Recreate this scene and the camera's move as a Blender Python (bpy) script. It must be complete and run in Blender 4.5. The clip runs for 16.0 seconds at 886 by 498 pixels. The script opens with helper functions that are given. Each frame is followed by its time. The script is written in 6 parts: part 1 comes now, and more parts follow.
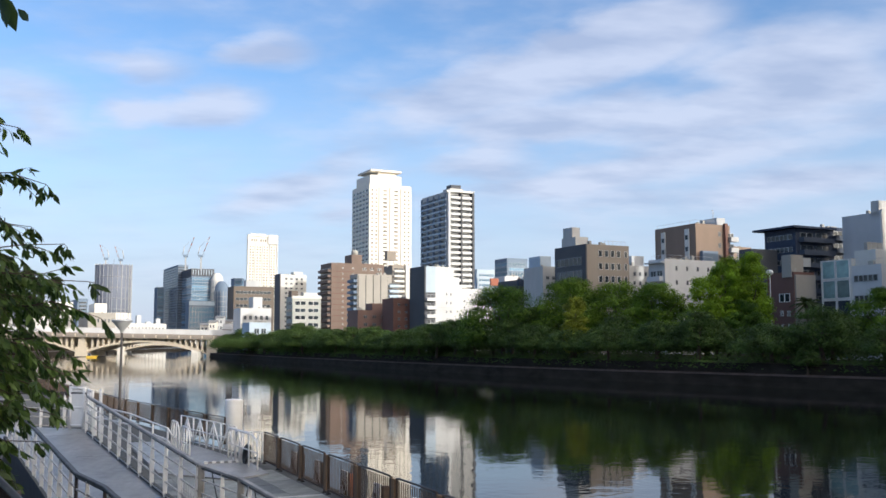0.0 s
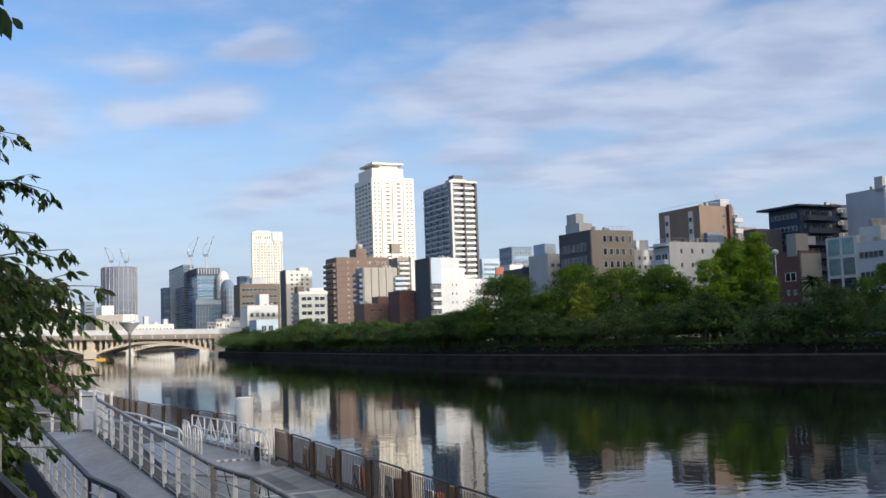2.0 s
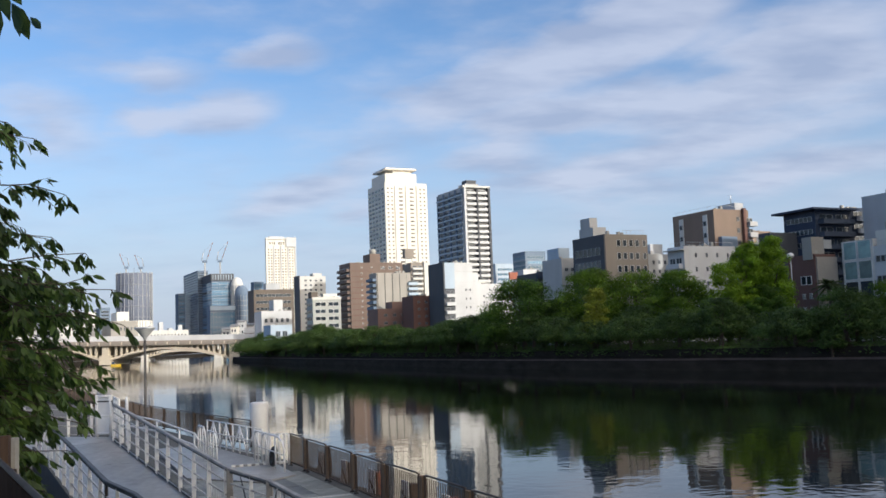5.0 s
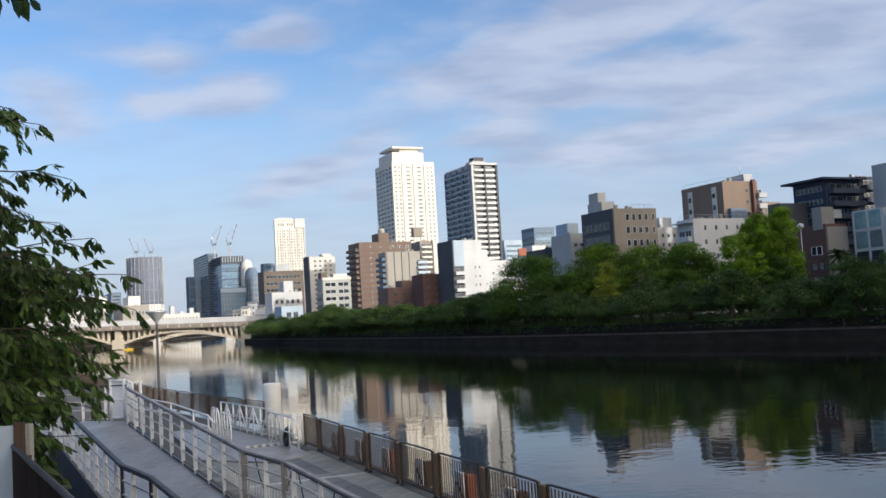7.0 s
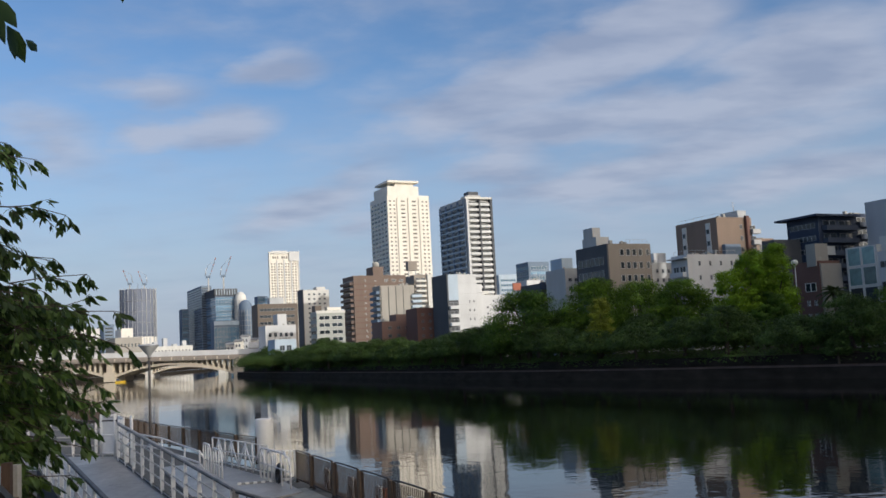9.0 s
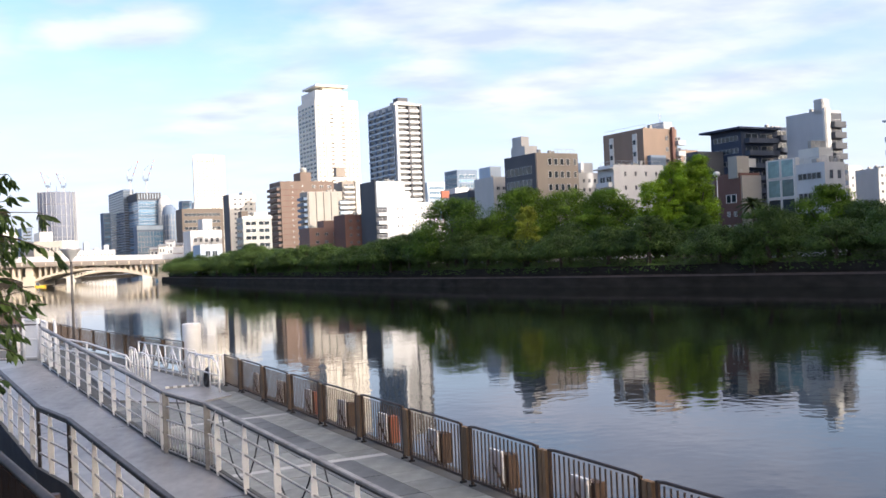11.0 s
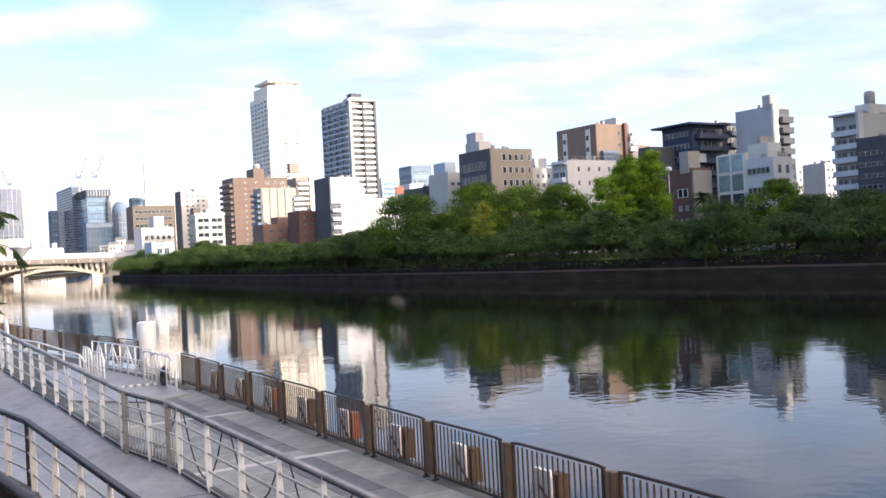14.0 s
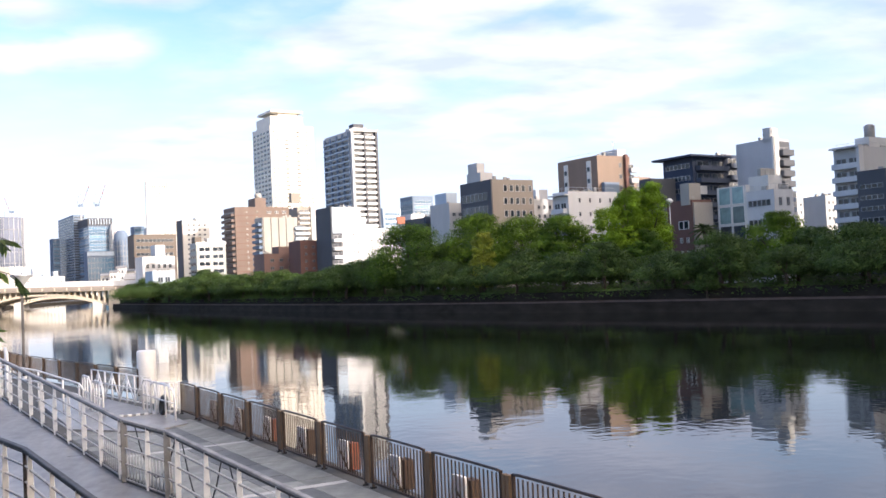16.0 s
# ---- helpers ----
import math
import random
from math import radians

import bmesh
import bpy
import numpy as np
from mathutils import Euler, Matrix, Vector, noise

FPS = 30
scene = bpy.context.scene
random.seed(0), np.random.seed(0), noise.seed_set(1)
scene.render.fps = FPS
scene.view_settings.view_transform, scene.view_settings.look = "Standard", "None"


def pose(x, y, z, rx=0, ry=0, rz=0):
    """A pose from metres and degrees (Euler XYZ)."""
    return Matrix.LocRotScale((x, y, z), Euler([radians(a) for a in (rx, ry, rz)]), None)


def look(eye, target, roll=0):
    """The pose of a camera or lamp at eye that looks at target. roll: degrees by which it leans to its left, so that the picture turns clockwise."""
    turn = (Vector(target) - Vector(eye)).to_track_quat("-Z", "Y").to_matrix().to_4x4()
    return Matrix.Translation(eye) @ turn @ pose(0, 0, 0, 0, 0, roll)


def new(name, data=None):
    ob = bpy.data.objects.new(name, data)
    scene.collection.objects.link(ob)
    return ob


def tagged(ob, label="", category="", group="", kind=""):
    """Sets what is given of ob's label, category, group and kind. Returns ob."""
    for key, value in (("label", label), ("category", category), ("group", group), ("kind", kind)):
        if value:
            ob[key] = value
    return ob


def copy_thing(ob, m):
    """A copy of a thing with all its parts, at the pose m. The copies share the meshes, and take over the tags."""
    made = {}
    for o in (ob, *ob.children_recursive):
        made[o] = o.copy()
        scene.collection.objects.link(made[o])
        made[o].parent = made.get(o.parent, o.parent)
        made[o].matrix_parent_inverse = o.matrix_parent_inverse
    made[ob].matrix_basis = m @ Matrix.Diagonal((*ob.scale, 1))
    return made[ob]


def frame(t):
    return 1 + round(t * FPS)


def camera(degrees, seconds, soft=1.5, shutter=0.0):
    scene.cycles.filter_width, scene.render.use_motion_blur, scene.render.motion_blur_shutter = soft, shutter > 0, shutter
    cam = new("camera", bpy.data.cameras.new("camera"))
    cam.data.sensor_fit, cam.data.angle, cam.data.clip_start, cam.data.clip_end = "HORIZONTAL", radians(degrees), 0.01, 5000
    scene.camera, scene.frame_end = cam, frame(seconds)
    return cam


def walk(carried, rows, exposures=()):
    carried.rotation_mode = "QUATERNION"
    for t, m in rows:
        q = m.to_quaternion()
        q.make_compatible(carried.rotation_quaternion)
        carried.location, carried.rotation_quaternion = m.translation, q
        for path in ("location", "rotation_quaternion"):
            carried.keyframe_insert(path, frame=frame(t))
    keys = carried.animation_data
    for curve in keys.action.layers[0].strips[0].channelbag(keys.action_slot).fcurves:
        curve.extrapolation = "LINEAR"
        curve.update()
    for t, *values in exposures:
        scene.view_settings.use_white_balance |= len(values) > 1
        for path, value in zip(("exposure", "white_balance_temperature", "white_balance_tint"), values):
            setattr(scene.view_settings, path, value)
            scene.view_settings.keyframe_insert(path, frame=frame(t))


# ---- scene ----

cam = camera(49.7, 16.0, soft=1.6)
PATH = [
    (0.0, pose(0.199, 0.363, 5.904, 95.603, 0.062, -0.842)),
    (0.5, pose(0.194, 0.373, 5.906, 96.030, 0.469, 0.198)),
    (1.0, pose(0.188, 0.369, 5.911, 95.854, 1.576, 0.021)),
    (1.5, pose(0.195, 0.370, 5.917, 94.555, 2.181, -0.835)),
    (2.0, pose(0.206, 0.369, 5.923, 95.060, 2.012, -0.401)),
    (2.5, pose(0.193, 0.368, 5.920, 96.173, 1.658, 0.495)),
    (3.0, pose(0.191, 0.373, 5.914, 94.689, 1.626, 0.126)),
    (3.5, pose(0.192, 0.381, 5.921, 94.335, 1.963, 0.667)),
    (4.0, pose(0.189, 0.384, 5.911, 95.286, 2.080, 0.301)),
    (6.3, pose(0.148, 0.479, 5.891, 95.424, 2.276, 0.584)),
    (6.5, pose(0.155, 0.481, 5.892, 94.383, 2.249, 0.384)),
    (7.0, pose(0.157, 0.494, 5.896, 94.104, 3.318, 1.039)),
    (7.5, pose(0.140, 0.497, 5.899, 95.092, 3.109, 1.977)),
    (8.0, pose(0.148, 0.521, 5.904, 96.344, 2.951, 1.892)),
    (8.5, pose(0.130, 0.539, 5.925, 98.885, 2.876, 0.637)),
    (9.0, pose(0.138, 0.561, 5.963, 96.110, 2.970, 0.677)),
    (9.5, pose(0.120, 0.559, 5.956, 90.501, 1.953, 0.223)),
    (10.0, pose(0.136, 0.579, 5.941, 89.142, 3.551, -1.918)),
    (10.2, pose(0.140, 0.580, 5.938, 89.973, 3.368, -2.331)),
    (12.3, pose(-0.079, 0.537, 5.962, 90.744, 2.337, -4.718)),
    (12.5, pose(-0.067, 0.538, 5.954, 91.021, 2.303, -4.302)),
    (13.0, pose(-0.065, 0.534, 5.948, 90.297, 2.571, -5.977)),
    (13.5, pose(-0.060, 0.534, 5.951, 90.141, 2.985, -6.517)),
    (14.0, pose(-0.061, 0.536, 5.942, 89.976, 2.907, -6.375)),
    (14.5, pose(-0.068, 0.536, 5.940, 89.973, 2.986, -6.091)),
    (15.0, pose(-0.072, 0.530, 5.962, 91.410, 3.331, -4.690)),
    (15.5, pose(-0.073, 0.524, 5.946, 92.254, 2.671, -4.935)),
    (16.0, pose(-0.069, 0.522, 5.939, 91.797, 2.574, -6.325)),
]
walk(cam, PATH, exposures=[(0.0, 0.06, 6000, 10), (1.0, -0.05, 6000, 10), (1.5, -0.09, 6000, 10), (4.0, -0.16, 6000, 10), (8.0, -0.20, 6000, 10), (8.6, -0.42, 6000, 10), (9.5, -0.60, 6000, 10), (10.0, 0.08, 6100, 10), (10.5, 0.45, 6300, 13), (12.3, 0.76, 6350, 18), (16.0, 0.76, 6350, 18)])

# ------------------------------------------------------------------ light
SUN_AZ = Vector((0.80, -0.60, 0.0)).normalized()
SUN_EL = radians(20)
world = bpy.data.worlds.new("world")
scene.world = world
world.use_nodes = True
wn, wl = world.node_tree.nodes, world.node_tree.links
wn.clear()


def wnode(kind, **values):
    n = wn.new(kind)
    for k, v in values.items():
        if k == "op":
            n.operation = v
        else:
            n.inputs[int(k[1:])].default_value = v
    return n


w_out = wn.new("ShaderNodeOutputWorld")
w_bg = wnode("ShaderNodeBackground", i1=0.13)
w_sky = wn.new("ShaderNodeTexSky")
w_sky.sky_type = "NISHITA"
w_sky.sun_disc = False
w_sky.sun_elevation = SUN_EL
w_sky.sun_rotation = math.atan2(SUN_AZ.x, SUN_AZ.y)
w_sky.air_density, w_sky.dust_density, w_sky.ozone_density = 1.0, 0.6, 1.6
w_co = wn.new("ShaderNodeTexCoord")
w_sep = wn.new("ShaderNodeSeparateXYZ")
wl.new(w_co.outputs["Generated"], w_sep.inputs[0])
w_up = wnode("ShaderNodeMath", op="MAXIMUM", i1=0.0)
wl.new(w_sep.outputs[2], w_up.inputs[0])
w_zz = wnode("ShaderNodeMath", op="ADD", i1=0.16)
wl.new(w_up.outputs[0], w_zz.inputs[0])
w_px = wnode("ShaderNodeMath", op="DIVIDE")
wl.new(w_sep.outputs[0], w_px.inputs[0]), wl.new(w_zz.outputs[0], w_px.inputs[1])
w_py = wnode("ShaderNodeMath", op="DIVIDE")
wl.new(w_sep.outputs[1], w_py.inputs[0]), wl.new(w_zz.outputs[0], w_py.inputs[1])
w_flat = wn.new("ShaderNodeCombineXYZ")
wl.new(w_px.outputs[0], w_flat.inputs[0]), wl.new(w_py.outputs[0], w_flat.inputs[1])
w_map = wn.new("ShaderNodeMapping")
w_map.inputs["Rotation"].default_value = (0, 0, radians(-14))
w_map.inputs["Location"].default_value = (3.1, 1.7, 0)
w_map.inputs["Scale"].default_value = (0.62, 1.0, 1)
wl.new(w_flat.outputs[0], w_map.inputs[0])
w_noise = wn.new("ShaderNodeTexNoise")
w_noise.inputs["Scale"].default_value = 3.3
w_noise.inputs["Detail"].default_value = 6
w_noise.inputs["Roughness"].default_value = 0.5
w_noise.inputs["Distortion"].default_value = 0.1
wl.new(w_map.outputs[0], w_noise.inputs["Vector"])
# thicker cloud towards +x
w_bias = wnode("ShaderNodeMath", op="MULTIPLY_ADD", i1=0.26, i2=0.0)
wl.new(w_sep.outputs[0], w_bias.inputs[0])
w_sum = wnode("ShaderNodeMath", op="ADD")
wl.new(w_noise.outputs["Fac"], w_sum.inputs[0]), wl.new(w_bias.outputs[0], w_sum.inputs[1])
# long soft cloud banks over the city: azimuth, height, half length, half depth, tilt (degrees) and weight
CLOUDS = [
    (-16.7, 15.6, 3.4, 1.3, 2, 0.50),
    (-10.1, 16.8, 3.9, 1.2, 7, 0.65),
    (-17.5, 12.9, 2.7, 0.9, 7, 0.65),
    (-13.0, 13.5, 3.9, 1.4, 10, 0.80),
    (-22.8, 12.6, 3.7, 2.5, -18, 0.50),
    (-7.6, 9.4, 6.4, 1.6, 16, 0.60),
    (-5.3, 7.9, 2.3, 0.9, 10, 0.45),
    (3.3, 10.7, 3.9, 1.1, 2, 0.60),
    (6.0, 15.6, 13.7, 2.5, 17, 0.85),
    (12.5, 17.6, 6.9, 2.5, 7, 0.80),
    (21.5, 15.7, 6.9, 2.7, 2, 0.75),
    (7.9, 13.1, 8.7, 1.5, 11, 0.80),
    (18.6, 13.2, 12.8, 1.8, 5, 0.80),
    (15.0, 10.7, 15.1, 1.3, 6, 0.62),
    (7.3, 8.9, 9.2, 1.2, 4, 0.42),
    (19.5, 8.7, 11.9, 1.4, 5, 0.60),
]
w_az = wnode("ShaderNodeMath", op="ARCTAN2")
wl.new(w_sep.outputs[0], w_az.inputs[0]), wl.new(w_sep.outputs[1], w_az.inputs[1])
w_el = wnode("ShaderNodeMath", op="ARCSINE")
wl.new(w_sep.outputs[2], w_el.inputs[0])
w_ae = wn.new("ShaderNodeCombineXYZ")
wl.new(w_az.outputs[0], w_ae.inputs[0]), wl.new(w_el.outputs[0], w_ae.inputs[1])
# ragged edges: the place is pushed about by a stretched noise
w_wm = wn.new("ShaderNodeMapping")
w_wm.inputs["Scale"].default_value = (9, 26, 1)
wl.new(w_ae.outputs[0], w_wm.inputs[0])
w_wn = wn.new("ShaderNodeTexNoise")
w_wn.inputs["Scale"].default_value, w_wn.inputs["Detail"].default_value, w_wn.inputs["Roughness"].default_value = 1.0, 5, 0.55
wl.new(w_wm.outputs[0], w_wn.inputs["Vector"])
w_off = wn.new("ShaderNodeVectorMath")
w_off.operation = "MULTIPLY_ADD"
w_off.inputs[1].default_value, w_off.inputs[2].default_value = (0.05, 0.03, 0), (-0.025, -0.015, 0)
wl.new(w_wn.outputs["Color"], w_off.inputs[0])
w_pl = wn.new("ShaderNodeVectorMath")
wl.new(w_ae.outputs[0], w_pl.inputs[0]), wl.new(w_off.outputs[0], w_pl.inputs[1])
w_last = None
for az, el, hl, hd, tilt, weight in CLOUDS:
    c_map = wn.new("ShaderNodeMapping")
    c_map.vector_type = "TEXTURE"
    c_map.inputs["Location"].default_value = (radians(az), radians(el), 0)
    c_map.inputs["Rotation"].default_value = (0, 0, radians(tilt))
    c_map.inputs["Scale"].default_value = (radians(hl), radians(hd), 1)
    wl.new(w_pl.outputs[0], c_map.inputs[0])
    c_ball = wn.new("ShaderNodeTexGradient")
    c_ball.gradient_type = "SPHERICAL"
    wl.new(c_map.outputs[0], c_ball.inputs[0])
    c_add = wnode("ShaderNodeMath", op="MULTIPLY_ADD", i1=weight, i2=0.0)
    wl.new(c_ball.outputs["Fac"], c_add.inputs[0])
    if w_last:
        wl.new(w_last.outputs[0], c_add.inputs[2])
    w_last = c_add
# the banks with finer streaks over them
w_bank = wnode("ShaderNodeMath", op="MULTIPLY_ADD", i1=0.32, i2=0.275)
wl.new(w_wn.outputs["Fac"], w_bank.inputs[0])
w_dens = wnode("ShaderNodeMath", op="MULTIPLY_ADD", i1=0.40)
wl.new(w_last.outputs[0], w_dens.inputs[0]), wl.new(w_bank.outputs[0], w_dens.inputs[2])
# elsewhere in the sky the cloud field goes on by itself
w_win = wn.new("ShaderNodeMapRange")
w_win.interpolation_type = "SMOOTHSTEP"
w_win.inputs["From Min"].default_value, w_win.inputs["From Max"].default_value = radians(27), radians(40)
w_abs = wn.new("ShaderNodeVectorMath")
w_abs.operation = "LENGTH"
wl.new(w_ae.outputs[0], w_abs.inputs[0]), wl.new(w_abs.outputs["Value"], w_win.inputs["Value"])
w_pick = wn.new("ShaderNodeMix")
wl.new(w_win.outputs[0], w_pick.inputs[0]), wl.new(w_dens.outputs[0], w_pick.inputs[2]), wl.new(w_sum.outputs[0], w_pick.inputs[3])
w_ramp = wn.new("ShaderNodeValToRGB")
w_ramp.color_ramp.interpolation = "EASE"
w_ramp.color_ramp.elements[0].position = 0.36
w_ramp.color_ramp.elements[1].position = 0.64
wl.new(w_pick.outputs[0], w_ramp.inputs[0])
# second, softer octave gives the clouds their grey undersides
w_n2 = wn.new("ShaderNodeTexNoise")
w_n2.inputs["Scale"].default_value = 5.2
w_n2.inputs["Detail"].default_value = 4
wl.new(w_map.outputs[0], w_n2.inputs["Vector"])
w_cc = wn.new("ShaderNodeValToRGB")
w_cc.color_ramp.elements[0].position, w_cc.color_ramp.elements[0].color = 0.34, (3.7, 4.1, 5.2, 1)
w_cc.color_ramp.elements[1].position, w_cc.color_ramp.elements[1].color = 0.60, (5.4, 5.6, 6.4, 1)
wl.new(w_n2.outputs["Fac"], w_cc.inputs[0])
w_half = wnode("ShaderNodeMath", op="MULTIPLY", i1=0.8)
wl.new(w_ramp.outputs[0], w_half.inputs[0])
w_hsv = wn.new("ShaderNodeHueSaturation")
w_hsv.inputs["Saturation"].default_value, w_hsv.inputs["Value"].default_value = 1.16, 1.38
w_hsv.inputs["Hue"].default_value = 0.506
wl.new(w_sky.outputs[0], w_hsv.inputs["Color"])
# pale haze towards the horizon
w_hz = wn.new("ShaderNodeMapRange")
w_hz.inputs["From Min"].default_value, w_hz.inputs["From Max"].default_value = 0.0, 0.30
w_hz.inputs["To Min"].default_value, w_hz.inputs["To Max"].default_value = 0.88, 0.0
w_hz.interpolation_type = "SMOOTHSTEP"
wl.new(w_up.outputs[0], w_hz.inputs["Value"])
w_haze = wn.new("ShaderNodeMixRGB")
w_haze.inputs[2].default_value = (4.15, 4.6, 5.7, 1)
wl.new(w_hz.outputs[0], w_haze.inputs[0]), wl.new(w_hsv.outputs[0], w_haze.inputs[1])
w_mix = wn.new("ShaderNodeMixRGB")
wl.new(w_half.outputs[0], w_mix.inputs[0])
wl.new(w_haze.outputs[0], w_mix.inputs[1]), wl.new(w_cc.outputs[0], w_mix.inputs[2])
# veiled glow of thin cloud round the sun
w_dot = wn.new("ShaderNodeVectorMath")
w_dot.operation = "DOT_PRODUCT"
w_dot.inputs[1].default_value = (SUN_AZ.x * math.cos(SUN_EL), SUN_AZ.y * math.cos(SUN_EL), math.sin(SUN_EL))
wl.new(w_co.outputs["Generated"], w_dot.inputs[0])
w_gl = wn.new("ShaderNodeMapRange")
w_gl.inputs["From Min"].default_value, w_gl.inputs["From Max"].default_value = 0.45, 1.0
wl.new(w_dot.outputs["Value"], w_gl.inputs["Value"])
w_gp = wnode("ShaderNodeMath", op="POWER", i1=2.0)
wl.new(w_gl.outputs[0], w_gp.inputs[0])
w_gm = wn.new("ShaderNodeMixRGB")
w_gm.blend_type = "ADD"
w_gm.inputs[0].default_value = 1.0
w_gc = wn.new("ShaderNodeVectorMath")
w_gc.operation = "SCALE"
w_gc.inputs[0].default_value = (34, 27, 17.5)
wl.new(w_gp.outputs[0], w_gc.inputs["Scale"])
wl.new(w_mix.outputs[0], w_gm.inputs[1]), wl.new(w_gc.outputs[0], w_gm.inputs[2])
wl.new(w_gm.outputs[0], w_bg.inputs[0]), wl.new(w_bg.outputs[0], w_out.inputs[0])

sun = new("sun", bpy.data.lights.new("sun", "SUN"))
sun.data.energy, sun.data.angle, sun.data.color = 3.5, radians(0.6), (1.0, 0.93, 0.82)
sun.matrix_world = look((0, 0, 0), -(SUN_AZ * math.cos(SUN_EL) + Vector((0, 0, math.sin(SUN_EL)))))


# -------------------------------------------------------------- materials
def mat(name, rgb, rough=0.7, metal=0.0, vary=0.15, scale=3.0, bump=0.0, fine=25.0, per=0.0, spec=0.4, stretch=(1, 1, 1), trans=0.0):
    """Painted or mineral surface: two scales of tone, fine relief and a tone per object."""
    m = bpy.data.materials.new(name)
    m.use_nodes = True
    t = m.node_tree
    n, l = t.nodes, t.links
    b = n["Principled BSDF"]
    b.inputs["Roughness"].default_value, b.inputs["Metallic"].default_value = rough, metal
    b.inputs["Specular IOR Level"].default_value = spec
    co = n.new("ShaderNodeTexCoord")
    mp = n.new("ShaderNodeMapping")
    mp.inputs["Scale"].default_value = stretch
    l.new(co.outputs["Object"], mp.inputs[0])
    big, small = n.new("ShaderNodeTexNoise"), n.new("ShaderNodeTexNoise")
    big.inputs["Scale"].default_value, big.inputs["Detail"].default_value = scale, 5
    small.inputs["Scale"].default_value, small.inputs["Detail"].default_value = fine, 3
    l.new(mp.outputs[0], big.inputs["Vector"]), l.new(mp.outputs[0], small.inputs["Vector"])
    add = n.new("ShaderNodeMath")
    add.operation = "MULTIPLY_ADD"
    add.inputs[1].default_value = 0.45
    l.new(small.outputs["Fac"], add.inputs[0]), l.new(big.outputs["Fac"], add.inputs[2])
    rng = n.new("ShaderNodeMapRange")
    rng.inputs["From Min"].default_value, rng.inputs["From Max"].default_value = 0.42, 1.02
    rng.inputs["To Min"].default_value, rng.inputs["To Max"].default_value = 1 - vary, 1 + vary
    l.new(add.outputs[0], rng.inputs["Value"])
    last = rng.outputs[0]
    if per:
        oi = n.new("ShaderNodeObjectInfo")
        r2 = n.new("ShaderNodeMapRange")
        r2.inputs["To Min"].default_value, r2.inputs["To Max"].default_value = 1 - per, 1 + per
        l.new(oi.outputs["Random"], r2.inputs["Value"])
        mul = n.new("ShaderNodeMath")
        mul.operation = "MULTIPLY"
        l.new(last, mul.inputs[0]), l.new(r2.outputs[0], mul.inputs[1])
        last = mul.outputs[0]
    col = n.new("ShaderNodeVectorMath")
    col.operation = "SCALE"
    col.inputs[0].default_value = rgb
    l.new(last, col.inputs["Scale"])
    l.new(col.outputs[0], b.inputs["Base Color"])
    if bump:
        bp = n.new("ShaderNodeBump")
        bp.inputs["Strength"].default_value, bp.inputs["Distance"].default_value = bump, 0.02
        l.new(add.outputs[0], bp.inputs["Height"])
        l.new(bp.outputs[0], b.inputs["Normal"])
    if trans:
        tr = n.new("ShaderNodeBsdfTranslucent")
        l.new(col.outputs[0], tr.inputs["Color"])
        mx = n.new("ShaderNodeMixShader")
        mx.inputs[0].default_value = trans
        out = n["Material Output"]
        l.new(b.outputs[0], mx.inputs[1]), l.new(tr.outputs[0], mx.inputs[2]), l.new(mx.outputs[0], out.inputs[0])
    return m


def leaf_mat(name, dark, light, trans=0.3, gloss=0.12):
    m = bpy.data.materials.new(name)
    m.use_nodes = True
    n, l = m.node_tree.nodes, m.node_tree.links
    b = n["Principled BSDF"]
    b.inputs["Roughness"].default_value = 0.5
    b.inputs["Specular IOR Level"].default_value = gloss
    g = n.new("ShaderNodeNewGeometry")
    r = n.new("ShaderNodeValToRGB")
    r.color_ramp.elements[0].color, r.color_ramp.elements[1].color = (*dark, 1), (*light, 1)
    l.new(g.outputs["Random Per Island"], r.inputs[0])
    co, no = n.new("ShaderNodeTexCoord"), n.new("ShaderNodeTexNoise")
    no.inputs["Scale"].default_value, no.inputs["Detail"].default_value = 0.42, 4
    l.new(co.outputs["Object"], no.inputs["Vector"])
    rg, sc = n.new("ShaderNodeMapRange"), n.new("ShaderNodeVectorMath")
    rg.inputs["From Min"].default_value, rg.inputs["From Max"].default_value = 0.3, 0.7
    rg.inputs["To Min"].default_value, rg.inputs["To Max"].default_value = 0.42, 1.6
    l.new(no.outputs["Fac"], rg.inputs["Value"])
    sc.operation = "SCALE"
    l.new(r.outputs[0], sc.inputs[0]), l.new(rg.outputs[0], sc.inputs["Scale"])
    l.new(sc.outputs[0], b.inputs["Base Color"])
    tr, mx = n.new("ShaderNodeBsdfTranslucent"), n.new("ShaderNodeMixShader")
    l.new(sc.outputs[0], tr.inputs["Color"])
    mx.inputs[0].default_value = trans
    l.new(b.outputs[0], mx.inputs[1]), l.new(tr.outputs[0], mx.inputs[2])
    l.new(mx.outputs[0], n["Material Output"].inputs[0])
    return m


def glass_mat(name, rgb, rough=0.12):
    """Window glass seen from outside: a dark room behind a glossy pane."""
    m = mat(name, rgb, rough=rough, vary=0.35, scale=0.6, fine=3.0, per=0.5, spec=0.35)
    return m


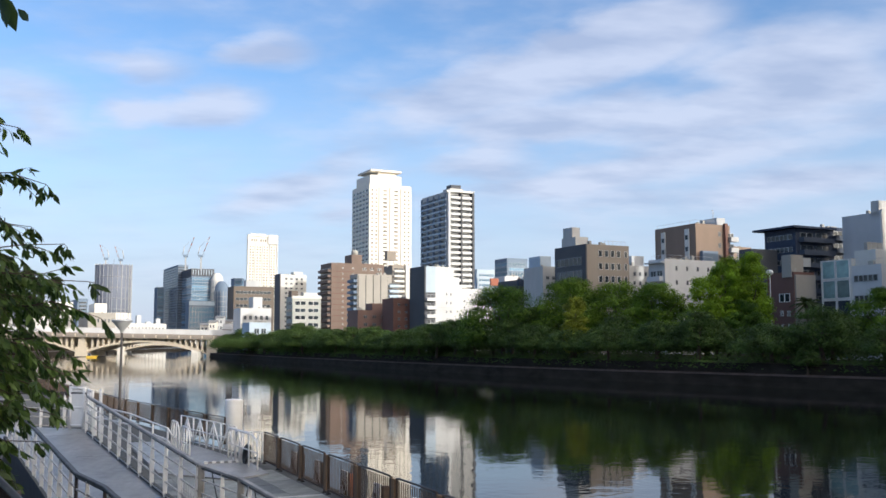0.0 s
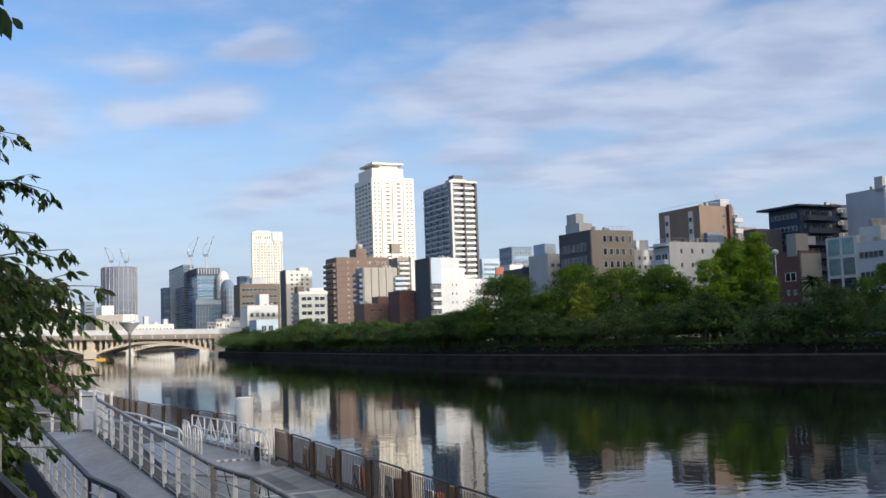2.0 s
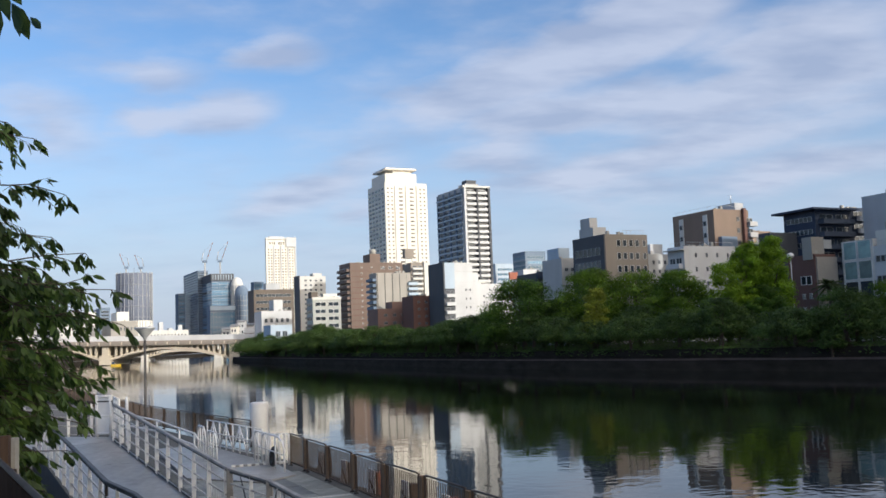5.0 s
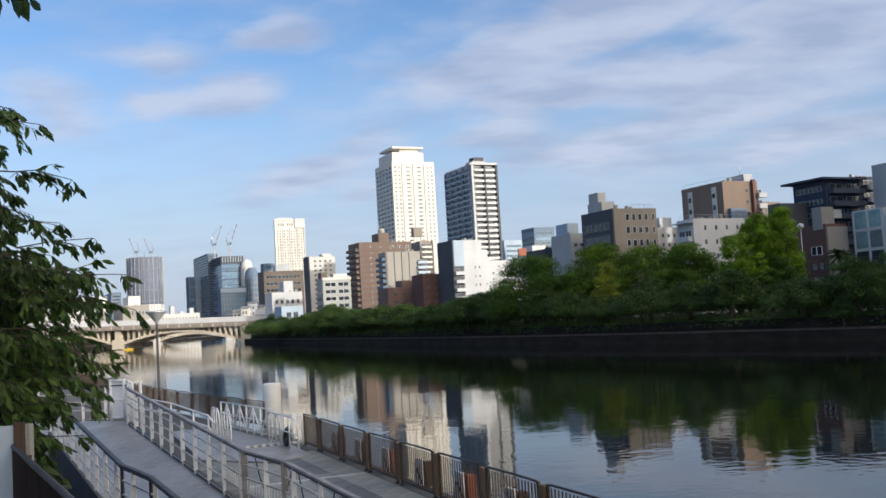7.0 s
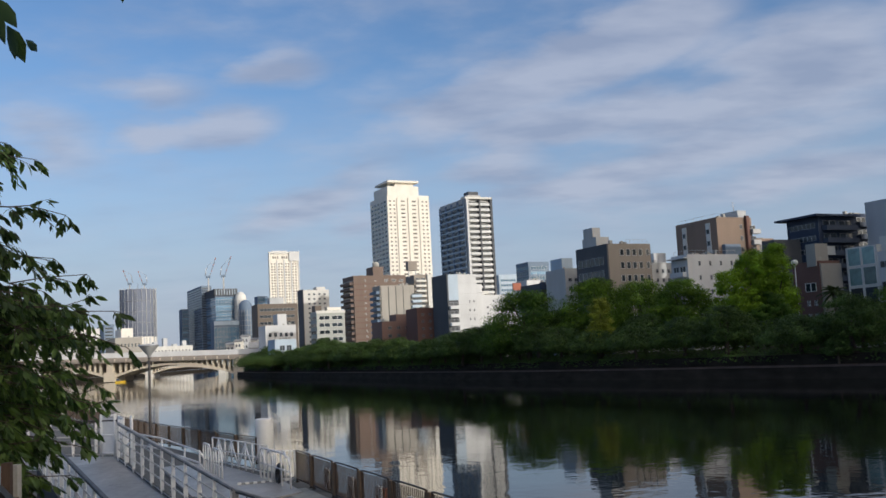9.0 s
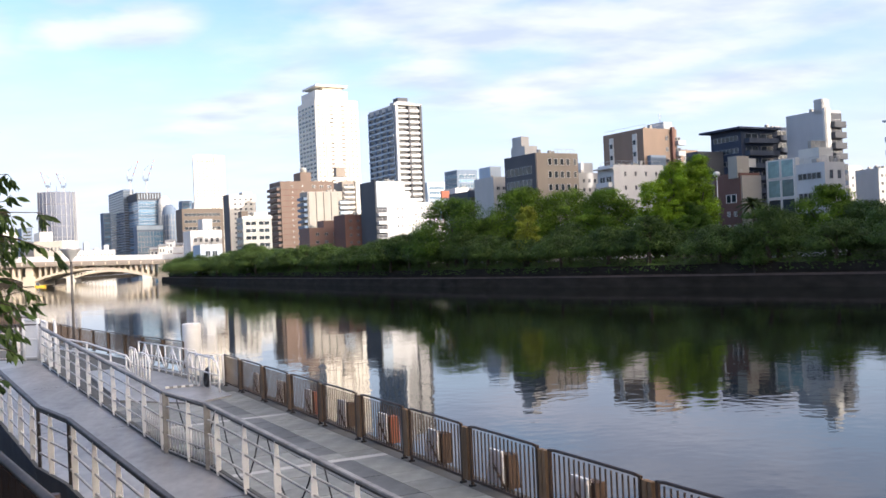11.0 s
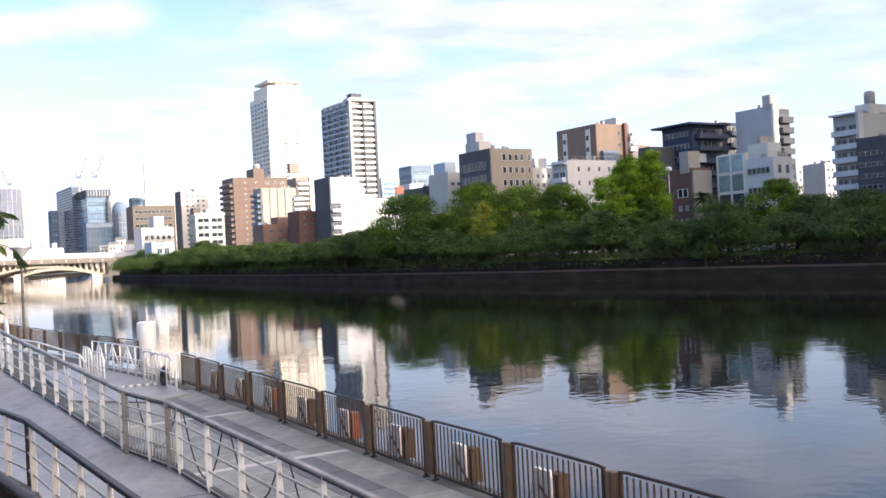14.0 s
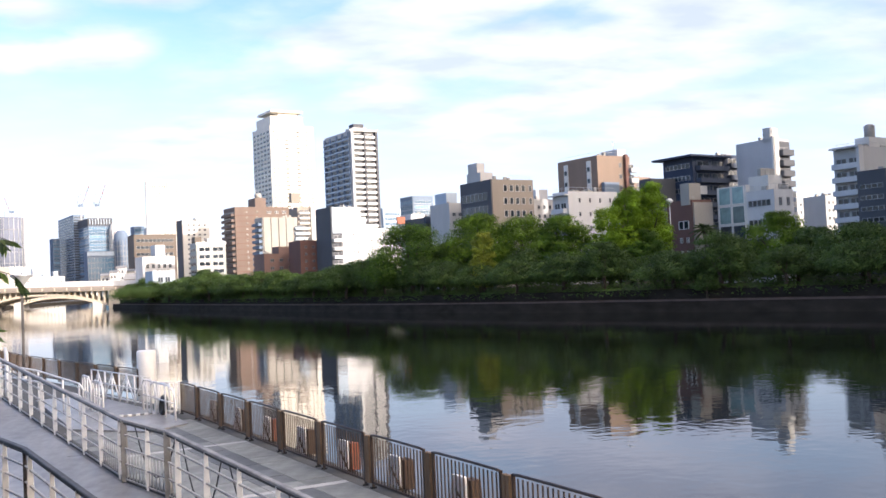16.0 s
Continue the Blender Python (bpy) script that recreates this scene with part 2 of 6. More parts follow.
def water_mat():
    m = bpy.data.materials.new("river_water")
    m.use_nodes = True
    n, l = m.node_tree.nodes, m.node_tree.links
    b = n["Principled BSDF"]
    b.inputs["Base Color"].default_value = (0.009, 0.011, 0.009, 1)
    b.inputs["Roughness"].default_value = 0.03
    b.inputs["IOR"].default_value = 1.33
    b.inputs["Specular IOR Level"].default_value = 0.42
    co = n.new("ShaderNodeTexCoord")
    heights = []
    for sc, st, amount in ((0.55, (1, 1, 1), 0.008), (2.2, (1, 1, 1), 0.0030), (0.06, (1, 1, 1), 0.03)):
        mp, no = n.new("ShaderNodeMapping"), n.new("ShaderNodeTexNoise")
        mp.inputs["Scale"].default_value = st
        no.inputs["Scale"].default_value, no.inputs["Detail"].default_value = sc, 2
        l.new(co.outputs["Object"], mp.inputs[0]), l.new(mp.outputs[0], no.inputs["Vector"])
        mu = n.new("ShaderNodeMath")
        mu.operation = "MULTIPLY"
        mu.inputs[1].default_value = amount
        l.new(no.outputs["Fac"], mu.inputs[0])
        heights.append(mu.outputs[0])
    s1, s2 = n.new("ShaderNodeMath"), n.new("ShaderNodeMath")
    l.new(heights[0], s1.inputs[0]), l.new(heights[1], s1.inputs[1])
    l.new(s1.outputs[0], s2.inputs[0]), l.new(heights[2], s2.inputs[1])
    bp = n.new("ShaderNodeBump")
    bp.inputs["Strength"].default_value, bp.inputs["Distance"].default_value = 1.0, 1.0
    l.new(s2.outputs[0], bp.inputs["Height"])
    l.new(bp.outputs[0], b.inputs["Normal"])
    return m


M = {
    "water": water_mat(),
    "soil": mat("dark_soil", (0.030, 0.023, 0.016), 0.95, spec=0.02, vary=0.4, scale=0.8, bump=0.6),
    "land": mat("park_ground", (0.040, 0.040, 0.022), 0.95, spec=0.05, vary=0.4, scale=0.15, bump=0.4),
    # near-black base: wet stains, and the wall's shade put into the colour
    "quay": mat("stained_shaded_quay_concrete", (0.030, 0.026, 0.021), 0.9, vary=0.5, scale=0.35, bump=0.5, fine=6, stretch=(1, 1, 2.5), spec=0.05),
    "kerbstone": mat("reddish_coping_stone", (0.10, 0.075, 0.065), 0.85, spec=0.1, vary=0.3, scale=0.5, bump=0.3, per=0.1),
    "paver": mat("grey_granite_paver", (0.235, 0.24, 0.215), 0.6, vary=0.34, scale=2.4, bump=0.3, fine=45, per=0.17),
    "paver_dark": mat("dark_granite_paver", (0.125, 0.13, 0.125), 0.6, vary=0.34, scale=2.4, bump=0.3, fine=45, per=0.22),
    "paver_pale": mat("pale_granite_strip", (0.50, 0.49, 0.46), 0.7, vary=0.15, scale=2, bump=0.2, fine=60, per=0.06),
    "bed": mat("dark_mortar_bed", (0.10, 0.10, 0.095), 0.95, vary=0.2),
    "deck": mat("grey_ramp_coating", (0.25, 0.247, 0.24), 0.36, vary=0.55, scale=0.9, bump=0.12, fine=7, stretch=(1, 0.5, 1)),
    "concrete": mat("weathered_concrete", (0.36, 0.35, 0.32), 0.85, vary=0.25, scale=0.6, bump=0.3),
    "white_steel": mat("white_painted_steel", (0.80, 0.79, 0.77), 0.4, vary=0.08, scale=4, bump=0.05),
    "steel": mat("galvanised_steel", (0.50, 0.50, 0.50), 0.38, metal=0.5, vary=0.12, scale=5),
    "rail_steel": mat("pale_galvanised_rail", (0.46, 0.44, 0.40), 0.5, vary=0.35, scale=3, fine=12),
    "rail_grey": mat("worn_grey_handrail", (0.29, 0.275, 0.255), 0.55, vary=0.5, scale=2.2, fine=11, bump=0.1),
    "handrail": mat("dark_handrail_tube", (0.066, 0.060, 0.057), 0.5, spec=0.25, vary=0.6, scale=2.5, fine=14),
    "brown_steel": mat("dark_brown_painted_steel", (0.05, 0.03, 0.02), 0.5, vary=0.2, scale=4),
    "rust_bar": mat("rusty_brown_bar", (0.060, 0.040, 0.028), 0.6, vary=0.25, scale=6, per=0.15),
    "glass_pale": glass_mat("pale_reflecting_glass", (0.20, 0.18, 0.15), 0.2),
    "pile": mat("white_pile_coating", (0.80, 0.79, 0.76), 0.5, vary=0.06),
    "brown_wood": mat("orange_brown_timber", (0.19, 0.115, 0.06), 0.7, vary=0.3, scale=5, bump=0.3, stretch=(6, 6, 1), per=0.2),
    "brown_board": mat("stained_brown_board", (0.075, 0.045, 0.028), 0.75, vary=0.3, scale=3, bump=0.3, stretch=(6, 6, 0.7), per=0.2),
    "fence_board": mat("dark_stained_fence_board", (0.040, 0.022, 0.014), 0.85, spec=0.08, vary=0.35, scale=3, bump=0.3, stretch=(6, 6, 0.7), per=0.25),
    "bark": mat("grey_brown_bark", (0.07, 0.055, 0.04), 0.9, vary=0.4, scale=3, bump=0.9, fine=14, stretch=(1, 1, 0.35)),
    "lamp_white": mat("milky_lamp_bowl", (0.48, 0.48, 0.46), 0.35, vary=0.05),
    "black": mat("black_rubber", (0.02, 0.02, 0.02), 0.6, vary=0.1),
    "red": mat("faded_orange_red_paint", (0.28, 0.085, 0.045), 0.6, vary=0.2),
    "yellow": mat("yellow_paint", (0.62, 0.42, 0.04), 0.5, vary=0.1),
    "leaf_dark": leaf_mat("cherry_leaf", (0.054, 0.092, 0.024), (0.074, 0.120, 0.030)),
    "leaf_mid": leaf_mat("camphor_leaf", (0.060, 0.115, 0.016), (0.080, 0.145, 0.022)),
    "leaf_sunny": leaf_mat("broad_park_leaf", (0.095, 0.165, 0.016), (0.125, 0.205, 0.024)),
    "leaf_bright": leaf_mat("young_green_leaf", (0.16, 0.27, 0.015), (0.20, 0.32, 0.025)),
    "leaf_yellow": leaf_mat("yellow_green_leaf", (0.19, 0.23, 0.025), (0.27, 0.30, 0.04)),
    "leaf_near": leaf_mat("dark_green_cherry_leaf", (0.020, 0.048, 0.012), (0.105, 0.170, 0.036), 0.46, 0.4),
    "palm_leaf": leaf_mat("palm_frond", (0.05, 0.08, 0.03), (0.11, 0.13, 0.05)),
    "glass": glass_mat("dark_window_glass", (0.035, 0.045, 0.055)),
    "glass_blue": glass_mat("blue_curtain_glass", (0.12, 0.22, 0.32), 0.1),
    "glass_teal": glass_mat("teal_facade_glass", (0.16, 0.26, 0.26), 0.2),
    "alu": mat("anodised_window_frame", (0.32, 0.33, 0.34), 0.45, metal=0.4, vary=0.1),
    "alu_white": mat("white_window_frame", (0.68, 0.68, 0.66), 0.5, vary=0.1),
    "roof": mat("grey_flat_roof", (0.24, 0.24, 0.24), 0.9, vary=0.25, scale=0.3),
}


def wall_mat(name, rgb, vary=0.12):
    return mat(name, rgb, 0.82, vary=vary, scale=0.22, fine=5, bump=0.1, stretch=(1, 1, 0.5))


# ------------------------------------------------------------ mesh helpers
def box(bm, x0, y0, z0, x1, y1, z1, slot=0):
    v = [bm.verts.new(p) for p in ((x0, y0, z0), (x1, y0, z0), (x1, y1, z0), (x0, y1, z0), (x0, y0, z1), (x1, y0, z1), (x1, y1, z1), (x0, y1, z1))]
    for f in ((0, 3, 2, 1), (4, 5, 6, 7), (0, 1, 5, 4), (1, 2, 6, 5), (2, 3, 7, 6), (3, 0, 4, 7)):
        bm.faces.new([v[i] for i in f]).material_index = slot


def tube(bm, points, radii, sides=8, slot=0, cap=True):
    """A round bar through the points."""
    pts = [Vector(p) for p in points]
    if isinstance(radii, (int, float)):
        radii = [radii] * len(pts)
    rings = []
    for i, p in enumerate(pts):
        d = (pts[min(i + 1, len(pts) - 1)] - pts[max(i - 1, 0)]).normalized()
        a = d.cross(Vector((0, 0, 1)) if abs(d.z) < 0.95 else Vector((1, 0, 0))).normalized()
        c = d.cross(a)
        rings.append([bm.verts.new(p + (a * math.cos(k * 2 * math.pi / sides) + c * math.sin(k * 2 * math.pi / sides)) * radii[i]) for k in range(sides)])
    for r0, r1 in zip(rings, rings[1:]):
        for k in range(sides):
            f = bm.faces.new((r0[k], r0[(k + 1) % sides], r1[(k + 1) % sides], r1[k]))
            f.smooth, f.material_index = True, slot
    if cap:
        bm.faces.new(rings[0][::-1]).material_index = slot
        bm.faces.new(rings[-1]).material_index = slot


def lathe(bm, profile, sides=20, slot=0):
    """A turned shape about z from (radius, height) pairs."""
    rings = [[bm.verts.new((r * math.cos(k * 2 * math.pi / sides), r * math.sin(k * 2 * math.pi / sides), z)) for k in range(sides)] for r, z in profile]
    for r0, r1 in zip(rings, rings[1:]):
        for k in range(sides):
            f = bm.faces.new((r0[k], r0[(k + 1) % sides], r1[(k + 1) % sides], r1[k]))
            f.smooth, f.material_index = True, slot
    bm.faces.new(rings[0][::-1]).material_index = slot
    bm.faces.new(rings[-1]).material_index = slot


def mesh_of(bm, name, mats):
    me = bpy.data.meshes.new(name)
    bmesh.ops.recalc_face_normals(bm, faces=bm.faces[:])
    bm.to_mesh(me)
    bm.free()
    for m in mats if isinstance(mats, (list, tuple)) else [mats]:
        me.materials.append(m)
    return me


def part(name, bm, material, parent, label="", at=None):
    """Links a bmesh (or a mesh that is shared) as one object under a thing or a part."""
    me = bm if isinstance(bm, bpy.types.Mesh) else mesh_of(bm, name, material)
    ob = new(name, me)
    ob.parent = parent
    if at is not None:
        ob.matrix_basis = at
    if label:
        ob["label"] = label
    return ob


def thing(name, m, label, category, group="", kind=""):
    ob = new(name)
    ob.matrix_basis = m
    ob.empty_display_size = 0.3
    return tagged(ob, label, category, group, kind)


def solo(name, bm, material, label, category, m=None, group="", kind=""):
    ob = new(name, mesh_of(bm, name, material))
    if m is not None:
        ob.matrix_basis = m
    return tagged(ob, label, category, group, kind)


def bevelled(bm, width):
    bmesh.ops.bevel(bm, geom=bm.edges[:], offset=width, segments=1, affect="EDGES")
    return bm

# ------------------------------------------------------- river and banks
FAR_EDGE = [(125, -260), (127, -68), (88, 65.5), (59.3, 106.7), (45.1, 126.6), (29.7, 147), (12.8, 174), (-7.1, 213), (-44, 294), (-93, 410), (-130, 600), (-212, 1000), (-300, 1420)]
NEAR_EDGE = [(60, -250), (19, -20), (4.9, 10.7), (-5.4, 34.9), (-16.9, 54.2), (-60, 135), (-120, 250), (-200, 400), (-196, 560), (-215, 900), (-290, 1380), (-330, 1820)]
LAND_Z, QUAY_Z, WALK_Z = 3.0, 1.75, 1.65


def strip(bm, line_a, za, line_b, zb, slot=0):
    a = [bm.verts.new((x, y, za)) for x, y in line_a]
    b = [bm.verts.new((x, y, zb)) for x, y in line_b]
    for i in range(len(a) - 1):
        bm.faces.new((a[i], a[i + 1], b[i + 1], b[i])).material_index = slot


def offset(line, d):
    """The line moved d metres to its right-hand side as one walks along it."""
    out = []
    for i, (x, y) in enumerate(line):
        x0, y0 = line[max(i - 1, 0)]
        x1, y1 = line[min(i + 1, len(line) - 1)]
        n = math.hypot(x1 - x0, y1 - y0)
        out.append((x + (y1 - y0) / n * d, y - (x1 - x0) / n * d))
    return out


bm = bmesh.new()
v = [bm.verts.new(p) for p in ((-4900, -900, 0), (4900, -900, 0), (4900, 4900, 0), (-4900, 4900, 0))]
bm.faces.new(v)
solo("water", bm, M["water"], "calm dark green river with mirror reflections", "river", kind="structure")

# the ground of the far bank, one sheet to the horizon
bm = bmesh.new()
strip(bm, offset(FAR_EDGE, 3.2), LAND_Z, [(4800, -300), (4800, 0), (4800, 200), (4800, 400), (4800, 600), (4800, 900), (4800, 1200), (4800, 1600), (4800, 2200), (4800, 3000), (4800, 4000), (3000, 4800), (-900, 4800)], LAND_Z)
solo("ground", bm, M["land"], "park and city ground on the far bank", "ground", kind="structure")

# quay wall with a coping and a low dark wall behind the path
bm = bmesh.new()
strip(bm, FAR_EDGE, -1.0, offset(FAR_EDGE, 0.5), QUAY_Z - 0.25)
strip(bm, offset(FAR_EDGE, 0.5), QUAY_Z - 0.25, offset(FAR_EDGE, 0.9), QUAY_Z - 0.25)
solo("wall_quay", bm, M["quay"], "stained concrete quay wall along the far bank, coloured darker for shade", "quay wall", kind="structure")
bm = bmesh.new()
a, b = offset(FAR_EDGE, 0.42), offset(FAR_EDGE, 0.95)
strip(bm, a, QUAY_Z - 0.26, a, QUAY_Z)
strip(bm, a, QUAY_Z, b, QUAY_Z)
strip(bm, b, QUAY_Z, b, QUAY_Z - 0.26)
solo("trim_coping", bm, M["kerbstone"], "pale stone coping on top of the quay wall", "coping", kind="structure")
bm = bmesh.new()
a, b = offset(FAR_EDGE, 0.9), offset(FAR_EDGE, 3.4)
strip(bm, a, QUAY_Z - 0.12, b, QUAY_Z + 0.02)
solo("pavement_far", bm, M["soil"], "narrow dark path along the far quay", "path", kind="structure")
bm = bmesh.new()
a, b = offset(FAR_EDGE, 3.3), offset(FAR_EDGE, 3.6)
strip(bm, a, QUAY_Z - 0.3, a, 3.05)
strip(bm, a, 3.05, b, 3.05)
strip(bm, b, 3.05, b, 2.5)
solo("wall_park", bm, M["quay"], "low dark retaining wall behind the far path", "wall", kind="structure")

# near bank: promenade slab, slope and upper ground
EDGE = offset(NEAR_EDGE, 0.45)
bm = bmesh.new()
strip(bm, EDGE, -1.0, EDGE, WALK_Z - 0.06)
solo("wall_near_quay", bm, M["quay"], "concrete quay wall under the promenade", "quay wall", kind="structure")
bm = bmesh.new()
strip(bm, EDGE, WALK_Z - 0.06, offset(NEAR_EDGE, -10.5), WALK_Z - 0.06)
solo("pavement_bed", bm, M["bed"], "dark concrete bed of the riverside promenade", "pavement", kind="structure")
SLOPE_FOOT = [(50, -250), (20, -34), (4.7, -1.6), (-2.15, 10.75), (-5.85, 16.85), (-11.6, 26.9), (-15.0, 32.5), (-27, 55), (-70, 135), (-130, 250), (-210, 400), (-206, 560), (-300, 1380), (-340, 1820)]
SLOPE_TOP = [(42, -250), (14, -36), (2.2, -0.4), (-2.5, 6.85), (-6.2, 12.5), (-14.0, 26.0), (-18.5, 34.0), (-31, 58), (-75, 137), (-135, 252), (-215, 402), (-211, 562), (-305, 1382), (-345, 1822)]
bm = bmesh.new()
strip(bm, SLOPE_FOOT, WALK_Z - 0.1, SLOPE_TOP, 3.9)
strip(bm, SLOPE_TOP, 3.9, [(-4800, -600), (-4800, -500), (-4800, -400), (-4800, -300), (-4800, -200), (-4800, -100), (-4800, 0), (-4800, 100), (-4800, 200), (-4800, 400), (-4800, 700), (-4800, 1000), (-4800, 1500), (-4800, 4800)], 3.9)
solo("ground_near", bm, M["soil"], "dark earth embankment on the near bank", "ground", kind="structure")
bm = bmesh.new()
strip(bm, [(-4800, -600), (-60, -300), (42, -251), (60, -250)], 3.9, [(-4800, -890), (-60, -890), (600, -890), (1200, -890)], 3.9)
solo("ground_upstream", bm, M["soil"], "earth ground behind the near bank", "ground", kind="structure")

# -------------------------------------------------------------- buildings
YAW = 26.0
WIN = {}


def window_mesh(w, h, frame_mat, glass_mat_, mull=1, sill=True):
    key = (round(w, 2), round(h, 2), frame_mat, glass_mat_, mull, sill)
    if key not in WIN:
        bm = bmesh.new()
        t = min(0.08, w * 0.06)
        xs = [-w / 2 + w * k / (mull + 1) for k in range(mull + 2)]
        lo = [bm.verts.new((x, -0.12, 0)) for x in xs]
        hi = [bm.verts.new((x, -0.12, h)) for x in xs]
        lo_b, hi_b = [bm.verts.new((x, 0, 0)) for x in xs], [bm.verts.new((x, 0, h)) for x in xs]
        n = len(xs)
        for k in range(n - 1):
            inner = [bm.verts.new(p) for p in ((xs[k] + t, -0.12, t), (xs[k + 1] - t, -0.12, t), (xs[k + 1] - t, -0.12, h - t), (xs[k] + t, -0.12, h - t))]
            deep = [bm.verts.new((q.co.x, -0.02, q.co.z)) for q in inner]
            outer = (lo[k], lo[k + 1], hi[k + 1], hi[k])
            for i in range(4):
                bm.faces.new((outer[i], outer[(i + 1) % 4], inner[(i + 1) % 4], inner[i]))
                bm.faces.new((inner[i], inner[(i + 1) % 4], deep[(i + 1) % 4], deep[i]))
            if mull:
                bm.faces.new(deep).material_index = 1
            bm.faces.new((lo_b[k], lo_b[k + 1], lo[k + 1], lo[k]))
            bm.faces.new((hi[k], hi[k + 1], hi_b[k + 1], hi_b[k]))
        bm.faces.new((lo_b[0], lo[0], hi[0], hi_b[0]))
        bm.faces.new((lo[-1], lo_b[-1], hi_b[-1], hi[-1]))
        WIN[key] = mesh_of(bm, "window", [M[frame_mat], M[glass_mat_]])
    return WIN[key]


PANES = {}


def pane_mesh(w, h, glass_mat_):
    key = (round(w, 2), round(h, 2), glass_mat_)
    if key not in PANES:
        t = min(0.08, w * 0.06)
        bm = bmesh.new()
        box(bm, -w / 2 + t - 0.005, -0.03, t - 0.005, w / 2 - t + 0.005, -0.012, h - t + 0.005)
        PANES[key] = mesh_of(bm, "pane", M[glass_mat_])
    return PANES[key]


def put_window(t, m, w, h, frame_mat, glass_mat_, mull, sill=True):
    """A window on its wall; a single pane is a piece of its own."""
    ob = part("window", window_mesh(w, h, frame_mat, glass_mat_, mull, sill), None, t, at=m)
    if not mull:
        part("pane", pane_mesh(w, h, glass_mat_), None, ob)
    return ob


def tray(bm, x0, y0, z0, x1, y1, z1, rim, deep):
    """A block whose top is sunk inside a rim, all in one piece."""
    box(bm, x0, y0, z0, x1, y1, z1)
    face = bm.faces[:][-5]
    out = [q for q in face.verts]
    bm.faces.remove(face)
    inn = [bm.verts.new((min(max(q.co.x, x0 + rim), x1 - rim), min(max(q.co.y, y0 + rim), y1 - rim), z1)) for q in out]
    low = [bm.verts.new((q.co.x, q.co.y, z1 - deep)) for q in inn]
    for i in range(4):
        j = (i + 1) % 4
        bm.faces.new((out[i], out[j], inn[j], inn[i]))
        bm.faces.new((inn[i], inn[j], low[j], low[i]))
    bm.faces.new(low)


def house(name, label, x, y, a, b, top, wall, z0=LAND_Z, yaw=YAW, parapet=0.9, base=None, category="building"):
    """A block whose near corner stands at (x, y): b metres along its front, a metres along its river side."""
    t = thing(name, pose(x, y, z0, 0, 0, yaw), label, category, group="city buildings on the banks")
    h = top - z0
    bm = bmesh.new()
    tray(bm, 0, 0, 0, b, a, h, 0.3, parapet)
    part("wall", bm, wall, t)
    bm = bmesh.new()
    box(bm, 0.3, 0.3, h - parapet, b - 0.3, a - 0.3, h - parapet + 0.12)
    part("roof", bm, M["roof"], t)
    t["w"], t["d"], t["h"] = b, a, h
    if 60 > y * 0.1 > 14 and b > 4:
        roof_units(t, b, a, h - parapet + 0.12, abs(int(x * 7 + y)))
    return t


ROOF_UNITS = []


def roof_units(t, b, a, z, seed):
    """A few air conditioners, vents and ducts, scattered over a flat roof."""
    if not ROOF_UNITS:
        for sx, sy, sz in ((1.1, 0.7, 1.5), (0.8, 0.8, 1.9), (2.2, 0.6, 1.25)):
            bm = bmesh.new()
            box(bm, -sx / 2, -sy / 2, 0, sx / 2, sy / 2, sz)
            ROOF_UNITS.append(mesh_of(bevelled(bm, 0.06), "roof_unit", M["concrete"]))
    rng = np.random.default_rng(seed)
    for k in range(4):
        part("roof_unit", ROOF_UNITS[int(rng.integers(0, 3))], None, t, at=pose(b * rng.uniform(0.15, 0.9), a * rng.uniform(0.12, 0.5), z, 0, 0, 90 * int(rng.integers(0, 2))))


def on_face(face, u, z, dist=0.0, depth=0.0):
    """Pose of a thing on a face: 'F' the front (y = 0), 'S' the river side (x = 0), 'R' the right side."""
    if face == "F":
        return pose(u, -dist, z)
    return pose(-dist, u, z, 0, 0, -90)


def windows(t, face, u0, u1, cols, z0, z1, rows, fill=(0.6, 0.5), frame_mat="alu", pane="glass", mull=1, sill=True, skip=()):
    du, dz = (u1 - u0) / cols, (z1 - z0) / rows
    for i in range(cols):
        for j in range(rows):
            if (i, j) in skip:
                continue
            put_window(t, on_face(face, u0 + du * (i + 0.5), z0 + dz * (j + 0.5 - fill[1] / 2)), du * fill[0], dz * fill[1], frame_mat, pane, mull, sill)


def balconies(t, face, u0, u1, z0, z1, rows, wall, depth=1.3, rail=1.05, pane="glass", bays=3, dark=True):
    """Long balconies, one a storey: slab, parapet and side fins, with glazed doors behind."""
    dz = (z1 - z0) / rows
    w = u1 - u0
    bm = bmesh.new()
    tray(bm, -w / 2, -depth, -0.16, w / 2, 0, rail, 0.12, rail)
    me = mesh_of(bm, "balcony", wall)
    door = window_mesh(w / bays * 0.8, dz * 0.72, "alu", pane, 1, False)
    for j in range(rows):
        part("balcony", me, None, t, at=on_face(face, (u0 + u1) / 2, z0 + dz * j))
        if dark:
            for k in range(bays):
                part("window", door, None, t, at=on_face(face, u0 + w * (k + 0.5) / bays, z0 + dz * j + 0.1))


def bands(t, face, u0, u1, z0, z1, rows, fill=0.5, pane="glass", frame_mat="alu", cols=6):
    """Ribbon windows, one a storey."""
    dz = (z1 - z0) / rows
    me = window_mesh(u1 - u0, dz * fill, frame_mat, pane, cols - 1, False)
    for j in range(rows):
        part("window", me, None, t, at=on_face(face, (u0 + u1) / 2, z0 + dz * (j + 0.5 - fill / 2)))


def slab(t, name, x0, y0, z0, x1, y1, z1, material, label=""):
    bm = bmesh.new()
    box(bm, x0, y0, z0, x1, y1, z1)
    return part(name, bm, material, t, label)


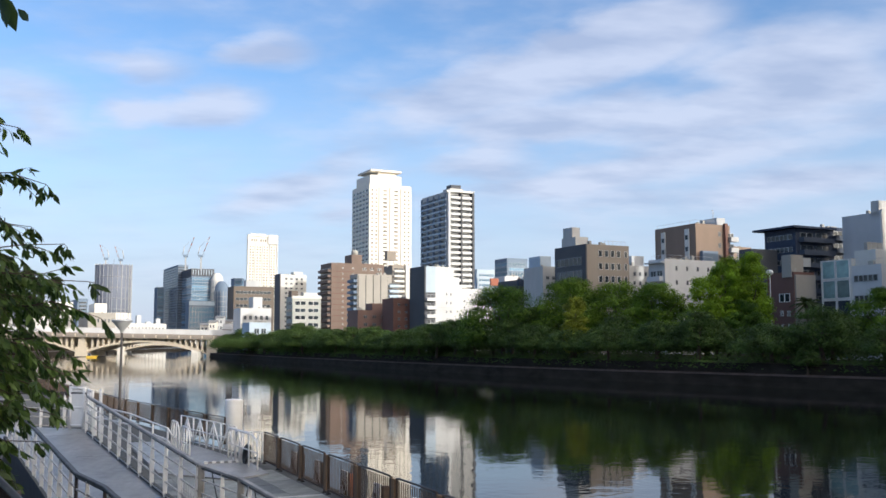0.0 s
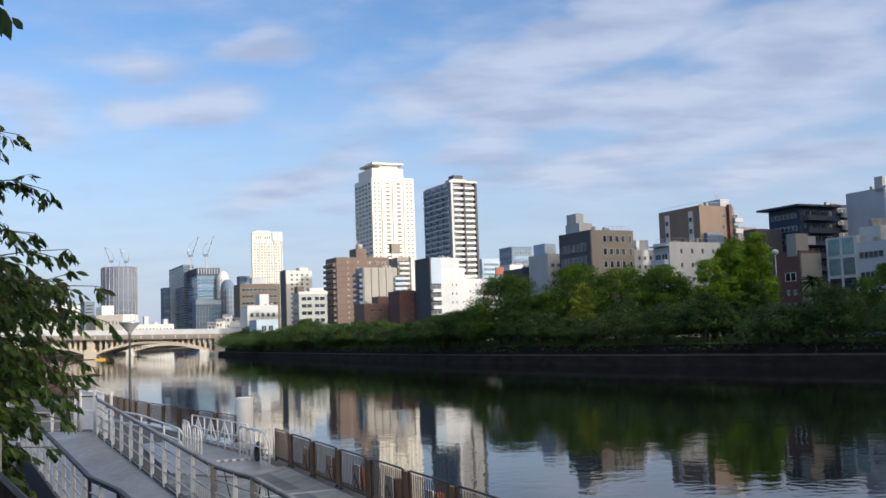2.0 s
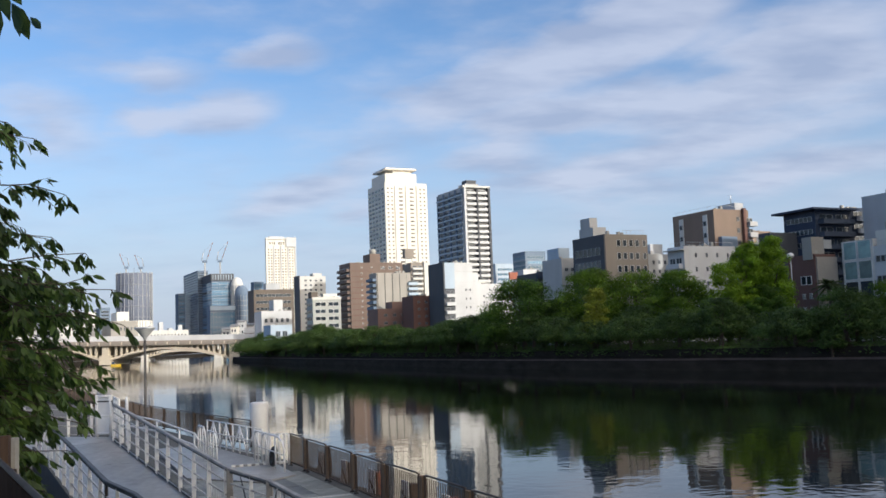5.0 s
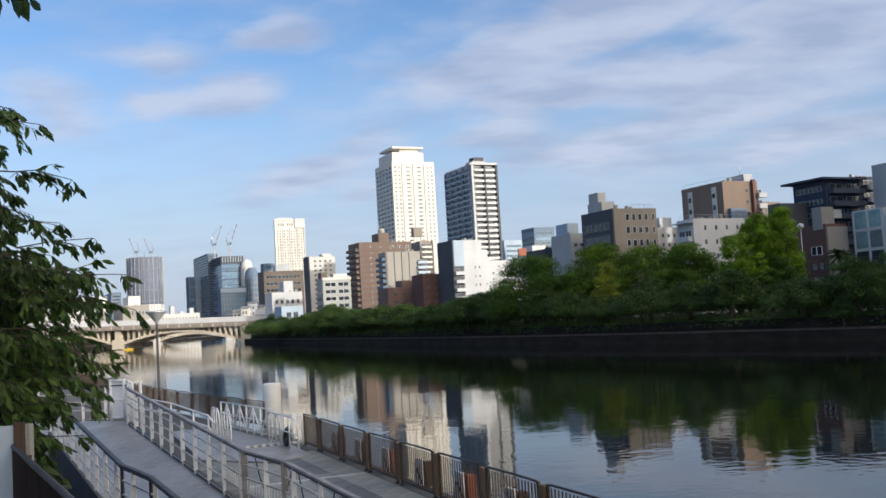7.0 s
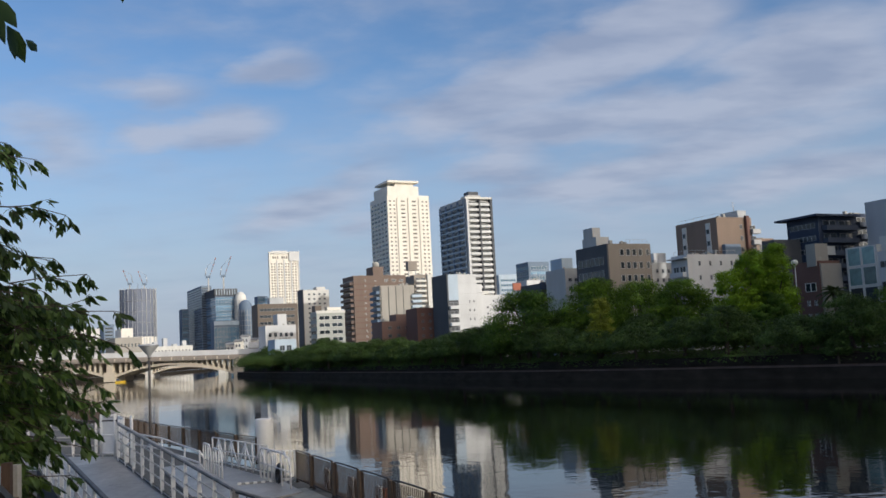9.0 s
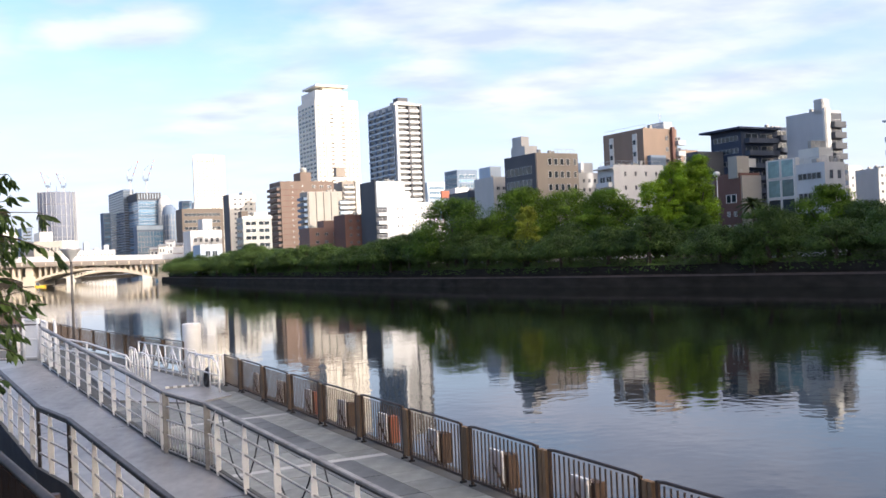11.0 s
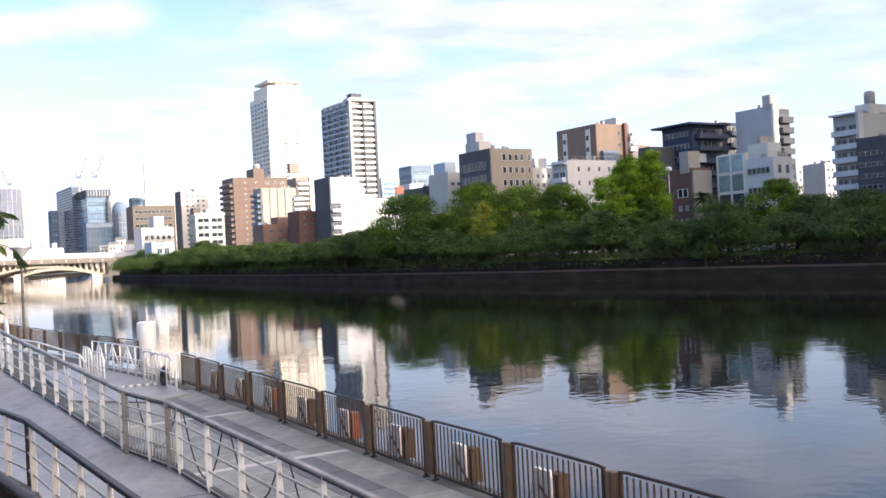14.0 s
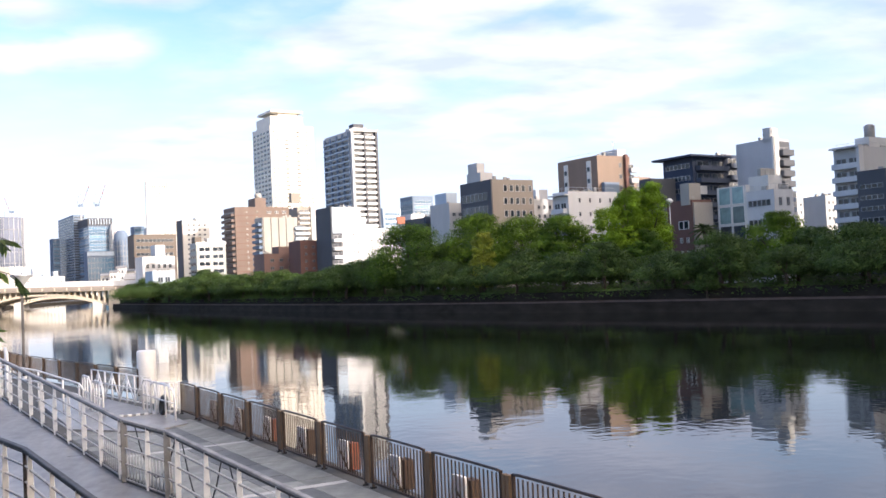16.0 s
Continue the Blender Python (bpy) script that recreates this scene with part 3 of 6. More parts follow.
def aircon(t, x0, x1, y, z, n):
    """A row of air conditioners on a roof."""
    for k in range(n):
        bm = bmesh.new()
        box(bm, -0.6, -0.35, 0, 0.6, 0.35, 1.3)
        bevelled(bm, 0.05)
        part("air_conditioner", bm, M["concrete"], t, at=pose(x0 + (x1 - x0) * k / max(1, n - 1), y, z))


def roof_rail(t, z, inset=0.5):
    """Thin steel rail round the front edges of a roof."""
    w_, d_ = t["w"], t["d"]
    bm = bmesh.new()
    tube(bm, [(inset, d_ - inset, z + 1.0), (inset, inset, z + 1.0), (w_ - inset, inset, z + 1.0)], 0.035, 5)
    part("railing", bm, M["steel"], t)
    for k in range(9):
        f = k / 8 * (w_ + d_ - 4 * inset)
        x, y = (inset, d_ - inset - f) if f < d_ - 2 * inset else (inset + f - d_ + 2 * inset, inset)
        bm = bmesh.new()
        tube(bm, [(x, y, z - 0.1), (x, y, z + 1.0)], 0.03, 5)
        part("railing_post", bm, M["steel"], t)


def tank(t, x, y, z, r=1.2, h=2.0):
    bm = bmesh.new()
    lathe(bm, [(r, 0), (r, h), (r * 0.6, h + 0.3), (0.1, h + 0.4)], 14)
    part("water_tank", bm, M["concrete"], t, at=pose(x, y, z))


def mast(t, x, y, z, h):
    bm = bmesh.new()
    tube(bm, [(0, 0, 0), (0, 0, h * 0.6), (0, 0, h)], [0.12, 0.08, 0.03], 6)
    for k in (0.55, 0.7, 0.85):
        tube(bm, [(-0.8, 0, h * k), (0.8, 0, h * k)], 0.03, 5)
    part("antenna", bm, M["steel"], t, at=pose(x, y, z))


W_ = {
    "cream": wall_mat("cream_tower_tile", (0.74, 0.70, 0.62)),
    "white": wall_mat("white_render", (0.56, 0.565, 0.565), 0.14),
    "offwhite": wall_mat("offwhite_tile", (0.62, 0.61, 0.57)),
    "grey": wall_mat("grey_panel", (0.44, 0.45, 0.46)),
    "midgrey": wall_mat("mid_grey_render", (0.46, 0.46, 0.45)),
    "darkgrey": wall_mat("dark_grey_tile", (0.085, 0.09, 0.10)),
    "navy": wall_mat("navy_panel", (0.035, 0.05, 0.085)),
    "bridge": wall_mat("bridge_concrete", (0.60, 0.52, 0.40)),
    "taupe": wall_mat("taupe_tile", (0.27, 0.235, 0.20)),
    "darktaupe": wall_mat("dark_taupe_tile", (0.14, 0.115, 0.095)),
    "beige": wall_mat("beige_panel", (0.34, 0.32, 0.285)),
    "brown": wall_mat("brown_brick_tile", (0.168, 0.124, 0.102)),
    "orange": wall_mat("orange_brown_tile", (0.225, 0.165, 0.125)),
    "redbrown": wall_mat("red_brown_brick", (0.155, 0.082, 0.066)),
    "pinkbrick": wall_mat("faded_pink_brick", (0.20, 0.125, 0.105)),
    "slate": wall_mat("blue_slate_panel", (0.15, 0.20, 0.27)),
    "paleblue": wall_mat("pale_blue_panel", (0.42, 0.50, 0.58)),
    "concrete_grey": wall_mat("greenish_concrete_frame", (0.40, 0.41, 0.38)),
    "ironblue": wall_mat("iron_blue_panel", (0.06, 0.075, 0.105)),
    "mesh": wall_mat("grey_site_sheeting", (0.15, 0.17, 0.22)),
}

# white tower with a stepped crown and an overhanging roof
t = house("white_tower", "tall white residential tower with stepped crown and flat overhanging roof", -43.7, 699.7, 34.4, 34.1, 123.1, W_["cream"], category="tower")
w, d, h = t["w"], t["d"], t["h"]
slab(t, "crown", w * 0.06, d * 0.1, h - 0.9, w * 0.80, d * 0.9, h + 7.5, W_["cream"])
slab(t, "crown", w * 0.28, d * 0.2, h + 7.5, w * 0.72, d * 0.8, h + 10.5, W_["cream"])
slab(t, "canopy", w * 0.08, d * 0.12, h + 10.5, w * 0.82, d * 0.88, h + 12.0, W_["cream"], "flat white overhanging roof")
for u0, u1, c in ((0.02, 0.21, 2), (0.27, 0.47, 1), (0.53, 0.73, 1), (0.79, 0.98, 2)):
    windows(t, "F", w * u0, w * u1, c, 8, h - 3, 36, (0.5, 0.45), "alu_white", "glass_pale", 0, False)
for u in (0.22, 0.48, 0.74):
    slab(t, "pier", w * u, -0.7, 0, w * (u + 0.035), 0, h - 2, W_["cream"])
windows(t, "S", d * 0.04, d * 0.97, 5, 8, h - 3, 34, (0.78, 0.55), "alu_white", "glass", 0, False)

# dark and white tower with balcony front
t = house("balcony_tower", "dark grey residential tower with white balcony front", 10.5, 540.2, 32.9, 16.7, 92.1, W_["midgrey"], category="tower")
w, d, h = t["w"], t["d"], t["h"]
balconies(t, "F", w * 0.10, w * 0.90, 6, h - 1, 26, W_["white"], 1.8, 1.3, bays=2)
slab(t, "pier", w * 0.92, -2.0, 0, w, 0, h, W_["darkgrey"])
slab(t, "pier", 0, -1.9, 0, w * 0.08, 0, h, W_["white"])
for k in range(4):
    bands(t, "S", d * (0.04 + 0.24 * k), d * (0.22 + 0.24 * k), 5, h - 2, 26, 0.6, "glass", "alu", 3)
for k in range(5):
    slab(t, "pier", -0.9, d * (0.24 * k), 0, 0, d * (0.24 * k + 0.035), h - 1, W_["slate"])
for j in range(26):
    slab(t, "floor_edge", -1.1, 0, 5 + (h - 7) * j / 26, 0, d, 5.9 + (h - 7) * j / 26, W_["paleblue"])
slab(t, "pier", w * 0.47, -2.1, 4, w * 0.53, 0, h - 1, W_["darkgrey"])
slab(t, "cornice", -0.9, -2.0, h - 0.6, w * 1.0, 0.2, h + 0.5, W_["offwhite"])
slab(t, "penthouse", w * 0.20, d * 0.1, h - 0.9, w * 0.72, d * 0.35, h + 2.4, W_["midgrey"])
slab(t, "penthouse", w * 0.28, d * 0.12, h + 2.4, w * 0.66, d * 0.3, h + 4.6, W_["darkgrey"])

# distant cream tower
t = house("cream_tower", "distant cream residential tower with vertical strips", -208.2, 1099.0, 3.5, 35.6, 130.2, W_["cream"], category="tower")
w, d, h = t["w"], t["d"], t["h"]
for k in range(4):
    windows(t, "F", w * (0.04 + 0.235 * k), w * (0.22 + 0.235 * k), 2, 6, h - 12, 34, (0.62, 0.6), "alu_white", "glass_pale", 0, False)
for k in range(1, 5):
    slab(t, "pier", w * 0.24 * k, -0.9, 0, w * (0.04 + 0.24 * k), 0, h - 9, W_["white"])
for u in (0.10, 0.40):
    windows(t, "F", w * u, w * (u + 0.22), 3, h - 9, h - 3, 1, (0.7, 0.5), "alu_white", "glass_pale", 0, False)
slab(t, "crown", -0.6, -1.1, h - 1.6, w + 0.6, 0, h + 0.4, W_["offwhite"])
slab(t, "corner_drum", w * 0.66, -1.6, h - 10, w * 1.0, 0, h + 0.9, W_["white"])
slab(t, "penthouse", w * 0.1, d * 0.2, h - 1, w * 0.6, d * 0.8, h + 2, W_["white"])

# office cluster far down the river
t = house("office_slab", "dark striped office slab far down the river", -339.8, 1298.6, 102.8, 13.7, 111.8, W_["slate"], category="office tower")
w, d, h = t["w"], t["d"], t["h"]
bands(t, "F", w * 0.02, w * 0.98, 3, h - 2, 30, 0.5, "glass", "alu", 5)
bands(t, "S", d * 0.02, d * 0.98, 3, h - 2, 30, 0.5, "glass", "alu_white", 5)
t = house("glass_tower", "blue glass tower under construction with open top floor", -308.8, 1248.9, 84.5, 28.1, 93.7, W_["slate"], category="office tower")
w, d, h = t["w"], t["d"], t["h"]
bands(t, "F", w * 0.02, w * 0.98, 4, h - 2, 24, 0.8, "glass_blue", "alu_white", 8)
bands(t, "S", d * 0.02, d * 0.98, 4, h - 2, 24, 0.8, "glass_blue", "alu", 8)
slab(t, "crown", -1, -1, h - 0.5, w + 1, d + 1, h + 9, W_["darkgrey"])
for k in range(8):
    slab(t, "column", w * (0.04 + 0.123 * k), -1.6, h + 1, w * (0.07 + 0.123 * k), -1.0, h + 8, W_["paleblue"])
t = house("glass_podium", "blue glass office podium with white band", -294.1, 1179.2, 20.0, 31.5, 58.2, W_["slate"], category="office building")
w, d, h = t["w"], t["d"], t["h"]
bands(t, "F", w * 0.02, w * 0.98, 3, h - 8, 7, 0.8, "glass_blue", "alu_white", 8)
slab(t, "fascia", 0, -0.5, h - 6, w, 0, h - 1, W_["paleblue"])
t = house("dark_office", "narrow dark office block far down the river", -381.2, 1348.7, 22.3, 9.4, 84.2, W_["slate"], category="office building")
bands(t, "F", 1, t["w"] - 1, 3, t["h"] - 2, 16, 0.55, "glass_blue", "alu", 4)
t = house("teal_office", "teal glass office block behind a brown building", -233.2, 1149.3, 15.0, 12.4, 83.4, W_["slate"], category="office building")
bands(t, "F", 1, t["w"] - 1, 3, t["h"] - 2, 16, 0.7, "glass_blue", "alu", 4)


def round_tower(name, label, x, y, r, top, wall, rows, cols, dome=0.0, z0=LAND_Z):
    t = thing(name, pose(x, y, z0, 0, 0, YAW), label, "tower", group="city buildings on the banks")
    h = top - z0
    bm = bmesh.new()
    lathe(bm, [(r, 0), (r, h - dome), (r * 0.86, h - dome * 0.45), (r * 0.5, h - dome * 0.08), (r * 0.1, h)], 36)
    part("wall", bm, wall, t)
    for j in range(rows):
        bm = bmesh.new()
        z = 4 + (h - dome - 6) * j / rows
        lathe(bm, [(r + 0.02, z), (r + 0.35, z + 0.05), (r + 0.35, z + 0.7), (r + 0.02, z + 0.75)], 36)
        part("floor_edge", bm, M["alu"], t)
    for k in range(cols):
        bm = bmesh.new()
        box(bm, r - 0.2, -0.3, 2, r + 0.6, 0.3, h - dome - 1)
        part("fin", bm, M["alu"], t, at=pose(0, 0, 0, 0, 0, 360 * k / cols))
    return t


t = round_tower("sheeted_tower", "round tower under construction wrapped in grey sheeting", -426.3, 1298.2, 23.4, 110.4, W_["mesh"], 7, 10)
bm = bmesh.new()
lathe(bm, [(t.children[0].dimensions.x * 0.35, 0), (t.children[0].dimensions.x * 0.35, 10)], 24)
part("core", bm, W_["mesh"], t, at=pose(0, 0, 110.4 - LAND_Z - 1))
bm = bmesh.new()
lathe(bm, [(23.6, 0), (23.6, 43), (23.2, 43.5)], 36)
part("tower_base", bm, W_["cream"], t, "cream unsheeted lower storeys")
for k in range(18):
    bm = bmesh.new()
    box(bm, 23.4, -1.0, 1, 24.4, 1.0, 42)
    part("column", bm, W_["white"], t, at=pose(0, 0, 0, 0, 0, 20 * k))
for k in range(24):
    bm = bmesh.new()
    box(bm, 23.2, -0.25, 43, 24.1, 0.25, 109)
    part("scaffold_pole", bm, W_["grey"], t, at=pose(0, 0, 0, 0, 0, 15 * k + 4))
round_tower("domed_tower", "grey glass tower with a rounded top", -258.8, 1199.2, 8.9, 83.1, W_["slate"], 10, 16, 12)
round_tower("domed_tower", "pale tower with a rounded top", -278.0, 1259.0, 7.8, 97.6, W_["offwhite"], 10, 16, 10)


def site_crane(x, y, z, h, jib, turn):
    """Luffing tower crane."""
    t = thing("tower_crane", pose(x, y, z, 0, 0, turn), "white and red luffing tower crane on a tower under construction", "crane", group="tower cranes")
    bm = bmesh.new()
    box(bm, -0.9, -0.9, 0, 0.9, 0.9, h)
    part("mast", bm, M["alu"], t)
    bm = bmesh.new()
    box(bm, -3, -1.4, h, 2.6, 1.4, h + 3)
    part("cab", bm, W_["slate"], t)
    for k in range(6):
        a, b = k / 6, (k + 0.92) / 6
        bm = bmesh.new()
        tube(bm, [(2 + jib * 0.33 * a, 0, h + 3 + jib * 0.94 * a), (2 + jib * 0.33 * b, 0, h + 3 + jib * 0.94 * b)], 0.5, 6)
        part("jib", bm, M["red"] if k % 2 else M["alu"], t)
    bm = bmesh.new()
    tube(bm, [(-4, 0, h + 3), (-2, 0, h + 14)], 0.5, 5)
    tube(bm, [(-2, 0, h + 14), (2 + jib * 0.33, 0, h + 3 + jib * 0.94)], 0.15, 4)
    part("stay", bm, M["steel"], t)


site_crane(-437.5, 1298.2, 103.8, 14.1, 18.8, 200)
site_crane(-417.5, 1298.3, 103.1, 13.6, 17.7, 200)
site_crane(-318.4, 1253.7, 100.7, 17.3, 25.4, 20)
site_crane(-298.4, 1253.8, 100.0, 17.8, 26.4, 20)


# middle distance, behind the row of low trees
t = house("brown_office", "wide brown office block with ribbon windows", -113.7, 560.1, 14.0, 24.2, 39.0, W_["darktaupe"], category="office building")
w, d, h = t["w"], t["d"], t["h"]
bands(t, "F", w * 0.05, w * 0.92, 3, h - 1.5, 8, 0.42, "glass", "alu", 9)
slab(t, "penthouse", w * 0.35, d * 0.3, h - 0.9, w * 0.7, d * 0.7, h + 4, W_["grey"])
t = house("white_low_building", "low white stepped building near the bridge", -82.1, 420.4, 12.0, 13.8, 21.2, W_["white"])
w, d, h = t["w"], t["d"], t["h"]
windows(t, "F", w * 0.06, w * 0.94, 5, 3, h - 2, 3, (0.5, 0.4))
slab(t, "penthouse", w * 0.45, d * 0.2, h - 0.9, w * 0.75, d * 0.8, h + 5, W_["white"])
t = house("pale_block", "pale blue low block by the trees", -67.0, 360.5, 10.0, 8.3, 13.6, W_["paleblue"])
windows(t, "F", 1.5, t["w"] - 1.5, 2, 2, t["h"] - 1.5, 2, (0.7, 0.55))
t = house("white_slab", "white apartment slab with a dark end wall", -74.2, 480.3, 8.7, 13.6, 40.2, W_["offwhite"], category="apartment block")
w, d, h = t["w"], t["d"], t["h"]
windows(t, "F", w * 0.12, w * 0.92, 4, 3, h - 1, 14, (0.4, 0.4))
slab(t, "penthouse", w * 0.55, d * 0.2, h - 0.9, w * 0.9, d * 0.8, h + 1.6, W_["offwhite"])
slab(t, "end_wall", -0.4, -0.2, 0, 0, d, h + 0.3, W_["darkgrey"], "dark end wall")
t = house("white_office", "grey green concrete office block with large windows", -56.6, 400.4, 8.5, 12.4, 25.2, W_["concrete_grey"], category="office building")
w, d, h = t["w"], t["d"], t["h"]
bands(t, "F", w * 0.08, w * 0.46, 3, h - 1.2, 6, 0.55, "glass", "alu_white", 2)
bands(t, "F", w * 0.54, w * 0.92, 3, h - 1.2, 6, 0.55, "glass", "alu_white", 2)
bands(t, "S", d * 0.1, d * 0.9, 3, h - 1.2, 6, 0.45, "glass", "alu", 3)
slab(t, "fascia", -0.25, -0.35, h - 0.8, w + 0.2, 0, h + 0.3, W_["offwhite"])
slab(t, "penthouse", w * 0.02, d * 0.3, h - 0.9, w * 0.25, d * 0.8, h + 2.6, W_["darktaupe"])
slab(t, "penthouse", w * 0.45, d * 0.3, h - 0.9, w * 0.95, d * 0.7, h + 1.8, W_["cream"])
aircon(t, w * 0.3, w * 0.9, d * 0.2, h - 0.8, 4)
t = house("brown_apartment_block", "brown brick apartment block with stacked balconies", -45.7, 450.4, 15.1, 26.9, 43.6, W_["brown"], category="apartment block")
w, d, h = t["w"], t["d"], t["h"]
balconies(t, "S", d * 0.04, d * 0.96, 2.5, h - 1.5, 14, W_["brown"], 1.6, 1.1, bays=3)
windows(t, "F", w * 0.12, w * 0.5, 2, 2.5, h - 1, 14, (0.16, 0.25), "alu_white")
windows(t, "F", w * 0.55, w * 0.98, 3, h - 13, h - 1, 4, (0.5, 0.4), "alu_white")
slab(t, "penthouse", w * 0.42, d * 0.2, h - 0.9, w * 0.62, d * 0.8, h + 4.5, W_["brown"])
for j in range(1, 14):
    slab(t, "string_course", w * 0.02, -0.12, 2.5 + (h - 4) * j / 14, w * 0.42, 0, 2.75 + (h - 4) * j / 14, W_["redbrown"])
tank(t, w * 0.52, d * 0.4, h + 4.5, 1.6, 2.2)
mast(t, w * 0.52, d * 0.6, h + 4.5, 5)
t = house("beige_apartment_block", "beige panelled apartment block with recessed joints", -29.7, 400.5, 8.5, 15.7, 34.7, W_["beige"], category="apartment block")
w, d, h = t["w"], t["d"], t["h"]
balconies(t, "S", d * 0.05, d * 0.95, 2.5, h - 1, 12, W_["slate"], 1.5, 1.0, bays=2)
slab(t, "joint_backing", w * 0.02, -0.05, 8, w * 0.88, 0, h - 0.4, W_["darkgrey"], "dark recessed joints")
for k in range(4):
    slab(t, "panel", w * (0.03 + 0.215 * k), -0.35, 8, w * (0.222 + 0.215 * k), 0, h - 0.2, W_["beige"])
balconies(t, "F", w * 0.90, w * 1.18, 2.5, h - 3, 12, W_["paleblue"], 1.4, 1.0, bays=1)
t = house("dark_balcony_block", "taupe apartment block with white floor edges", -18.5, 490.5, 16.4, 10.5, 45.8, W_["taupe"], category="apartment block")
w, d, h = t["w"], t["d"], t["h"]
balconies(t, "F", w * 0.05, w * 0.6, 3, h - 1, 15, W_["offwhite"], 1.4, 0.9, bays=2)
slab(t, "pier", w * 0.66, -1.4, 0, w * 0.95, 0, h, W_["offwhite"])
slab(t, "roof_sign_frame", w * -0.15, d * 0.2, h + 2.6, w * 0.32, d * 0.4, h + 7.4, W_["taupe"])
for u in (-0.1, 0.26):
    slab(t, "sign_post", w * u, d * 0.25, h - 1, w * (u + 0.03), d * 0.3, h + 2.6, M["steel"])
t = house("red_brick_house", "low red brick building with sloping top", -25.8, 350.7, 10.0, 13.1, 17.9, W_["pinkbrick"])
w, d, h = t["w"], t["d"], t["h"]
windows(t, "F", w * 0.1, w * 0.9, 3, 2.5, h - 1, 4, (0.4, 0.4))
slab(t, "penthouse", w * 0.5, d * 0.2, h - 0.9, w * 0.95, d * 0.8, h + 2.6, W_["pinkbrick"])
t = house("dark_brick_house", "dark brown brick building beside a white block", -12.4, 340.7, 10.0, 7.1, 21.7, W_["redbrown"])
w, d, h = t["w"], t["d"], t["h"]
windows(t, "F", w * 0.1, w * 0.9, 2, 2.5, h - 1, 6, (0.35, 0.35))
t = house("white_corner_block", "bright white block with balconies and a dark tiled side", -0.9, 330.6, 12.1, 11.0, 32.3, W_["white"], category="apartment block")
w, d, h = t["w"], t["d"], t["h"]
slab(t, "side_cladding", -0.5, -0.15, 0, 0, d, h + 0.1, W_["darkgrey"], "dark grey tiled side wall")
balconies(t, "F", w * 0.0, w * 0.34, 3, h - 9, 6, W_["white"], 1.3, 1.0, bays=1)
# thin dark slab on the white wall paints the shade behind the balconies
slab(t, "recess", 0.05, -0.06, 3, w * 0.34, 0, h - 9, W_["darkgrey"], "dark slab that paints the shade behind the balconies")
for j in range(7):
    slab(t, "joint", w * 0.36, -0.03, 4 + 3.7 * j, w * 0.99, 0, 4.06 + 3.7 * j, W_["midgrey"])
windows(t, "F", w * 0.66, w * 0.96, 2, 3, h - 8, 6, (0.22, 0.26))
slab(t, "cornice", 0, -0.25, h - 9, w * 0.34, 0, h, W_["paleblue"])
t = house("white_wing", "lower stepped white wing with small windows", 8.6, 344.6, 12.0, 12.4, 25.4, W_["white"], category="apartment block")
w, d, h = t["w"], t["d"], t["h"]
windows(t, "F", w * 0.3, w * 0.9, 3, 3, h - 1, 8, (0.25, 0.3), skip=((0, 7), (1, 5), (2, 6), (0, 3)))
slab(t, "penthouse", w * 0.06, d * 0.2, h - 0.9, w * 0.34, d * 0.8, h + 4.2, W_["white"])
slab(t, "penthouse", w * 0.34, d * 0.2, h - 0.9, w * 0.55, d * 0.8, h + 1.6, W_["offwhite"])
slab(t, "terrace_wall", w, 0.5, 0, w + 2.6, d * 0.9, h - 3.4, W_["white"])
slab(t, "terrace_wall", w + 2.6, 1.0, 0, w + 5.0, d * 0.9, h - 6.6, W_["offwhite"])
roof_rail(t, h)

# gap with distant towers
t = house("blue_office", "distant blue and white office tower", 65.9, 800.6, 20.9, 19.9, 76.8, W_["slate"], category="office tower")
w, d, h = t["w"], t["d"], t["h"]
bands(t, "F", w * 0.1, w * 0.9, 4, h - 3, 16, 0.6, "glass_blue", "alu_white", 6)
bands(t, "S", d * 0.02, d * 0.98, 4, h - 3, 16, 0.75, "glass_blue", "alu", 6)
t = house("pale_office", "pale grey distant office block", 43.0, 850.5, 20.0, 19.1, 71.2, W_["paleblue"], category="office building")
bands(t, "F", 2, t["w"] - 2, 4, t["h"] - 3, 14, 0.5, "glass_blue", "alu_white", 6)
t = house("low_white_block", "low white block with a red roof sign", 33.6, 420.8, 10.0, 7.2, 35.2, W_["white"])
windows(t, "F", 1, t["w"] - 1, 3, 3, t["h"] - 1, 6, (0.4, 0.4))
slab(t, "roof_sign", -7, 0, t["h"] - 4.4, -3.0, 0.8, t["h"] - 1.2, M["red"], "faded red roof sign")

# opposite bank, behind the park trees
t = house("navy_roof_building", "dark building with a blue roof edge", 26.2, 275.8, 12.0, 8.1, 24.0, W_["darkgrey"])
w, d, h = t["w"], t["d"], t["h"]
windows(t, "F", w * 0.05, w * 0.95, 4, 3, h - 2, 7, (0.6, 0.5))
slab(t, "fascia", -0.6, -0.8, h - 1.8, w, 0, h + 0.2, W_["navy"])
t = house("grey_narrow_block", "narrow grey white block with small windows", 31.6, 262.8, 10.0, 5.0, 26.9, W_["midgrey"])
w, d, h = t["w"], t["d"], t["h"]
windows(t, "F", w * 0.1, w * 0.9, 2, 3, h - 2, 8, (0.5, 0.4))
slab(t, "penthouse", w * 0.1, d * 0.2, h - 0.9, w * 0.8, d * 0.8, h + 3, W_["paleblue"])

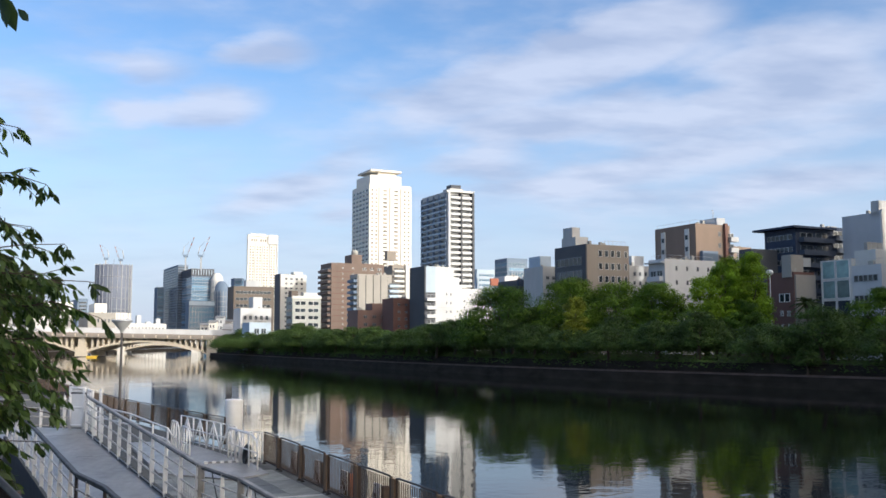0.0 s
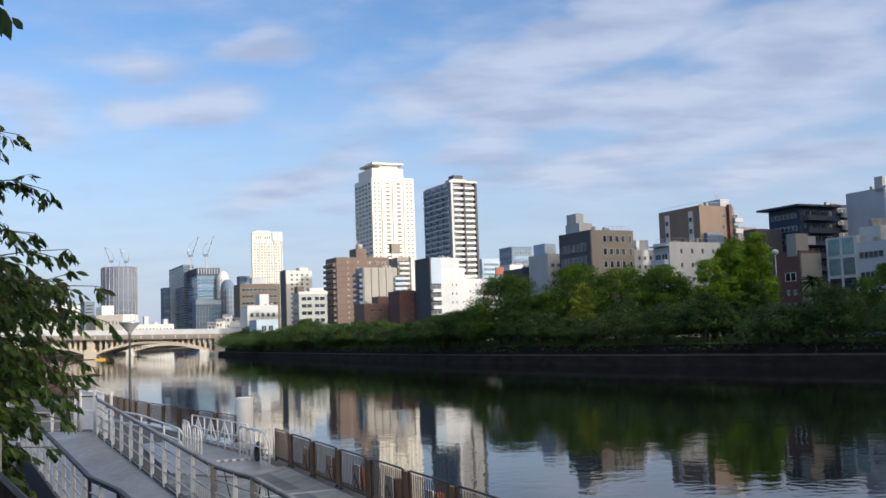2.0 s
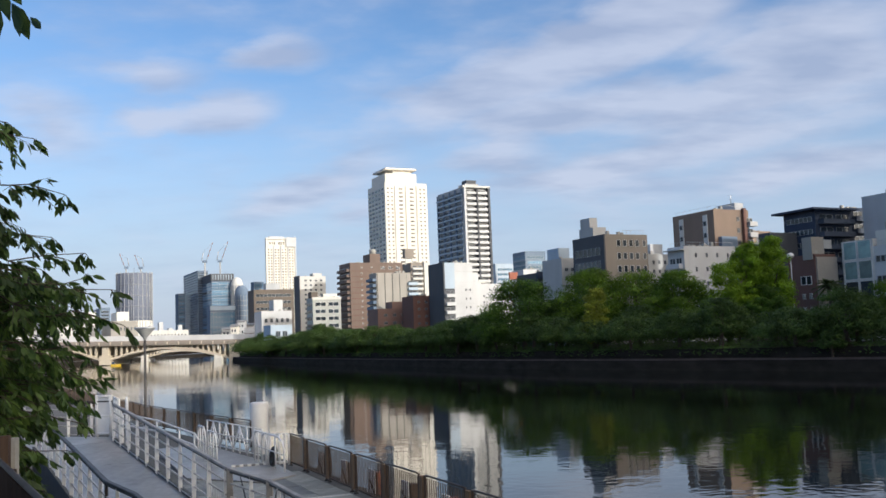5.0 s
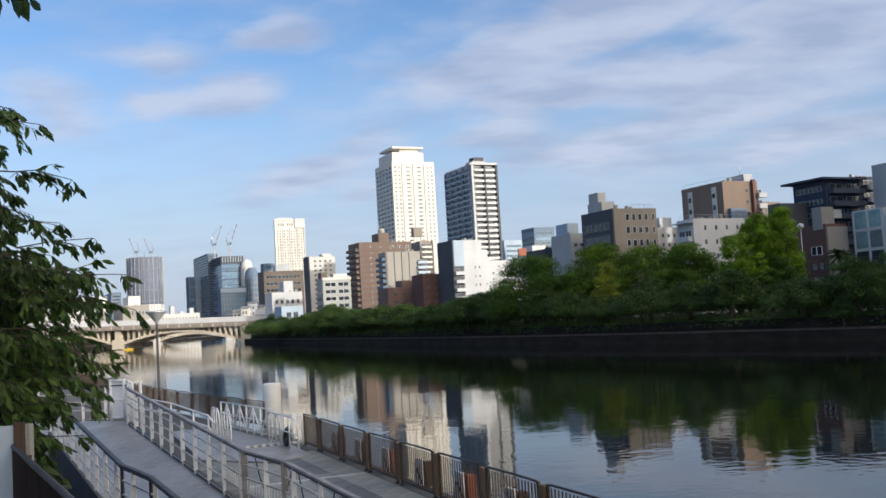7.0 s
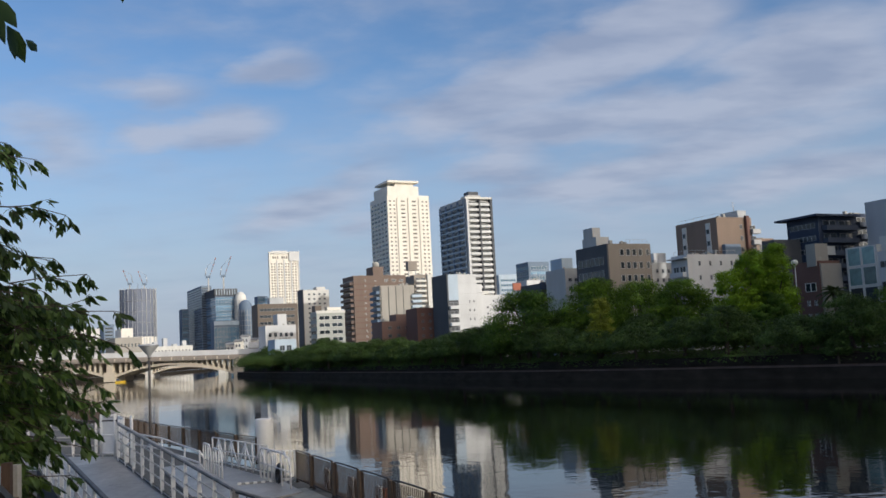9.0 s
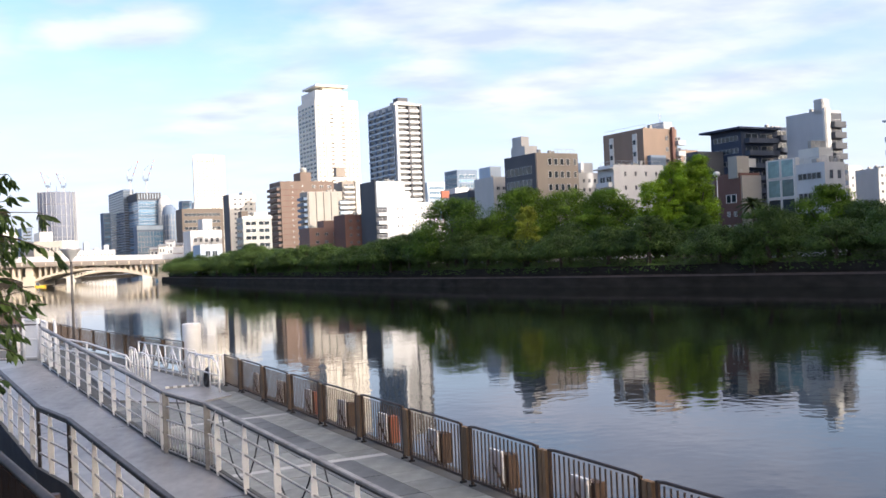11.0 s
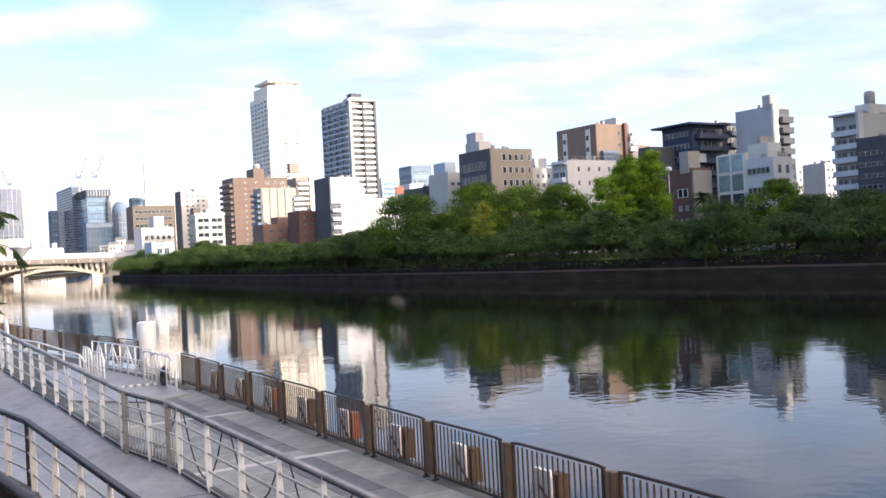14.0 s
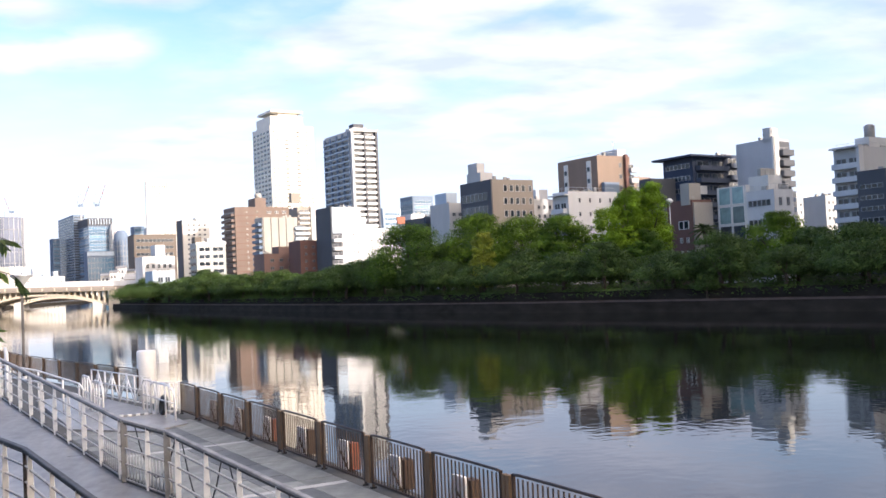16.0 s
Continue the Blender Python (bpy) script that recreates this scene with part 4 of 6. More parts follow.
t = house("taupe_office", "taupe tiled office block with square windows and dark glazed side", 40.5, 242.8, 14.2, 13.3, 31.0, W_["taupe"], category="office building")
w, d, h = t["w"], t["d"], t["h"]
slab(t, "side_cladding", -0.4, -0.1, 0, 0, d, h, W_["darkgrey"], "dark side wall")
me_rows = 9
for j in range(me_rows):
    z = h - 5.2 - j * 3.4
    me = window_mesh(d * 0.8, 2.0, "alu", "glass", 5, False)
    part("window", me, None, t, at=on_face("S", d * 0.52, z, 0.4))
windows(t, "F", w * 0.24, w * 0.82, 4, h - 3.3 * 9 - 0.6, h - 0.6, 9, (0.62, 0.52), "alu_white", "glass", 0)
windows(t, "F", w * 0.86, w * 0.98, 1, h - 3.3 * 9 - 0.6, h - 0.6, 9, (0.6, 0.5), "alu_white", "glass", 0)
slab(t, "penthouse", w * 0.0, d * 0.35, h - 0.9, w * 0.30, d * 0.8, h + 2.4, W_["midgrey"])
slab(t, "penthouse", w * 0.0, d * 0.45, h + 2.4, w * 0.18, d * 0.75, h + 5, W_["midgrey"])
aircon(t, w * 0.5, w * 0.9, d * 0.4, h - 0.8, 4)
bm = bmesh.new()
for k in range(6):
    tube(bm, [(w * (0.45 + 0.1 * k), 0.6, h), (w * (0.45 + 0.1 * k), 0.6, h + 1.1)], 0.04, 5)
tube(bm, [(w * 0.45, 0.6, h + 1.1), (w * 0.95, 0.6, h + 1.1)], 0.04, 5)
part("railing", bm, M["steel"], t)

t = house("grey_step_block", "grey stepped block between taller buildings", 55.5, 262.9, 12.0, 9.3, 27.1, W_["midgrey"])
w, d, h = t["w"], t["d"], t["h"]
windows(t, "F", w * 0.08, w * 0.92, 4, 3, h - 1, 8, (0.35, 0.4))
slab(t, "penthouse", w * 0.3, d * 0.2, h - 0.9, w * 0.75, d * 0.7, h + 3, W_["white"])
tank(t, w * 0.85, d * 0.5, h, 1.3, 1.8)
t = house("white_apartment_block", "white rendered apartment block with rounded corner", 56.9, 228.9, 6.0, 16.0, 26.0, W_["white"], category="apartment block")
w, d, h = t["w"], t["d"], t["h"]
windows(t, "F", w * 0.12, w * 0.95, 4, h - 21, h - 0.5, 6, (0.16, 0.32), "alu")
balconies(t, "S", d * 0.1, d * 0.9, h - 21, h - 2, 6, W_["white"], 1.2, 1.0, bays=2)
slab(t, "canopy", -1.4, -0.3, h - 1.0, 0.5, d, h - 0.7, W_["white"])
roof_rail(t, h)
aircon(t, w * 0.3, w * 0.6, d * 0.4, h - 0.8, 3)

t = house("brown_apartment_tower", "orange brown tiled apartment building with dark balconies", 72.2, 255.9, 16.9, 12.2, 38.0, W_["orange"], category="apartment block")
w, d, h = t["w"], t["d"], t["h"]
for u in (0.20, 0.78):
    slab(t, "strip", -0.25, d * (u - 0.05), 2, 0, d * (u + 0.05), h - 1.2, W_["offwhite"], "pale window strip")
    for j in range(9):
        put_window(t, on_face("S", d * u, h - 4.2 - j * 3.2, 0.25), d * 0.07, 1.3, "alu", "glass", 0, False)
windows(t, "F", w * 0.6, w * 0.78, 1, h - 29, h - 1, 9, (0.4, 0.4))
slab(t, "stair_block", w * 0.10, -1.2, 0, w * 0.55, 0, h - 7.5, W_["slate"])
slab(t, "pier", w * 0.80, -0.9, 0, w * 0.88, 0, h + 0.4, W_["redbrown"])
balconies(t, "F", w * 0.90, w * 1.12, 4, h - 1.5, 10, W_["midgrey"], 1.8, 1.1, bays=1)
slab(t, "penthouse", w * 0.75, d * 0.1, h - 0.9, w * 1.0, d * 0.5, h + 2.2, W_["grey"])
roof_rail(t, h)
mast(t, w * 0.9, d * 0.3, h + 2.2, 3)
t = house("small_brown_block", "small orange block behind trees", 96.8, 301.0, 10.0, 7.5, 36.2, W_["orange"])
windows(t, "F", 1, t["w"] - 1, 3, 3, t["h"] - 1, 8, (0.6, 0.5))

t = house("navy_apartment_block", "dark navy apartment block with deep balconies and thin roof overhang", 91.9, 236.9, 10.3, 12.5, 34.4, W_["navy"], category="apartment block")
w, d, h = t["w"], t["d"], t["h"]
slab(t, "canopy", -2.2, -1.6, h, w + 0.6, d + 2, h + 0.5, W_["navy"], "thin dark roof overhang")
balconies(t, "F", w * 0.08, w * 0.95, h - 3.2 * 10, h - 0.2, 10, W_["ironblue"], 1.8, 1.1, bays=2)
bands(t, "S", d * 0.1, d * 0.9, h - 3.2 * 10, h - 0.5, 10, 0.4, "glass", "alu", 6)
slab(t, "sign_box", w * 0.02, -1.9, h - 9.8, w * 0.02 + 2.6, -1.5, h - 7.6, M["lamp_white"], "white sign box")
slab(t, "annex", -9, d * 0.6, 0, 0, d, h - 5, W_["darkgrey"])
t = house("navy_rear_block", "dark slab behind the grey tower", 103.3, 242.9, 10.0, 5.0, 35.4, W_["navy"], category="apartment block")
w, d, h = t["w"], t["d"], t["h"]
balconies(t, "F", 0.5, w - 0.5, h - 3.2 * 10, h - 0.2, 10, W_["ironblue"], 1.4, 1.1, bays=1)

t = house("grey_tower_block", "plain grey flank wall of a tower block with dark balconies", 108.3, 226.3, 11.0, 6.8, 37.1, W_["grey"], category="apartment block")
w, d, h = t["w"], t["d"], t["h"]
slab(t, "pier", 0, -0.5, 0, w * 0.34, 0, h + 0.5, W_["offwhite"])
balconies(t, "F", w * 0.36, w * 0.98, 4, h - 1.5, 11, W_["darkgrey"], 1.5, 1.3, bays=1)
slab(t, "back_wall", w * 0.36, -0.1, 3, w * 1.0, 0, h - 0.6, W_["darkgrey"])
slab(t, "stair_tower", w * 0.0, 0.2, h - 0.9, w * 0.42, d * 0.22, h + 2.8, W_["midgrey"])
bm = bmesh.new()
box(bm, w * 0.12, 0.1, h + 0.8, w * 0.3, 0.26, h + 2.3)
part("opening", bm, M["lamp_white"], t)

t = house("red_brown_block", "red brown tiled house with pale stair tower", 63.3, 164.7, 6.0, 5.0, 18.1, W_["redbrown"])
w, d, h = t["w"], t["d"], t["h"]
slab(t, "front_cladding", 0.2, -0.3, 0, w, 0, h - 0.5, W_["beige"], "pale beige end wall")
windows(t, "F", w * 0.55, w * 0.75, 1, h - 15, h - 1, 4, (0.8, 0.3))
part("window", window_mesh(2.4, 1.5, "alu_white", "glass", 1), None, t, at=on_face("S", d * 0.35, h - 5.2))
windows(t, "S", d * 0.08, d * 0.6, 2, 2, h - 6, 3, (0.4, 0.4), "alu_white")
slab(t, "stair_tower", -0.2, 0.3, h - 0.9, w * 0.55, d * 0.4, h + 3.0, W_["beige"])
t = house("teal_glass_block", "narrow block with a teal glass curtain wall", 70.9, 159.0, 6.4, 2.7, 19.9, W_["offwhite"], category="office building")
w, d, h = t["w"], t["d"], t["h"]
for j in range(5):
    for i in range(2):
        pane = "glass" if j == 2 else "glass_teal"
        put_window(t, on_face("S", d * (0.27 + 0.46 * i), h - (j + 1) * h / 5 + 0.2), d * 0.42, h / 5 * 0.9, "alu_white", pane, 0, False)
t = house("white_terrace_house", "white stepped house with long dark windows", 73.5, 153.8, 6.0, 5.0, 18.6, W_["white"])
w, d, h = t["w"], t["d"], t["h"]
bands(t, "S", d * 0.12, d * 0.9, h - 10.5, h - 0.5, 3, 0.33, "glass", "alu", 5)
windows(t, "F", w * 0.1, w * 0.9, 2, h - 10, h - 0.5, 3, (0.35, 0.45))
slab(t, "penthouse", w * 0.2, d * 0.3, h - 0.9, w * 0.9, d, h + 2.6, W_["offwhite"])
roof_rail(t, h)
aircon(t, w * 0.3, w * 0.8, d * 0.6, h + 2.6, 3)
t = house("low_grey_block", "low grey block in the gap between buildings", 145.2, 287.8, 12.0, 15.6, 26.6, W_["midgrey"])
w, d, h = t["w"], t["d"], t["h"]
windows(t, "F", w * 0.05, w * 0.95, 6, 3, h - 1, 8, (0.3, 0.4))
bands(t, "S", d * 0.05, d * 0.6, h - 16, h - 1, 5, 0.35, "glass", "alu", 4)
slab(t, "penthouse", w * 0.1, d * 0.1, h - 0.9, w * 0.5, d * 0.5, h + 1.6, W_["offwhite"])
t = house("small_grey_block", "small grey block with window strips", 148.2, 275.5, 8.0, 5.0, 26.1, W_["midgrey"])
windows(t, "F", 0.5, t["w"] - 0.5, 2, 3, t["h"] - 1, 8, (0.5, 0.4))
t = house("white_balcony_block", "pale grey apartment block with stacked white balconies", 110.3, 189.4, 6.7, 15.5, 29.9, W_["midgrey"], category="apartment block")
w, d, h = t["w"], t["d"], t["h"]
balconies(t, "S", d * 0.05, d * 0.95, h - 2.9 * 9 - 1, h - 1.5, 9, W_["white"], 1.4, 1.0, bays=2)
slab(t, "pier", -1.4, -0.3, 0, 0.2, 0.4, h + 0.2, W_["white"])
slab(t, "canopy", -1.6, -0.3, h - 0.2, 0, d, h + 0.2, W_["white"])
slab(t, "penthouse", w * 0.25, d * 0.1, h - 0.9, w * 0.8, d * 0.6, h + 2.2, W_["offwhite"])
tank(t, w * 0.4, d * 0.3, h + 2.2, 1.1, 2.6)
roof_rail(t, h)
t = house("dark_grey_block", "dark grey block beside a balcony building", 103.5, 170.0, 6.0, 11.9, 23.1, W_["darkgrey"], category="apartment block")
w, d, h = t["w"], t["d"], t["h"]
bands(t, "S", d * 0.1, d * 0.9, 3, h - 2, 7, 0.4, "glass", "alu", 4)

# left bank, beyond the leaves
t = house("left_apartment_block", "pale apartment block on the near bank behind leaves", -254.2, 619.6, 262.2, 24.2, 32.7, W_["offwhite"], category="apartment block", z0=4.0)
windows(t, "F", 2, t["w"] - 2, 8, 3, t["h"] - 2, 12, (0.5, 0.5))
t = house("left_grey_block", "grey block on the near bank behind leaves", -239.1, 519.7, 400.0, 14.1, 32.4, W_["midgrey"], z0=4.0)
windows(t, "F", 2, t["w"] - 2, 7, 3, t["h"] - 2, 11, (0.5, 0.5))
t = house("left_dark_block", "slim slate tower behind the bridge end", -276.9, 759.4, 52.8, 7.7, 41.1, W_["slate"], z0=4.0)
bands(t, "F", 1, t["w"] - 1, 3, t["h"] - 2, 12, 0.5, "glass", "alu", 4)
t = house("beige_hall", "low beige hall beside the bridge", -204.7, 579.9, 49.6, 15.8, 24.3, W_["beige"], z0=4.0)
w, d, h = t["w"], t["d"], t["h"]
slab(t, "penthouse", w * 0.3, d * 0.2, h - 0.9, w * 0.75, d * 0.8, h + 6, W_["cream"])
windows(t, "F", w * 0.05, w * 0.95, 7, 2, h - 2, 3, (0.4, 0.4))
t = house("white_hall", "low white building line behind the bridge", -302.4, 929.5, 15.4, 48.6, 25.0, W_["offwhite"])
w, d, h = t["w"], t["d"], t["h"]
windows(t, "F", w * 0.03, w * 0.97, 14, 2, h - 2, 3, (0.4, 0.4))
for k in range(5):
    slab(t, "penthouse", w * (0.05 + 0.19 * k), d * 0.2, h - 0.9, w * (0.13 + 0.19 * k), d * 0.8, h + 2 + 3 * ((k * 7) % 3), W_["white"])

def gable_house(label, x, y, w, d, eave, ridge, wall):
    """A small house with a pitched roof whose ridge runs across the view."""
    t = thing("small_house", pose(x, y, LAND_Z, 0, 0, 4), label, "house", group="small houses by the bridge")
    bm = bmesh.new()
    v = [bm.verts.new(p) for p in ((0, 0, 0), (w, 0, 0), (w, d, 0), (0, d, 0), (0, 0, eave), (w, 0, eave), (w, d, eave), (0, d, eave), (0, d / 2, ridge), (w, d / 2, ridge))]
    for f in ((0, 1, 5, 4), (2, 3, 7, 6), (0, 4, 8, 7, 3), (1, 2, 6, 9, 5), (4, 5, 9, 8), (6, 7, 8, 9)):
        bm.faces.new([v[i] for i in f])
    part("wall", bm, wall, t)
    bm = bmesh.new()
    for s0, s1 in ((-0.4, d / 2), (d + 0.4, d / 2)):
        drop = (ridge - eave) / (d / 2) * 0.4
        top = [bm.verts.new(p) for p in ((-0.4, s0, eave - drop + 0.25), (w + 0.4, s0, eave - drop + 0.25), (w + 0.4, s1, ridge + 0.25), (-0.4, s1, ridge + 0.25))]
        low = [bm.verts.new(q.co - Vector((0, 0, 0.2))) for q in top]
        bm.faces.new(top), bm.faces.new(low[::-1])
        for i in range(4):
            bm.faces.new((top[i], low[i], low[(i + 1) % 4], top[(i + 1) % 4]))
    part("roof", bm, M["roof"], t)
    windows(t, "F", w * 0.08, w * 0.92, 2, eave - 6.5, eave - 0.4, 2, (0.5, 0.45))


gable_house("small cream house beside the bridge end", -107.2, 470.0, 3.3, 8.0, 12.9, 13.9, W_["cream"])
gable_house("narrow white house with a stair tower behind the trees", -108.3, 490.0, 3.8, 8.0, 15.6, 16.6, W_["white"])
gable_house("white two storey house behind the trees", -105.8, 500.0, 3.8, 8.0, 14.0, 15.0, W_["offwhite"])
gable_house("low house with a grey gabled roof by the bridge", -97.1, 455.0, 7.5, 8.0, 9.4, 11.8, W_["taupe"])
gable_house("grey house with a pitched roof beside the bridge", -90.8, 445.0, 4.7, 8.0, 7.7, 10.1, W_["midgrey"])
gable_house("cream house at the bridge end", -113.8, 480.0, 4.2, 8.0, 11.8, 12.8, W_["cream"])

# unseen apartment blocks up the river, added to shade water, promenade and far bank
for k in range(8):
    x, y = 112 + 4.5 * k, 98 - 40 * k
    t = house("upstream_apartment_block", "unseen pale apartment block added up the river to cast shade", x, y, 37, 22, 62 + 5 * (k % 2) + 3 * (k % 3), W_["offwhite"], category="apartment block", yaw=9 if k else 30)
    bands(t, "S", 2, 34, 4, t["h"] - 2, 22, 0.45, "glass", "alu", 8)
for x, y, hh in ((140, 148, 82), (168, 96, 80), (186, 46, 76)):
    t = house("upstream_apartment_block", "unseen pale apartment block added up the river to cast shade", x, y, 44, 24, hh, W_["offwhite"], category="apartment block", yaw=20)
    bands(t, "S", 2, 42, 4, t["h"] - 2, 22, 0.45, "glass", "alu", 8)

# -------------------------------------------------------------- promenade
def along(line, s):
    """Point of a 3D line s metres from its start, and its heading."""
    for p, q in zip(line, line[1:]):
        p, q = Vector(p), Vector(q)
        n = (q - p).length
        if s <= n or q == Vector(line[-1]):
            return p + (q - p) * (s / n), (q - p).normalized()
        s -= n


def length(line):
    return sum((Vector(q) - Vector(p)).length for p, q in zip(line, line[1:]))


def bars(name, points, r, material, parent, label="", sides=8):
    bm = bmesh.new()
    tube(bm, points, r, sides)
    return part(name, bm, material, parent, label)


def up(line, dz):
    return [(x, y, z + dz) for x, y, z in line]


RAMP_R = [(4.4, 3.6, 1.67), (0.22, 11.1, 2.14), (-2.95, 16.76, 2.54), (-3.94, 18.16, 2.59), (-9.90, 29.1, 3.26)]
RAMP_L = [(2.55, 2.6, 1.67), (-1.58, 10.1, 2.13), (-4.91, 15.84, 2.54), (-5.81, 17.08, 2.59), (-11.5, 27.4, 3.26)]
bm = bmesh.new()
for (a, b), (c, d) in zip(zip(RAMP_R, RAMP_R[1:]), zip(RAMP_L, RAMP_L[1:])):
    top = [bm.verts.new(p) for p in (a, b, d, c)]
    low = [bm.verts.new((p[0], p[1], p[2] - 0.28)) for p in (a, b, d, c)]
    bm.faces.new(top), bm.faces.new(low[::-1])
    for i in range(4):
        bm.faces.new((top[i], low[i], low[(i + 1) % 4], top[(i + 1) % 4]))
bmesh.ops.remove_doubles(bm, verts=bm.verts[:], dist=0.001)
ramp = solo("pavement_ramp", bm, M["deck"], "smooth grey coated access ramp rising to a landing", "ramp", kind="structure")
# landing at the top of the ramp
PLAT = [(-9.90, 29.1), (-11.5, 27.4), (-16.5, 29.2), (-14.6, 32.2), (-10.45, 30.5)]
bm = bmesh.new()
top = [bm.verts.new((x, y, 3.262)) for x, y in PLAT]
low = [bm.verts.new((x, y, 2.95)) for x, y in PLAT]
bm.faces.new(top), bm.faces.new(low[::-1])
for i in range(5):
    bm.faces.new((top[i], low[i], low[(i + 1) % 5], top[(i + 1) % 5]))
solo("pavement_landing", bm, M["deck"], "grey landing at the top of the ramp", "landing", kind="structure")
# dark kerbs and side walls under the ramp
for line, side in ((RAMP_R, 1), (RAMP_L, -1)):
    bm = bmesh.new()
    for p, q in zip(line, line[1:]):
        p, q = Vector(p), Vector(q)
        n = Vector((q.y - p.y, -(q.x - p.x), 0)).normalized() * 0.07 * side
        v = [bm.verts.new(k) for k in (p, q, q + n, p + n)]
        w = [bm.verts.new(k + Vector((0, 0, 0.09))) for k in (p, q, q + n, p + n)]
        x = [bm.verts.new((k.x, k.y, WALK_Z - 0.05 if side > 0 else k.z - 1.0)) for k in (q + n, p + n)]
        bm.faces.new(w)
        for i in range(4):
            bm.faces.new((v[i], w[i], w[(i + 1) % 4], v[(i + 1) % 4]))
        bm.faces.new((v[2], x[0], x[1], v[3]))
    solo("trim_ramp_kerb", bm, M["bed"], "dark kerb and side wall along the ramp", "kerb", kind="structure")


def flat_post(h, w=0.082, t=0.024):
    bm = bmesh.new()
    rows = []
    for f, k in ((0, 0.8), (0.1, 1.0), (0.5, 1.25), (0.85, 0.8), (1, 0.7)):
        rows.append([bm.verts.new((x * w * k / 2, y * t / 2, h * f)) for x, y in ((-1, -0.6), (-0.92, -1), (0.92, -1), (1, -0.6), (1, 0.6), (0.92, 1), (-0.92, 1), (-1, 0.6))])
    for a, b in zip(rows, rows[1:]):
        for i in range(8):
            bm.faces.new((a[i], a[(i + 1) % 8], b[(i + 1) % 8], b[i]))
    bm.faces.new(rows[0][::-1]), bm.faces.new(rows[-1])
    return mesh_of(bm, "post", M["white_steel"])


def flat_bar(bm, points, half, thick):
    """A flat bar with slightly rounded upper edges along the points, level across."""
    rings = []
    for i, p in enumerate(points):
        a, b = Vector(points[max(i - 1, 0)]), Vector(points[min(i + 1, len(points) - 1)])
        d = b - a
        n = Vector((d.y, -d.x, 0)).normalized()
        rings.append([bm.verts.new(Vector(p) + n * u + Vector((0, 0, z))) for u, z in ((-half, -thick), (-half, thick * 0.4), (-half * 0.75, thick), (half * 0.75, thick), (half, thick * 0.4), (half, -thick))])
    for r0, r1 in zip(rings, rings[1:]):
        for k in range(6):
            bm.faces.new((r0[k], r0[(k + 1) % 6], r1[(k + 1) % 6], r1[k]))
    bm.faces.new(rings[0][::-1]), bm.faces.new(rings[-1])


POST = flat_post(1.06)
bm = bmesh.new()
box(bm, -0.026, -0.026, 0, 0.026, 0.026, 1.1)
POST_FAT = mesh_of(bevelled(bm, 0.006), "corner_post", M["handrail"])
bm = bmesh.new()
box(bm, -0.055, -0.04, 0, 0.055, 0.04, 1.11)
POST_PALE = mesh_of(bevelled(bm, 0.008), "corner_post", M["rail_grey"])


def ramp_railing(line, label, corners, spacing=1.22, infill=(), rail_mat="handrail", corner_mesh=None):
    t = thing("ramp_railing", pose(*line[0]), label, "railing", group="ramp railings")
    o = Vector(line[0])
    rel = [Vector(p) - o for p in line]
    n = round(length(line) / spacing)
    for k in range(n + 1):
        p, d = along(rel, length(line) * k / n)
        part("post", POST, None, t, at=Matrix.Translation(p) @ pose(0, 0, 0, 0, 0, math.degrees(math.atan2(d.y, d.x)) + 62))
    for i in corners:
        part("corner_post", corner_mesh or POST_FAT, None, t, at=Matrix.Translation(rel[i]))
    for z, r in ((0.06, 0.016), (0.33, 0.019), (0.60, 0.019), (0.84, 0.019)):
        bars("rail", up(rel, z), r, M["rail_steel"], t)
    bm = bmesh.new()
    flat_bar(bm, up(rel, 1.1), 0.044, 0.02)
    part("handrail", bm, M[rail_mat], t, "flat topped handrail")
    bars("handrail", up(rel, 1.045), 0.021, M["handrail"], t, "dark tube under the handrail")
    for a, b in infill:
        m = round((b - a) / 0.13)
        bm = bmesh.new()
        tube(bm, [(0, 0, 0.06), (0, 0, 0.60)], 0.011, 5)
        me = mesh_of(bm, "baluster", M["steel"])
        for k in range(m):
            p, d = along(rel, a + (b - a) * k / m)
            part("baluster", me, None, t, at=Matrix.Translation(p))
    return t


bm = bmesh.new()
for s in (4.2, 8.6, 13.4, 19.5, 25.0):
    p, d = along(RAMP_R, s)
    q, e = along(RAMP_L, s + 0.35)
    n = d * 0.012
    k = Vector((0, 0, 0.004))
    bm.faces.new([bm.verts.new(v) for v in (p - n + k, p + n + k, q + n + k, q - n + k)])
part("expansion_joint", bm, M["black"], ramp, "thin dark joints across the ramp")
ramp_railing(RAMP_R, "white flat post railing with dark handrail along the ramp", (2, 3), infill=((14.9, 18.3),), rail_mat="rail_grey", corner_mesh=POST_PALE)
ramp_railing(RAMP_L, "white flat post railing with dark handrail on the landward ramp side", (2, 3), infill=((9.0, 13.0),))
ramp_railing([(-10.35, 30.5, 3.26), (-14.6, 32.2, 3.26), (-19, 33.9, 3.3)], "white railing behind the ramp landing", (0,), 0.9)

# cables hanging along the railing
random.seed(5)
t = thing("cable", pose(0, 0, 0), "thin dark cable draped along the ramp railing", "cable")
for k in range(7):
    p, d = along(RAMP_R, 3.5 + 1.9 * k)
    q, d = along(RAMP_R, 3.5 + 1.9 * (k + 1) - 0.3)
    pts = []
    for i in range(9):
        f = i / 8
        z = 1.0 - (0.75 + 0.12 * (k % 2)) * 4 * f * (1 - f)
        pts.append(p.lerp(q, f) + Vector((0.06, 0.03, z)))
    bars("cable_loop", pts, 0.011, M["black"], t)


